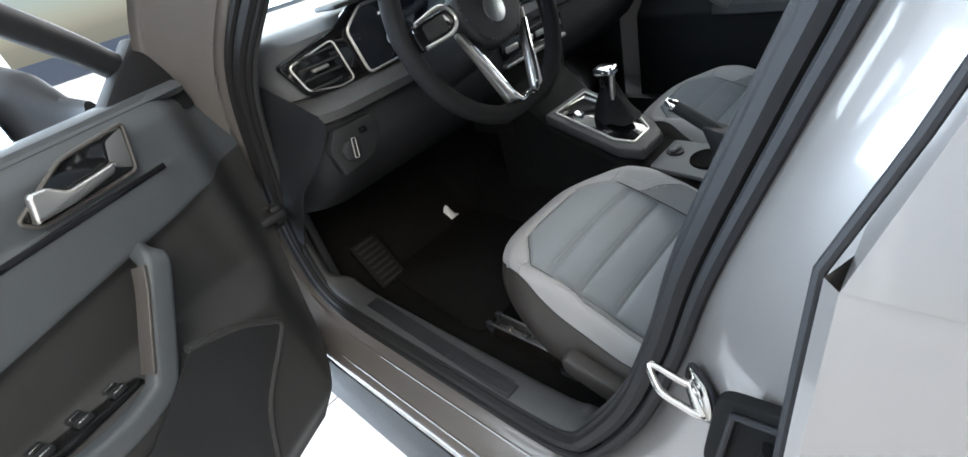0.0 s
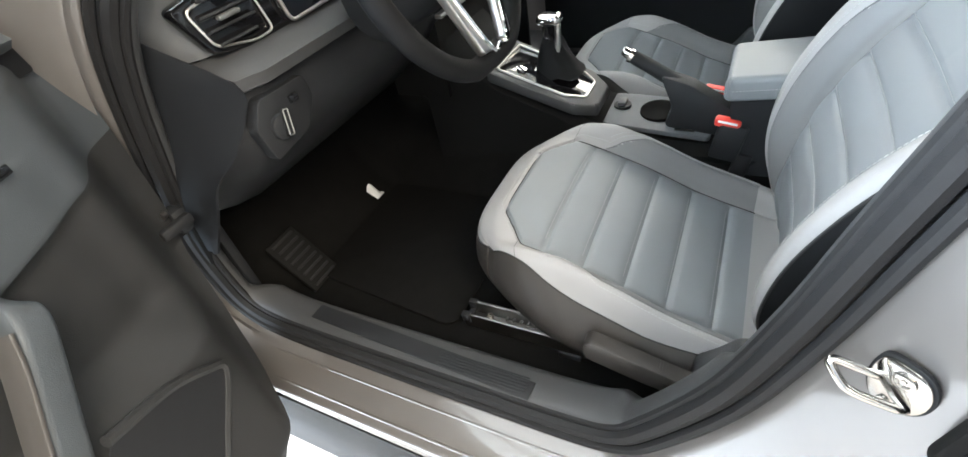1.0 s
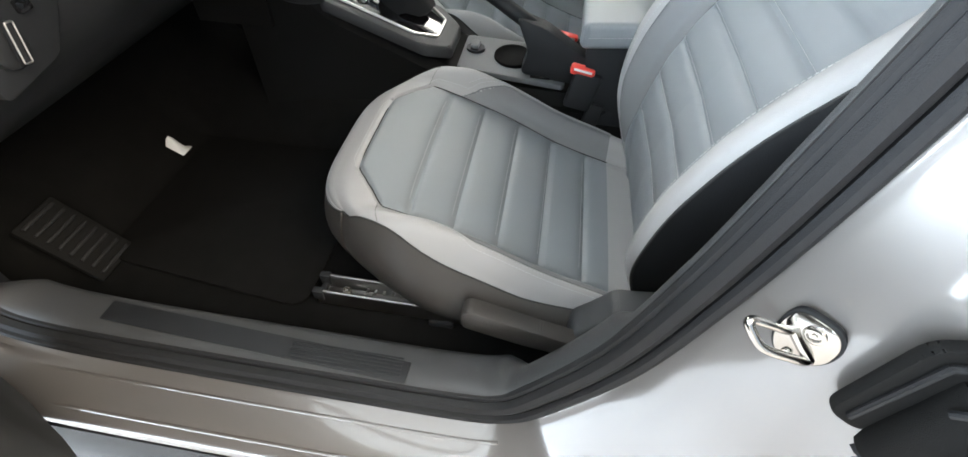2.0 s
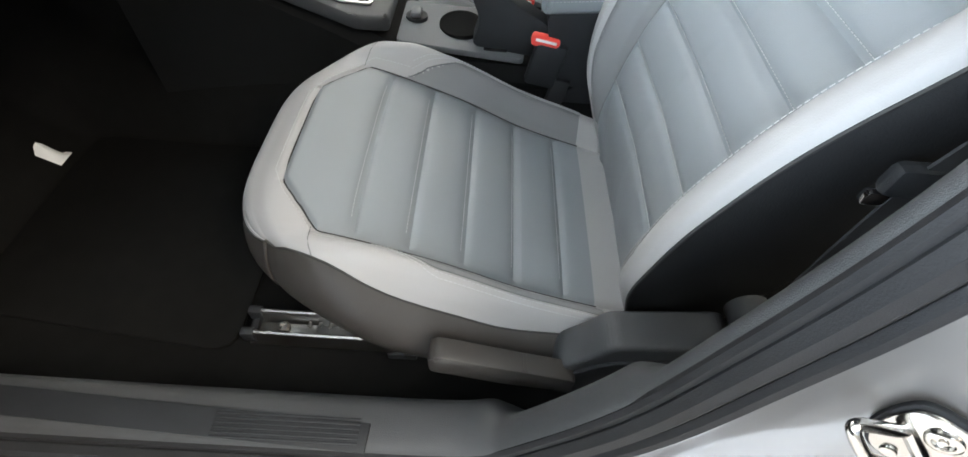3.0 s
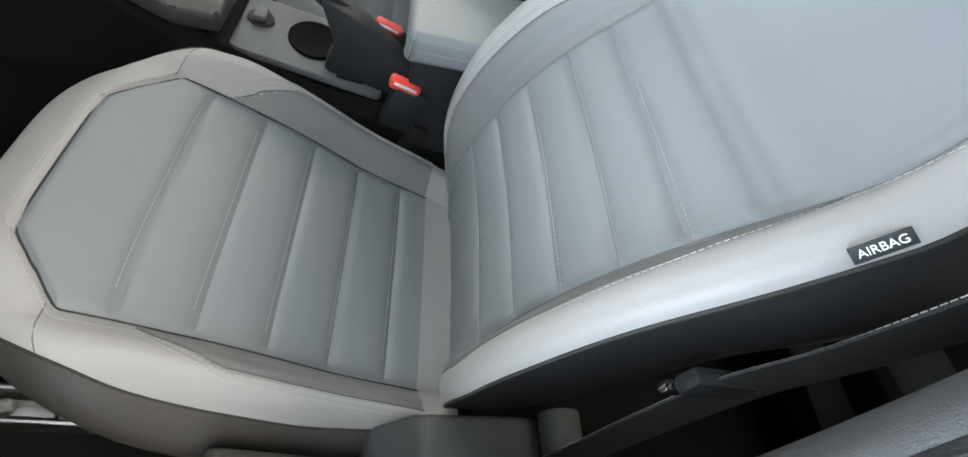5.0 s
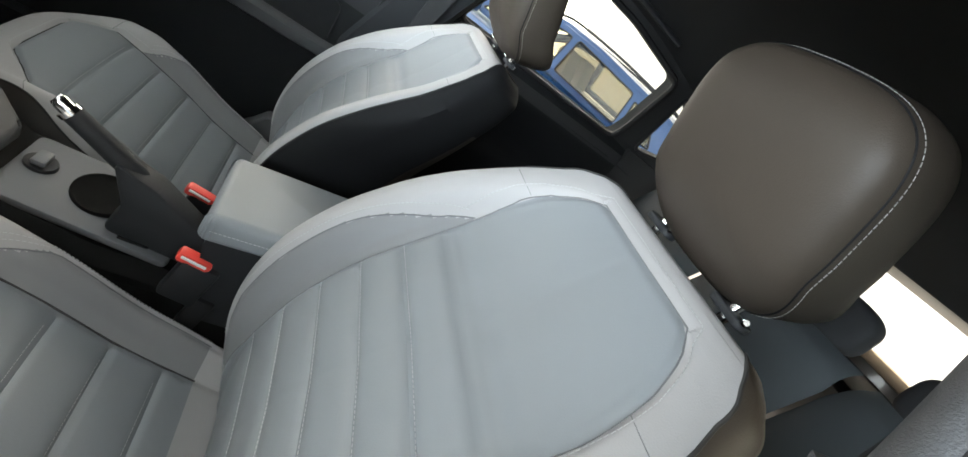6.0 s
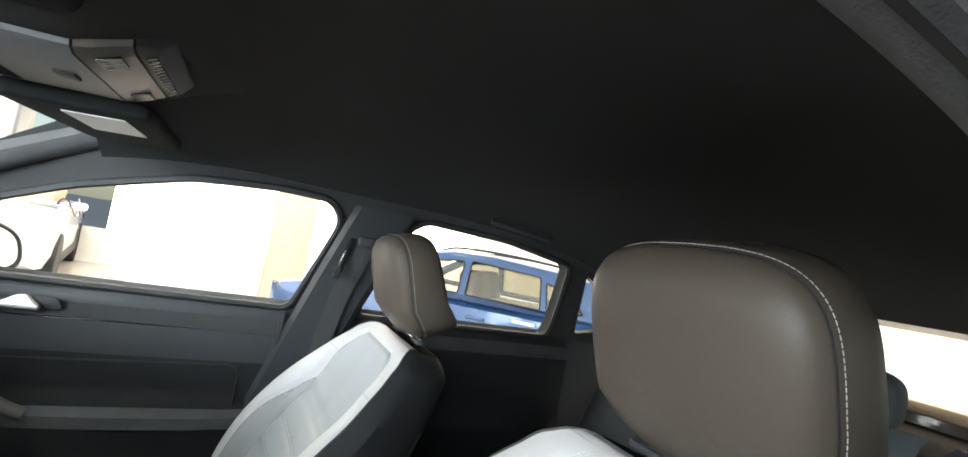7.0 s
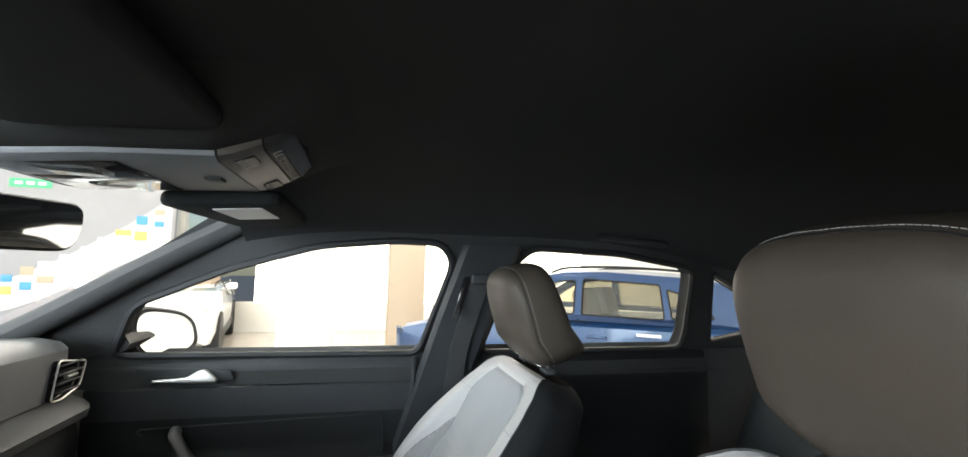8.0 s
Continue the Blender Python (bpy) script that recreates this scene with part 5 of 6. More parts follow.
buckle(0.062, 0.106, 0.650, 10, "black seat belt buckle with red button beside the passenger cushion")

# ---- belts ----
BELT = material("belt_webbing", (0.020, 0.020, 0.021), 0.75, grain=0.8, scale=1200, vary=0.1)


def strap(pts, across, width):
    rows = []
    for p in curve_points(pts, 30):
        a = Vector(across).normalized() * width / 2
        rows.append([p - a, p + a])
    bm = bm_loft(rows, closed=False)
    r = bmesh.ops.extrude_face_region(bm, geom=bm.faces[:])
    bmesh.ops.translate(bm, vec=(0.0015, 0.0006, 0.0006), verts=[v for v in r["geom"] if isinstance(v, bmesh.types.BMVert)])
    return bm


belt = thing("seat_belt", "black webbing seat belt with bright tongue, hanging by the driver seat", "seat belt", (-0.64, -0.1, 0.6))
part("webbing", strap([(-0.600, -0.105, 0.54), (-0.598, -0.112, 0.66), (-0.598, -0.116, 0.87), (-0.600, -0.140, 0.96), (-0.600, -0.156, 1.11), (-0.578, -0.175, 1.29)], (0.06, 0.99, 0.1), 0.046), BELT, belt)
part("hem", bm_stitches(curve_points([(-0.5945, -0.084, 0.56), (-0.5945, -0.090, 0.66), (-0.5945, -0.094, 0.87), (-0.5965, -0.118, 0.96), (-0.5965, -0.134, 1.11)], 60), 0.004, 0.0030, 0.00045), THREAD, belt)
part("tongue", bm_box(-0.592, -0.098, 0.862, 0.008, 0.040, 0.012, 0.003), CHROME, belt, "bright tongue")
part("tongue_grip", bm_box(-0.594, -0.106, 0.880, 0.014, 0.052, 0.024, 0.006), PLASTIC, belt, "black tongue grip")
belt2 = thing("seat_belt", "black webbing seat belt along the passenger side pillar", "seat belt", (0.66, -0.14, 0.6))
part("webbing", strap([(0.655, -0.12, 0.62), (0.655, -0.135, 0.85), (0.645, -0.155, 1.05), (0.595, -0.185, 1.20), (0.572, -0.195, 1.245)], (0.0, 1, 0.1), 0.046), BELT, belt2)
part("guide", bm_box(0.566, -0.198, 1.250, 0.016, 0.060, 0.026, 0.006), PLASTIC, belt2, "black guide loop")
part("height_slot", bm_box(0.585, -0.150, 1.215, 0.008, 0.016, 0.13, 0.003, Matrix.Rotation(radians(14), 4, "X")), PIANO, belt2, "black slot of the height adjuster")

# airbag tag on the backrest's outer bolster
air = thing("airbag_tag", "small black fabric tag with pale lettering on the bolster", "tag", (-0.566, -0.105, 1.0))
up_x = Vector((0.02, -0.47, 0.88)).normalized()
out_z = Vector((-0.62, 0.66, 0.42))
out_z = (out_z - up_x * out_z.dot(up_x)).normalized()
in_y = out_z.cross(up_x)
tagm = Matrix.Translation((-0.558, -0.127, 0.992)) @ Matrix((up_x, in_y, out_z)).transposed().to_4x4()
cloth = bm_box(0, 0, 0, 0.029, 0.0095, 0.0016, 0.0006)
bmesh.ops.transform(cloth, matrix=tagm, verts=cloth.verts)
part("cloth", cloth, PLASTIC, air)
txt = bpy.data.curves.new("word", "FONT")
txt.body, txt.size, txt.align_x, txt.align_y, txt.extrude = "AIRBAG", 0.0066, "CENTER", "CENTER", 0.0003
txt.materials.append(LABEL)
word = new("word", txt)
word.matrix_world = tagm @ pose(0, 0, 0.0014, 0, 0, 0)
bpy.context.view_layer.update()
word.parent = air
word.matrix_parent_inverse = air.matrix_world.inverted()


# ---- driver's door, standing open ----
HX, HY, SWING = -0.786, 0.822, radians(66)
DD, DN = Vector((-math.sin(SWING), -math.cos(SWING), 0)), Vector((math.cos(SWING), -math.sin(SWING), 0))


def on_door(s, o, z):
    """A place on the open door: s from the hinge, o inwards from the outer skin, z up."""
    return Vector((HX, HY, 0)) + s * DD + o * DN + Vector((0, 0, z))


def step(x, a, b):
    t = min(1.0, max(0.0, (x - a) / (b - a)))
    return t * t * (3 - 2 * t)


def card_front(z):
    return interp(z, [(0.45, 0.165), (0.50, 0.11), (0.555, 0.058), (0.70, 0.036), (0.76, 0.0), (0.82, -0.03), (1.10, -0.045)])


def card_split(s):
    return 0.955 - 0.10 * s


def card_depth(s, z):
    o = 0.120 + 0.008 * step(z, 1.012, 1.004) * step(s, 0.10, 0.16) - 0.022 * step(z, 1.06, 1.10)
    o -= 0.012 * step(z, card_split(s) + 0.004, card_split(s) - 0.012) * step(s, 0.06, 0.14)
    o += 0.062 * step(z, 0.795 + 0.10 * min(s, 0.3), 0.735 + 0.10 * min(s, 0.3)) * step(s, 0.05, 0.14)
    o -= 0.045 * step(s, 0.09, 0.0) * step(z, 0.68, 0.8)
    return o - 0.03 * step(z, 0.52, 0.45)


def bm_bar(pts, w, h, across):
    """A bar of rounded rectangular section along pts, w wide along the vector across and h thick."""
    pts = [Vector(p) for p in pts]
    rings = []
    for i, p in enumerate(pts):
        d = (pts[min(i + 1, len(pts) - 1)] - pts[max(i - 1, 0)]).normalized()
        a = (Vector(across) - d * d.dot(Vector(across))).normalized()
        b = d.cross(a)
        rings.append([p + a * u + b * v for u, v in rounded([(-w / 2, -h / 2), (w / 2, -h / 2), (w / 2, h / 2), (-w / 2, h / 2)], 0.3 * min(w, h), 3)])
    return bm_loft(rings)


door = thing("front_door", "driver door standing open, grey paint outside, dark plastic lining", "car door", (HX, HY, 0.45))


def card(za, zb):
    def place(u, v):
        s0 = 0.3
        for _ in range(2):
            z = lerp(za(s0), zb(s0), v)
            s0 = lerp(card_front(z), 1.06, u)
        return on_door(s0, card_depth(s0, z), z)
    return place


part("lining", bm_grid(card(card_split, lambda s: 1.098), 80, 40), DOORLINING, door, "dark grey grained upper lining")
part("insert", bm_grid(card(lambda s: 0.45, card_split), 80, 60), PLASTIC_DOOR_LOW, door, "charcoal lower lining")
part("skin", bm_grid(lambda u, v: on_door(lerp(0.0, 1.08, u), -0.03 * math.sin(v * 2.8), lerp(0.42, 1.06, v)), 20, 20), PAINT, door, "grey painted skin")
part("front_edge", bm_loft([[on_door(-0.01, 0.0, z), on_door(card_front(z) * 0.5, card_depth(card_front(z), z) * 0.5, z), on_door(card_front(z), card_depth(card_front(z), z), z)] for z in [0.45 + 0.02 * k for k in range(33)]], closed=False), RUBBER, door, "black front edge")
part("bottom_edge", bm_loft([[on_door(s, 0.0, 0.42), on_door(s + 0.14 * max(0, 1 - s / 0.4), card_depth(s, 0.45), 0.45)] for s in [0.03 + 0.05 * k for k in range(21)]], closed=False), RUBBER, door, "black lower edge")
part("top_rail", bm_tube([on_door(0.02 + 0.1 * k, 0.064, 1.088) for k in range(11)], 0.040, 10, up=(0, 0, 1), flat=0.35), DOORLINING, door, "dark grey top rail")
part("crease", bm_bar([on_door(0.136 + 0.05 * k, card_depth(0.3, 1.0) + 0.0005, 1.0085 - 0.0012 * k) for k in range(19)], 0.003, 0.009, DN), PIANO, door, "dark groove")
PULL = curve_points([on_door(0.232, 0.100, 0.922), on_door(0.236, 0.135, 0.921), on_door(0.242, 0.150, 0.914), on_door(0.262, 0.156, 0.888), on_door(0.300, 0.162, 0.836), on_door(0.328, 0.166, 0.798), on_door(0.352, 0.168, 0.778), on_door(0.42, 0.170, 0.774), on_door(0.52, 0.170, 0.796)], 48)
grip = part("pull_handle", bm_bar(PULL, 0.026, 0.034, DN), DOORLINING, door, "dark grey angular pull handle")
# sunlight on the pull handle's inner face, painted as a taupe strip
SUNLIT_FACE = curve_points([on_door(0.262, 0.150, 0.922), on_door(0.281, 0.157, 0.894), on_door(0.316, 0.163, 0.846), on_door(0.343, 0.167, 0.808)], 20)
part("sunlit_face", bm_bar(SUNLIT_FACE, 0.026, 0.004, DN), PLASTIC_TAUPE, grip, "inner face of the handle, its sunlight painted as taupe")
swb = part("switch_panel", bm_prism([on_door(s, o, 0.790 + 0.08 * (s - 0.35)) for s, o in ((0.345, 0.112), (0.345, 0.150), (0.50, 0.155), (0.50, 0.112))], Vector((0, 0, 0.012)), 0.003), PIANO, door, "black switch panel")
for k in range(6):
    sw_s, sw_o = 0.372 + 0.045 * (k // 2), 0.122 + 0.020 * (k % 2)
    q = on_door(sw_s, sw_o, 0.806 + 0.08 * (sw_s - 0.35))
    part("switch", bm_box(q.x, q.y, q.z, 0.020, 0.014, 0.009, 0.003, Matrix.Rotation(math.atan2(DD.y, DD.x), 4, "Z")), PLASTIC, swb, "black window switch")
    q = on_door(sw_s, sw_o + 0.006, 0.8105 + 0.08 * (sw_s - 0.35))
    part("switch_edge", bm_box(q.x, q.y, q.z, 0.012, 0.0025, 0.0025, 0.0008, Matrix.Rotation(math.atan2(DD.y, DD.x), 4, "Z")), CHROME, swb, "bright switch edge")
part("armrest", bm_loft([[on_door(s, 0.10, z), on_door(s, 0.158, z), on_door(s, 0.182, z - 0.012), on_door(s, 0.186, z - 0.035), on_door(s, 0.170, z - 0.075), on_door(s, 0.10, z - 0.09)] for s, z in ((0.44, 0.778), (0.50, 0.796), (0.60, 0.806), (0.85, 0.812), (1.04, 0.812))]), DOORLINING, door, "dark grey armrest")
REC = rounded([(0.152, 1.082), (0.172, 1.021), (0.305, 1.018), (0.322, 1.034), (0.245, 1.074)], 0.008)
recess = part("handle_recess", bm_prism([on_door(s, 0.1225, z) for s, z in REC], DN * 0.003, 0.001), PIANO, door, "black handle recess")
rim_pts = [on_door(s, 0.1265, z) for s, z in REC]
part("recess_rim", bm_tube(rim_pts + rim_pts[:2], 0.0028, 6, caps=False), PLASTIC_TAUPE, recess, "thin grey rim")
part("end_plate", bm_prism([on_door(s, 0.1265, z) for s, z in rounded([(0.158, 1.078), (0.174, 1.027), (0.200, 1.040), (0.186, 1.070)], 0.004)], DN * 0.003, 0.001), PLASTIC_GREY, recess, "grey end plate")
part("release", bm_prism([on_door(s, 0.128, z) for s, z in rounded([(0.196, 1.046), (0.204, 1.034), (0.262, 1.026), (0.312, 1.026), (0.300, 1.058), (0.278, 1.056), (0.262, 1.042)], 0.005)], DN * 0.013, 0.004, 3), SATIN, door, "satin silver release lever")
POCKET = [(0.290, 0.800), (0.220, 0.765), (0.168, 0.726), (0.158, 0.712), (0.170, 0.694), (0.225, 0.650), (0.262, 0.610), (0.30, 0.53), (0.75, 0.53), (0.75, 0.71), (0.40, 0.735)]
# no hollow here: a flat dark plate paints the shade inside the pocket
part("pocket", bm_prism([on_door(s, 0.181, z) for s, z in rounded(POCKET, 0.010, 3)], DN * 0.002, 0), PLASTIC, door, "map pocket opening, its inner shade painted as a dark plate", smooth=False)
part("pocket_rim", bm_tube(curve_points([on_door(s, 0.180, z) for s, z in ((0.295, 0.802), (0.220, 0.768), (0.172, 0.730), (0.156, 0.712), (0.168, 0.692), (0.222, 0.648), (0.260, 0.608), (0.297, 0.53))], 40), 0.0065, 8), PLASTIC_DOOR_LOW, door, "rounded rim of the map pocket")
part("mirror_sail", bm_prism([on_door(s, 0.055, z) for s, z in ((0.00, 1.05), (0.02, 1.16), (0.04, 1.17), (0.20, 1.05))], DN * 0.03, 0.006), PLASTIC, door, "black triangular mirror cover")
part("window_frame", bm_tube(curve_points([on_door(-0.01, 0.05, 1.05), on_door(0.14, 0.075, 1.20), on_door(0.36, 0.12, 1.33), on_door(0.7, 0.15, 1.37), on_door(0.97, 0.15, 1.34), on_door(1.02, 0.12, 1.20), on_door(1.05, 0.055, 1.06)], 40), 0.020, 10), PLASTIC, door, "black window frame")
housing = part("mirror_housing", bm_loft([[on_door(s + 0.5 * r * math.cos(a), o, 1.105 + lift + r * math.copysign(abs(math.sin(a)) ** 0.8, math.sin(a))) for a in [k * math.tau / 28 for k in range(28)]] for s, o, r, lift in ((0.10, 0.0, 0.022, -0.02), (0.10, -0.05, 0.030, -0.015), (0.11, -0.085, 0.060, 0.0), (0.115, -0.12, 0.076, 0.0), (0.12, -0.20, 0.080, 0.0), (0.125, -0.26, 0.070, 0.0), (0.13, -0.29, 0.045, 0.0), (0.13, -0.302, 0.012, 0.0))]), PLASTIC, door, "dark grey mirror housing")
part("mirror_glass", bm_prism([on_door(0.163, -0.192 + 0.082 * math.copysign(abs(math.cos(a)) ** 0.6, math.cos(a)), 1.105 + 0.062 * math.copysign(abs(math.sin(a)) ** 0.7, math.sin(a))) for a in [k * math.tau / 32 for k in range(32)]], DD * 0.003, 0), MIRROR, housing, "mirror glass", smooth=False)
hinge = part("hinge", bm_box(-0.722, 0.828, 0.778, 0.035, 0.05, 0.035, 0.005), PLASTIC, door, "black door check and hinge")
part("arm", bm_box(-0.755, 0.842, 0.775, 0.06, 0.025, 0.014, 0.004), STEEL, hinge, "steel check arm")
part("pin", bm_tube([(-0.735, 0.815, 0.75), (-0.735, 0.815, 0.805)], 0.008, 8), STEEL, hinge, "steel pin")


# ---- closed doors on the passenger side ----
def lining(y0, y1):
    def place(u, v):
        y, z = lerp(y0, y1, u), lerp(0.47, 1.052, v)
        o = 0.012 * step(z, 0.99, 0.975) + 0.05 * step(z, 0.83, 0.77) * step(y, y0 - 0.02 if y0 < y1 else y1 - 0.02, y0 + 0.1 if y0 < y1 else y1 + 0.1) - 0.012 * step(z, 1.02, 1.052)
        return (0.702 - o, y, z)
    return place


pd = thing("front_door", "closed passenger door with shade-darkened lining and satin release lever", "car door", (0.72, 0.3, 0.45))
# darker than the driver's lining: the far side's shade is in these materials
part("lining", bm_grid(lining(-0.055, 0.70), 50, 60, lambda u, v: v > 0.745), PLASTIC, pd, "upper lining, painted black for the cabin's shade")
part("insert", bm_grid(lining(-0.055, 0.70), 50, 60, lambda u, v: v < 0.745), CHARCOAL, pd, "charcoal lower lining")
part("skin", bm_grid(lambda u, v: (0.80 + 0.045 * math.sin(v * 2.6), lerp(-0.10, 0.92, u), lerp(0.40, 1.05, v)), 10, 16), PAINT, pd, "grey painted skin")
part("armrest", bm_loft([[(0.70, y, 0.80), (0.655 - 0.01 * k, y, 0.80), (0.640 - 0.01 * k, y, 0.79), (0.640 - 0.01 * k, y, 0.765), (0.66, y, 0.75), (0.70, y, 0.745)] for y, k in ((0.00, 0), (0.12, 1), (0.3, 1), (0.45, 0))]), TRIM, pd, "dark grey armrest")
part("pull_handle", bm_tube(curve_points([(0.672, 0.50, 0.885), (0.645, 0.49, 0.875), (0.635, 0.45, 0.82), (0.640, 0.40, 0.79)], 16), 0.013, 10), PLASTIC_TAUPE, pd, "taupe pull handle")
part("handle_recess", bm_prism([(0.689, y, z) for y, z in rounded([(0.60, 1.028), (0.40, 1.020), (0.385, 0.995), (0.58, 0.985)], 0.010)], Vector((-0.004, 0, 0)), 0.001), PLASTIC, pd, "black handle recess")
part("release", bm_prism([(0.684, y, z) for y, z in rounded([(0.560, 0.993), (0.47, 0.990), (0.424, 0.990), (0.420, 0.998), (0.446, 1.023), (0.462, 1.021), (0.487, 1.005), (0.560, 1.000)], 0.006)], Vector((-0.012, 0, 0)), 0.004, 3), SATIN, pd, "satin release lever with a broad paddle end")
part("groove", bm_tube([(0.6935, 0.68, 0.972), (0.6935, 0.3, 0.978), (0.6935, -0.04, 0.984)], 0.003, 6), PIANO, pd, "dark groove")
INSERT_LINE = [Vector((0.6895 - 0.05 * step(z, 0.83, 0.77), y, z)) for y, z in rounded([(0.02, 0.60), (0.03, 0.90), (0.60, 0.885)], 0.03, 5)]
part("insert_line", bm_tube(INSERT_LINE, 0.0025, 6), RUBBER, pd, "dark line round the door insert")
part("rear_line", bm_box(0.690, -0.045, 0.76, 0.012, 0.012, 0.56, 0.004), RUBBER, pd, "black rear edge")
MC, MA, MB = Vector((0.833, 0.597, 1.090)), Vector((0.0885, -0.0375, -0.010)), Vector((0.39, 0.92, 0.0))


def mirror_ring(f, back):
    ring = []
    for k in range(40):
        a = k * math.tau / 40
        ca, sa = math.copysign(abs(math.cos(a)) ** 0.6, math.cos(a)), math.copysign(abs(math.sin(a)) ** 0.75, math.sin(a))
        ring.append(MC + MA * ca * f + Vector((0, 0, 0.053 * sa * f * (1 - 0.12 * ca))) + MB * (back + 0.012 * sa * f))
    return ring


mir = part("mirror_housing", bm_loft([mirror_ring(f, b) for f, b in ((1.0, -0.008), (1.09, -0.010), (1.19, -0.004), (1.22, 0.015), (1.06, 0.06), (0.78, 0.09), (0.3, 0.105), (0.02, 0.107))]), PLASTIC, pd, "dark grey mirror housing")
part("mirror_glass", bm_prism(mirror_ring(0.96, -0.0105), MB * 0.003, 0), MIRROR, mir, "mirror glass", smooth=False)
part("mirror_arm", bm_tube([(0.70, 0.66, 1.082), (0.75, 0.65, 1.085), (0.80, 0.635, 1.088)], [0.045, 0.042, 0.036], 10, flat=0.6), PLASTIC, mir, "black mirror arm")
part("mirror_sail", bm_prism([(0.700, 0.66, 1.05), (0.690, 0.62, 1.13), (0.690, 0.66, 1.14), (0.70, 0.80, 1.05)], Vector((0.03, 0, 0)), 0.004), PLASTIC, pd, "black triangular mirror cover")
rd = thing("rear_door", "closed rear passenger side door with black lining", "car door", (0.72, -0.55, 0.45))
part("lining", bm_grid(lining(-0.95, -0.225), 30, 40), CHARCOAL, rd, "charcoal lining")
part("skin", bm_grid(lambda u, v: (0.80 + 0.045 * math.sin(v * 2.6), lerp(-1.05, -0.11, u), lerp(0.40, 1.05, v)), 10, 16), PAINT, rd, "grey painted skin")
part("groove", bm_tube([(0.6935, -0.24, 0.985), (0.6935, -0.9, 0.99)], 0.003, 6), PIANO, rd, "dark groove")
structure("wall_rear_quarter", bm_prism([(0.69, -0.95, 0.47), (0.69, -0.95, 1.05), (0.66, -1.6, 1.05), (0.66, -1.6, 0.47)], Vector((0.08, 0, 0)), 0), LINER, "black lining beside the rear bench", smooth=False)
structure("wall_rear_quarter", bm_prism([(-0.69, -0.95, 0.47), (-0.69, -0.95, 1.35), (-0.60, -1.6, 1.05), (-0.66, -1.6, 0.47)], Vector((-0.08, 0, 0)), 0), LINER, "black lining beside the rear bench", smooth=False)

# ---- overhead ----
ohc = thing("overhead_console", "grey roof console with lamp lenses, grilles and buttons", "console", (0.0, 0.27, 1.42))


def on_roof(x, y, d=0.0):
    return Vector((x, y, roof_z(x, y) - d))


def console_ring(y, z, w, top):
    return [(-w, y, top), (-w, y, z + 0.014), (-w + 0.005, y, z + 0.004), (-w + 0.016, y, z), (w - 0.016, y, z), (w - 0.005, y, z + 0.004), (w, y, z + 0.014), (w, y, top)]


part("body", bm_loft([console_ring(y, z, w, 1.425) for y, z, w in ((0.452, 1.364, 0.090), (0.43, 1.362, 0.100), (0.34, 1.368, 0.111), (0.30, 1.370, 0.112), (0.236, 1.373, 0.111))]), PLASTIC_GREY, ohc, "dark grey body")
rim = [(-1, y, z, w) for y, z, w in ((0.44, 1.362, 0.098), (0.34, 1.368, 0.111), (0.236, 1.373, 0.111), (0.196, 1.389, 0.106), (0.176, 1.400, 0.100))]
rim += [(0, 0.166, 1.408, 0.0)] + [(1, y, z, w) for _, y, z, w in reversed(rim)]
part("surround", bm_loft([[(sg * w, y - 0.001 * (sg == 0), z + 0.008), (sg * (w + 0.035), y - 0.022 * (sg == 0), z + 0.010), (sg * (w + 0.09), y - 0.06 * (y < 0.2), roof_z(w + 0.09, y - 0.06 * (y < 0.2)) + 0.002)] for sg, y, z, w in rim], closed=False), LINER, ohc, "dark moulded surround")
part("switch_field", bm_loft([console_ring(y, z - 0.0015, w * 0.9, 1.40) for y, z, w in ((0.43, 1.362, 0.100), (0.37, 1.366, 0.108), (0.325, 1.369, 0.111))]), PIANO, ohc, "black switch field")
for sx in (-0.05, 0.05):
    part("lens", bm_box(sx, 0.378, 1.3645, 0.05, 0.05, 0.006, 0.002), GLASS, ohc, "clear map lamp lens")
part("button", bm_box(0.0, 0.264, 1.3705, 0.022, 0.018, 0.004, 0.001), PLASTIC, ohc, "dark button")
field = part("grille_panel", bm_loft([console_ring(y, z, w, 1.425) for y, z, w in ((0.234, 1.3735, 0.110), (0.222, 1.377, 0.109), (0.196, 1.389, 0.106))]), PLASTIC_TAUPE, ohc, "taupe grille panel")
for sx in (-0.070, 0.070):
    for k in range(5):
        part("slot", bm_box(sx - 0.014 + 0.007 * k, 0.214, 1.3800, 0.0036, 0.020, 0.004, 0.001, Matrix.Rotation(radians(-24), 4, "X")), PIANO, field)
tail = part("tail_grille", bm_loft([console_ring(y, z, w, 1.430) for y, z, w in ((0.194, 1.390, 0.105), (0.180, 1.397, 0.101), (0.168, 1.410, 0.094))]), PLASTIC, ohc, "black rear grille")
for k in range(14):
    part("slot", bm_box(-0.072 + 0.011 * k, 0.186, 1.3935, 0.004, 0.010, 0.003, 0.001, Matrix.Rotation(radians(-30), 4, "X")), PIANO, tail)
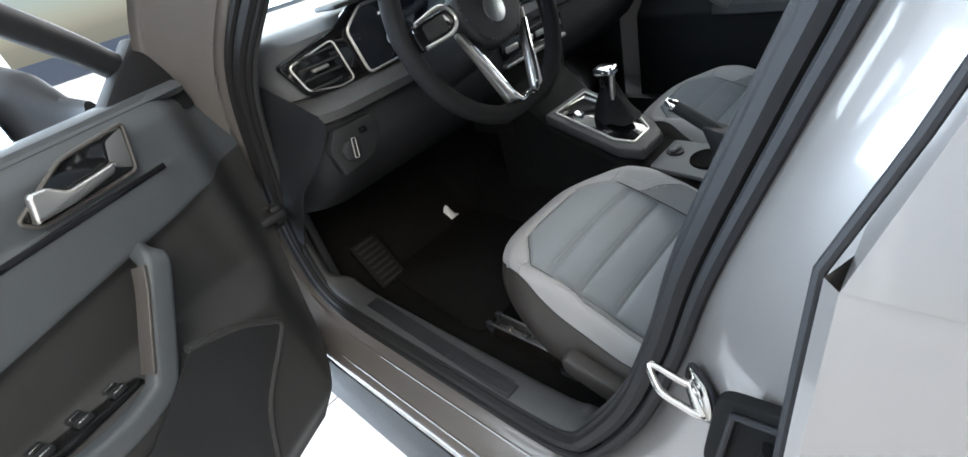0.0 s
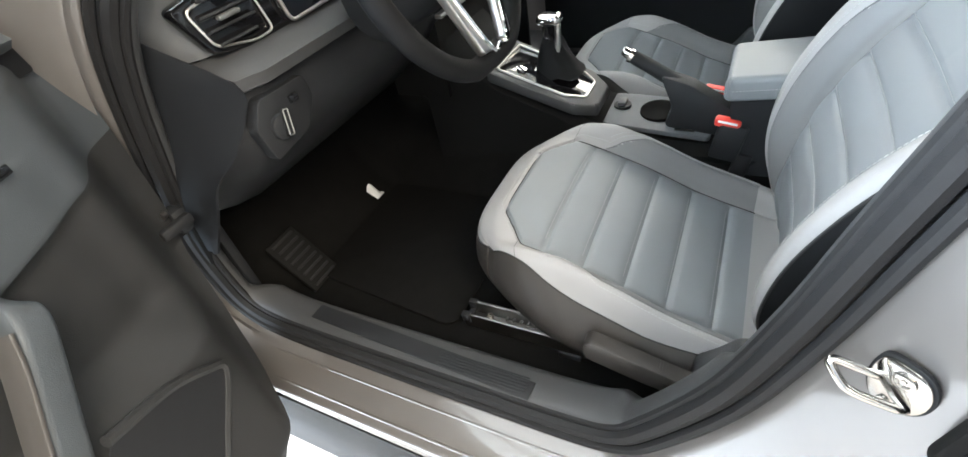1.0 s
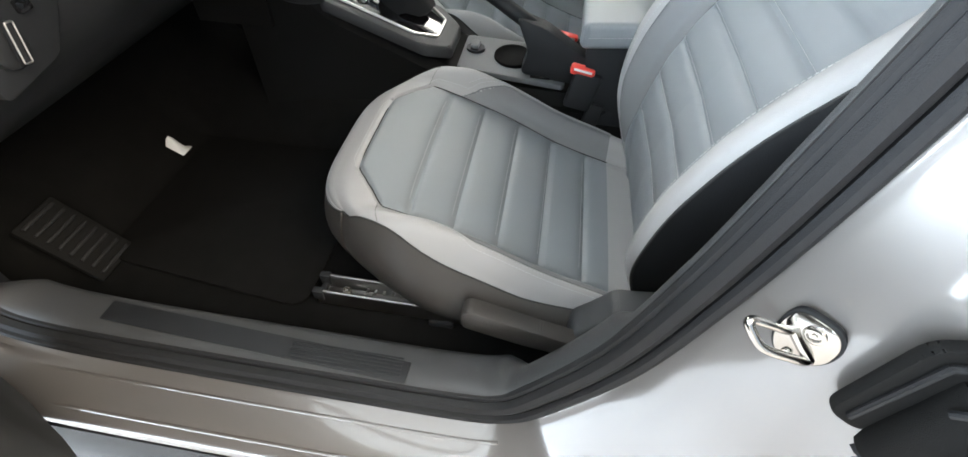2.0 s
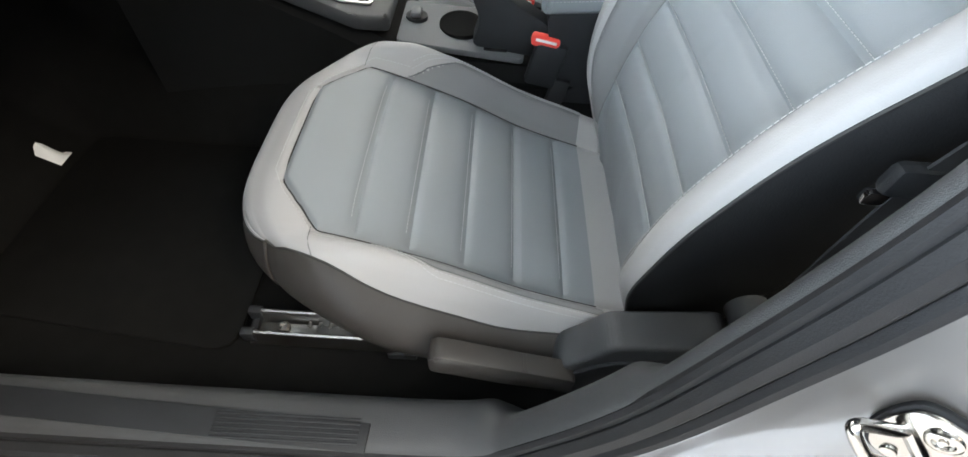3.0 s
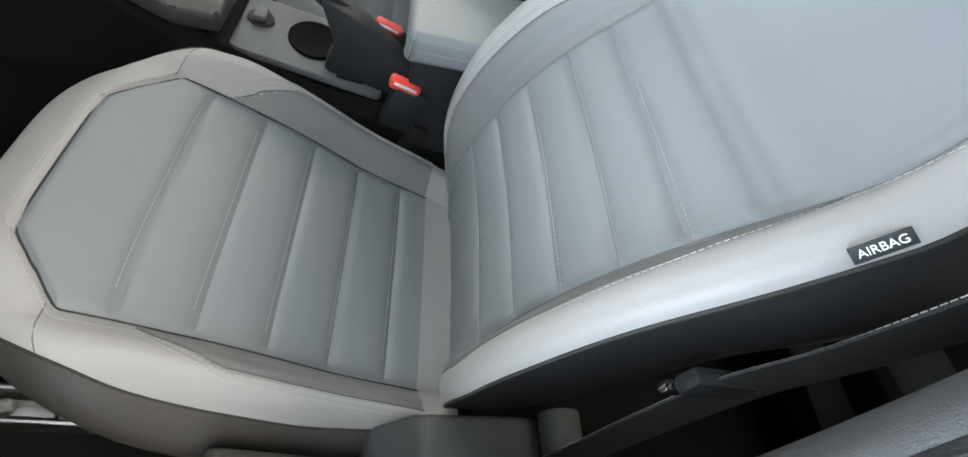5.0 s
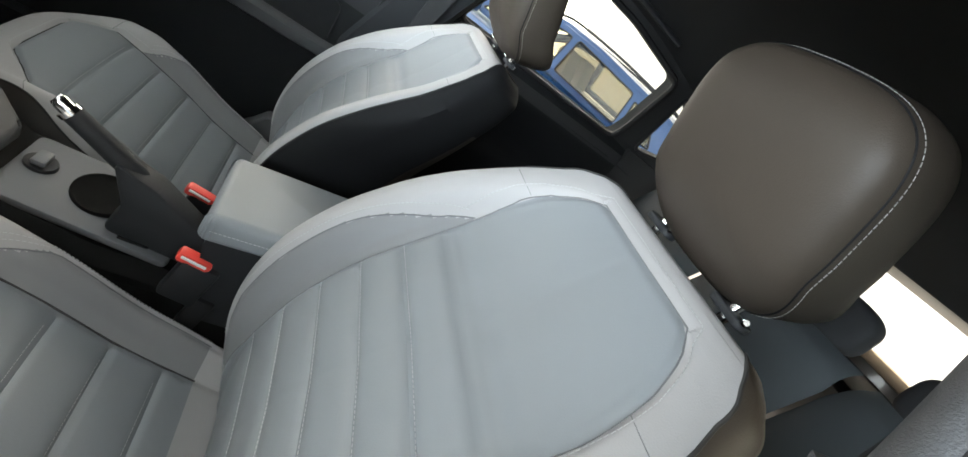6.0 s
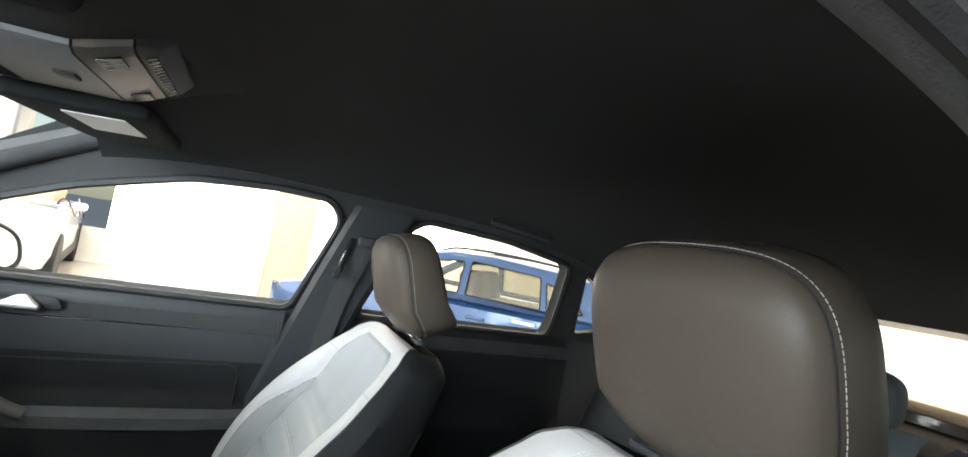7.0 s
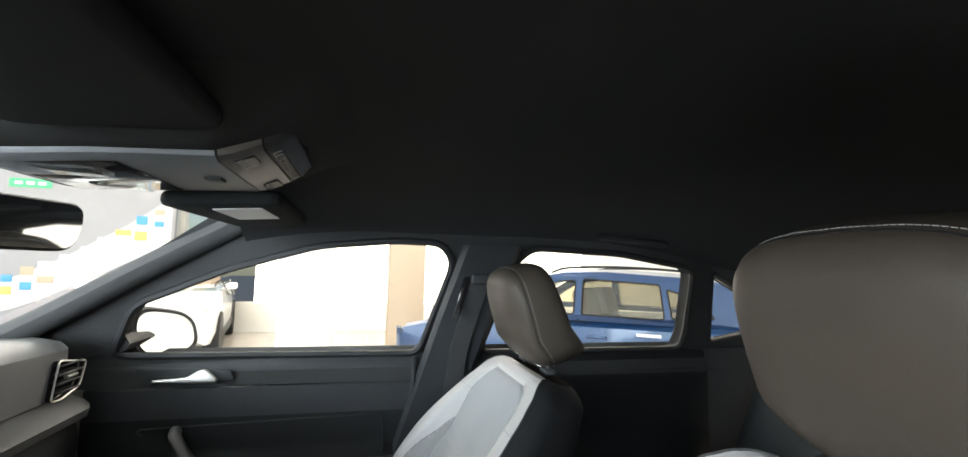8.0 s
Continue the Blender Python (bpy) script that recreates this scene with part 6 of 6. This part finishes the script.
for sgn, lab in ((1, "folded dark sun visor with a white label over the passenger seat"), (-1, "folded dark sun visor over the driver seat")):
    vis = thing("sun_visor", lab, "sun visor", (sgn * 0.3, 0.28, 1.36))
    part("pad", bm_prism([(sgn * x, y, (1.357 if sgn == 1 else 1.384) - 0.05 * (y - 0.25)) for x, y in rounded([(0.125 if sgn == 1 else 0.16, 0.212), (0.47, 0.215), (0.49, 0.36), (0.125 if sgn == 1 else 0.16, 0.372)], 0.022)], Vector((0, 0, 0.022)), 0.008, 3), VISOR, vis, "dark fabric pad")
    if sgn == 1:
        part("label", bm_prism([(x, y, 1.3552 - 0.05 * (y - 0.25)) for x, y in rounded([(0.150, 0.243), (0.305, 0.243), (0.318, 0.312), (0.162, 0.312)], 0.003)], Vector((0, 0, 0.0012)), 0), LABEL, vis, "white label", smooth=False)
    part("pivot", bm_box(sgn * 0.475, 0.368, 1.372, 0.05, 0.024, 0.03, 0.006), PLASTIC, vis, "black pivot")
mirror = thing("rear_view_mirror", "black framed interior rear-view mirror on the windscreen", "mirror", (0.0, 0.50, 1.30))
mr_m = look((0.0, 0.475, 1.315), (-0.45, -1.0, 1.26))
RV = rounded([(-0.12, 0.030), (0.12, 0.030), (0.11, -0.032), (-0.11, -0.032)], 0.024)
part("shell", bm_prism([mr_m @ Vector((a, b, 0.0)) for a, b in RV], mr_m.to_3x3() @ Vector((0, 0, 0.03)), 0.010, 3), PLASTIC, mirror, "black shell")
part("glass", bm_prism([mr_m @ Vector((a * 0.93, b * 0.88, -0.0015)) for a, b in RV], mr_m.to_3x3() @ Vector((0, 0, 0.002)), 0), MIRROR, mirror, "mirror glass", smooth=False)
part("stem", bm_tube([(0, 0.50, 1.32), (0, 0.53, 1.35), (0, 0.55, 1.365)], 0.012, 8), PLASTIC, mirror, "black stem")
for sgn in (1, -1):
    for y in (-0.60,) if sgn == 1 else (-0.62,):
        grab = thing("grab_handle", "black folded grab handle on the headliner edge", "handle", (sgn * 0.54, y, 1.39))
        part("bar", bm_tube([on_roof(sgn * 0.535, y - 0.10, 0.008), on_roof(sgn * 0.530, y - 0.05, 0.012), on_roof(sgn * 0.530, y + 0.05, 0.012), on_roof(sgn * 0.535, y + 0.10, 0.008)], 0.009, 8), PLASTIC, grab)

# ---- rear bench ----
bench = thing("rear_bench", "blue-grey leatherette rear bench with three headrests", "car seat", (0, -1.0, 0.6))
for bx, bw in ((-0.39, 0.38), (0.01, 0.40), (0.415, 0.39)):
    def back_pad(u, v, bx=bx, bw=bw):
        s = 2 * u - 1
        z = lerp(0.70, 1.08, v)
        return (bx + s * bw / 2 * (1 - 0.08 * max(0, v - 0.8) / 0.2), -0.91 - 0.46 * (z - 0.70) - 0.03 * abs(s) ** 5 - 0.05 * max(0, (v - 0.9) / 0.1) ** 2 + 0.02 * math.cos(s * 1.5), z)
    part("backrest", bm_grid(back_pad, 20, 20), REARPAD_SHADED, bench, "blue-grey backrest pad, darkened for shade")
    part("seat_pad", bm_grid(lambda u, v, bx=bx, bw=bw: (lerp(bx - bw / 2, bx + bw / 2, u), lerp(-0.62, -1.06, v), 0.70 - 0.04 * v - 0.02 * abs(2 * u - 1) ** 4 - 0.12 * max(0, 0.12 - v) / 0.12), 14, 20), REARPAD_SHADED, bench, "blue-grey seat pad, darkened for shade")
for bx in (-0.36, 0.0, 0.36):
    def rest_pad(u, v, bx=bx):
        th, ph = u * math.tau, (v - 0.5) * math.pi
        def sp(c, e):
            return math.copysign(abs(c) ** e, c)
        return (bx + 0.125 * sp(math.cos(ph), 0.5) * sp(math.cos(th), 0.5), -1.175 + 0.045 * sp(math.cos(ph), 0.5) * sp(math.sin(th), 0.5), 1.125 + 0.065 * sp(math.sin(ph), 0.6))
    part("headrest", bm_grid(rest_pad, 36, 20), CHARCOAL, bench, "charcoal headrest")
structure("bench_base", bm_box(0, -0.86, 0.565, 1.2, 0.44, 0.23, 0.02), CARPET, "black base under the rear bench")


# ---- the showroom ----
X0, X1, Y0, Y1, TOP = -6.0, 10.0, -9.0, 10.0, 4.2
structure("ground", bm_grid(lambda u, v: (lerp(-60, 60, u), lerp(-60, 60, v), GROUND_Z - 0.03), 4, 4), GROUT, "pale paving round the showroom")
floor = structure("floor", bm_grid(lambda u, v: (lerp(X0, X1, u), lerp(Y0, Y1, v), GROUND_Z - 0.004), 4, 4), GROUT, "cream porcelain tiled showroom floor")
structure("ceiling", bm_box((X0 + X1) / 2, (Y0 + Y1) / 2, TOP + 0.1, X1 - X0 + 0.4, Y1 - Y0 + 0.4, 0.2, 0), WALL, "white showroom ceiling", smooth=False)


def wall_x(name, x, holes, label, mat=WALL):
    loops = [[(Y0, GROUND_Z), (Y1, GROUND_Z), (Y1, TOP), (Y0, TOP)]] + holes
    return structure(name, bm_holed(loops, lambda y, z: (x, y, z), (0.2 if x > 0 else -0.2, 0, 0)), mat, label, smooth=False)


def wall_y(name, y, holes, label):
    loops = [[(X0, GROUND_Z), (X1, GROUND_Z), (X1, TOP), (X0, TOP)]] + holes
    return structure(name, bm_holed(loops, lambda x, z: (x, y, z), (0, 0.2 if y > 0 else -0.2, 0)), WALL, label, smooth=False)


def gaps(a, b, n, z0, z1, bar=0.12):
    w = (b - a) / n
    return [[(a + k * w + bar / 2, z0), (a + (k + 1) * w - bar / 2, z0), (a + (k + 1) * w - bar / 2, z1), (a + k * w + bar / 2, z1)] for k in range(n)]


wall_x("wall_street", X0, gaps(-6, 6, 6, 0.1, 3.6), "white wall with a tall glazed street front")
wall_x("wall_yard", X1, gaps(-5, 8, 6, 0.5, 3.6), "white wall with tall glazed bays")
wall_y("wall_front", Y1, gaps(-3.5, 8.5, 4, 0.6, 3.4), "white wall with glazed bays")
wall_y("wall_back", Y0, [], "plain white back wall")
structure("column", bm_box(7.2, -0.55, TOP / 2, 0.55, 0.55, TOP - 2 * GROUND_Z, 0.02), BEIGE, "beige plastered column")
structure("column", bm_box(7.0, 0.9, TOP / 2, 0.9, 0.7, TOP - 2 * GROUND_Z, 0.02), WALL, "white plastered column")

# a display wall beside the glazed bays, with printed cards
board = thing("display_wall", "grey display wall with white, blue and orange printed cards", "display", (9.2, 5.3, GROUND_Z))
part("panel", bm_box(9.25, 5.9, 1.45, 0.12, 4.8, 3.06, 0.01), GREYWALL, board, "pale grey panel")
part("border", bm_prism([(9.186, y, z) for y, z in ((8.25, 0.12), (7.2, 0.42), (6.2, 0.80), (5.2, 1.30), (4.3, 1.88), (3.55, 2.46), (3.55, 1.55), (4.6, 0.95), (5.8, 0.45), (7.0, 0.10), (8.25, 0.0))], Vector((-0.006, 0, 0)), 0), PRINT_WHITE, board, "white printed band", smooth=False)
for k in range(30):
    t = (k % 15) / 14
    yy, zz = lerp(7.6, 3.75, t), interp(t, [(0, 0.22), (0.35, 0.62), (0.7, 1.18), (1, 1.95)]) + 0.24 * (k // 15) + 0.02 * math.sin(k * 2.3)
    part("print", bm_box(9.176, yy, zz, 0.008, 0.20 + 0.05 * math.sin(k * 1.7), 0.13 + 0.03 * math.cos(k * 2.9), 0.002), (POSTER_BLUE, LABEL, PRINT_PALE, BEIGE, POSTER_ORANGE, PRINT_PALE, PRINT_PALE)[(k * 3) % 7], board, "printed card")
for k in range(7):
    part("text_bar", bm_box(9.183, 6.4 - 0.05 * k, 1.98 - 0.07 * k, 0.006, 0.42 - 0.03 * k, 0.022, 0), GROUT, board, "faint line of print", smooth=False)
part("sign", bm_box(9.182, 5.75, 2.58, 0.012, 0.62, 0.15, 0.003), POSTER_GREEN, board, "green sign")
for k in range(3):
    part("sign_bar", bm_box(9.174, 5.92 - 0.17 * k, 2.58, 0.006, 0.11, 0.05, 0.001), LABEL, board, "pale bar")


# ---- parked cars ----
def parked_car(label, paint, m, high=1.46):
    car = thing("parked_car", label, "car", (0, 0, 0), "cars in the showroom")
    L, W = 4.25, 0.87

    def section(y, top, w, low=0.22):
        return [(-w * 0.93, y, low), (-w, y, low + 0.16), (-w * 1.0, y, low + 0.40), (-w * 0.96, y, top - 0.04), (-w * 0.90, y, top), (0, y, top + 0.02), (w * 0.90, y, top), (w * 0.96, y, top - 0.04), (w, y, low + 0.40), (w, y, low + 0.16), (w * 0.93, y, low)]
    body = part("body", bm_loft([section(-2.12, 0.80, 0.70, 0.36), section(-2.05, 0.95, 0.80, 0.30), section(-1.7, 0.98, W), section(-0.5, 0.96, W), section(0.85, 0.94, W), section(1.45, 0.90, W * 0.98), section(1.95, 0.78, 0.80, 0.26), section(2.12, 0.62, 0.68, 0.34)]), paint, car)
    shade = part("roof", bm_loft([[(-0.72 * f, y, z - 0.05), (-0.69 * f, y, z - 0.012), (-0.55 * f, y, z), (0, y, z + 0.02), (0.55 * f, y, z), (0.69 * f, y, z - 0.012), (0.72 * f, y, z - 0.05)] for y, z, f in ((-1.62, high - 0.20, 0.94), (-1.45, high - 0.12, 0.97), (-1.0, high - 0.04, 1), (-0.3, high, 1), (0.1, high - 0.01, 1), (0.48, high - 0.08, 0.97))], closed=False), paint, car, "painted roof")
    greens = [(1.12, 0.97), (0.50, high - 0.12), (0.1, high - 0.03), (-0.3, high - 0.02), (-1.0, high - 0.06), (-1.45, high - 0.14), (-1.80, 0.97)]
    lights = [rounded([(0.82, 1.03), (0.42, high - 0.17), (0.08, high - 0.11), (-0.02, high - 0.10), (-0.03, 1.03)], 0.03), rounded([(-0.10, 1.03), (-0.09, high - 0.085), (-0.77, high - 0.12), (-0.82, 1.03)], 0.03), rounded([(-0.88, 1.04), (-0.83, high - 0.16), (-1.10, high - 0.25), (-1.20, 1.06)], 0.02)]
    for sg in (-1, 1):
        def flank(y, z, sg=sg):
            return (sg * (0.845 - 0.30 * (z - 0.97) - 0.10 * max(0.0, -0.9 - y)), y, z)
        side = part("window_surround", bm_holed([greens] + lights, flank, (-0.03 * sg, 0, 0)), paint, car, "painted window surround", smooth=False)
        for w in lights:
            g = part("pane", bm_prism([Vector(flank(*p)) + Vector((-0.018 * sg, 0, 0)) for p in w], Vector((-0.004 * sg, 0, 0)), 0), GLASS_BROWN, side, "brownish tinted side glass", smooth=False)
            part("window_strip", bm_tube([Vector(flank(*p)) for p in w] + [Vector(flank(*w[0]))], 0.008, 6, caps=False), RUBBER, side, "black window strip")
        part("roof_rail", bm_tube(curve_points([(sg * 0.66, -1.30, high - 0.075), (sg * 0.66, -1.15, high - 0.01), (sg * 0.66, -0.5, high + 0.035), (sg * 0.66, 0.05, high + 0.025), (sg * 0.66, 0.25, high - 0.03)], 20), 0.014, 6), PLASTIC, car, "black roof rail")
        part("lettering", bm_box(sg * 0.872, -0.70, 0.885, 0.003, 0.20, 0.026, 0), LABEL, car, "pale lettering bar", smooth=False)
    for ya, za, yb, zb, nm in ((1.12, 0.97, 0.50, high - 0.10, "windscreen"), (-1.82, 0.97, -1.58, high - 0.20, "rear_window")):
        part(nm, sheet(lambda u, v: (lerp(-0.74, 0.74, u) * lerp(1.05, 0.88, v), lerp(ya, yb, v), lerp(za, zb, v)), 6, 4, Vector((0, 0, 0.004))), GLASS_DARK, car, "tinted glass")
    for sg in (-1, 1):
        part("handle", bm_box(sg * 0.865, -0.25, 0.83, 0.03, 0.18, 0.03, 0.008), paint, car, "door handle")
        part("handle", bm_box(sg * 0.865, -1.15, 0.84, 0.03, 0.18, 0.03, 0.008), paint, car, "door handle")
        part("cladding", bm_box(sg * 0.855, 0, 0.30, 0.05, 2.4, 0.14, 0.02), PLASTIC, car, "black sill cladding")
        part("headlight", bm_box(sg * 0.62, 1.98, 0.68, 0.30, 0.16, 0.10, 0.03), GLASS, car, "clear headlight")
        part("tail_light", bm_box(sg * 0.68, -2.06, 0.84, 0.26, 0.10, 0.12, 0.03), RED, car, "red tail light")
        part("side_mirror", bm_box(sg * 0.95, 0.85, 1.0, 0.16, 0.12, 0.11, 0.04), paint, car, "side mirror")
        for wy in (-1.28, 1.30):
            tyre = part("wheel", bm_loft([[(sg * x, wy + r * math.cos(k * math.tau / 32), 0.32 + r * math.sin(k * math.tau / 32)) for k in range(32)] for x, r in ((0.68, 0.20), (0.68, 0.31), (0.70, 0.325), (0.86, 0.325), (0.88, 0.31), (0.88, 0.22))]), TYRE, car, "black tyre")
            part("rim", bm_loft([[(sg * x, wy + r * math.cos(k * math.tau / 10 + 0.3 * (k % 2)), 0.32 + r * math.sin(k * math.tau / 10 + 0.3 * (k % 2))) for k in range(10)] for x, r in ((0.87, 0.215), (0.875, 0.20), (0.86, 0.06), (0.87, 0.05), (0.87, 0.001))]), SATIN, tyre, "alloy rim")
        part("front_seat", bm_box(sg * 0.36, -0.05, 1.0, 0.46, 0.16, 0.55, 0.06, Matrix.Rotation(radians(-14), 4, "X")), BEIGE, car, "pale seat")
        part("rear_seat", bm_box(sg * 0.36, -1.0, 0.98, 0.52, 0.14, 0.46, 0.05, Matrix.Rotation(radians(-16), 4, "X")), BEIGE, car, "pale seat")
    car.matrix_world = m
    return car


blue = parked_car("blue parked car with roof rails and brownish tinted windows", BLUE, pose(4.15, -2.32, GROUND_Z, 0, 0, -42) @ Matrix.Diagonal((1, 1, 0.94, 1)), 1.46)
parked_car("white parked car by the glazed front", WHITEPAINT, pose(8.4, 3.2, GROUND_Z, 0, 0, 100), 1.0)

# ---- floor tiles, nearest first ----
SIDE = 0.60
tile_me = None
far_tiles = bmesh.new()
for i in range(int((X1 - X0) / SIDE) + 1):
    for j in range(int((Y1 - Y0) / SIDE) + 1):
        cx, cy = X0 + (i + 0.5) * SIDE, Y0 + (j + 0.5) * SIDE
        if cx > X1 or cy > Y1:
            continue
        if -4.2 < cx < 2.2 and -2.6 < cy < 4.6:
            if tile_me is None:
                bm = bm_box(0, 0, 0, SIDE - 0.004, SIDE - 0.004, 0.008, 0.0012, seg=1)
                tile_me = bpy.data.meshes.new("tile")
                bm.to_mesh(tile_me)
                bm.free()
                tile_me.materials.append(TILE)
            ob = new("tile", tile_me)
            ob.location = (cx, cy, GROUND_Z)
            ob.parent = floor
        else:
            c = SIDE / 2 - 0.002
            far_tiles.faces.new([far_tiles.verts.new((cx + a * c, cy + b * c, GROUND_Z + 0.004)) for a, b in ((-1, -1), (1, -1), (1, 1), (-1, 1))])
part("far_tiles", far_tiles, TILE, floor, "cream tiles further off", smooth=False)["kind"] = "stuff"
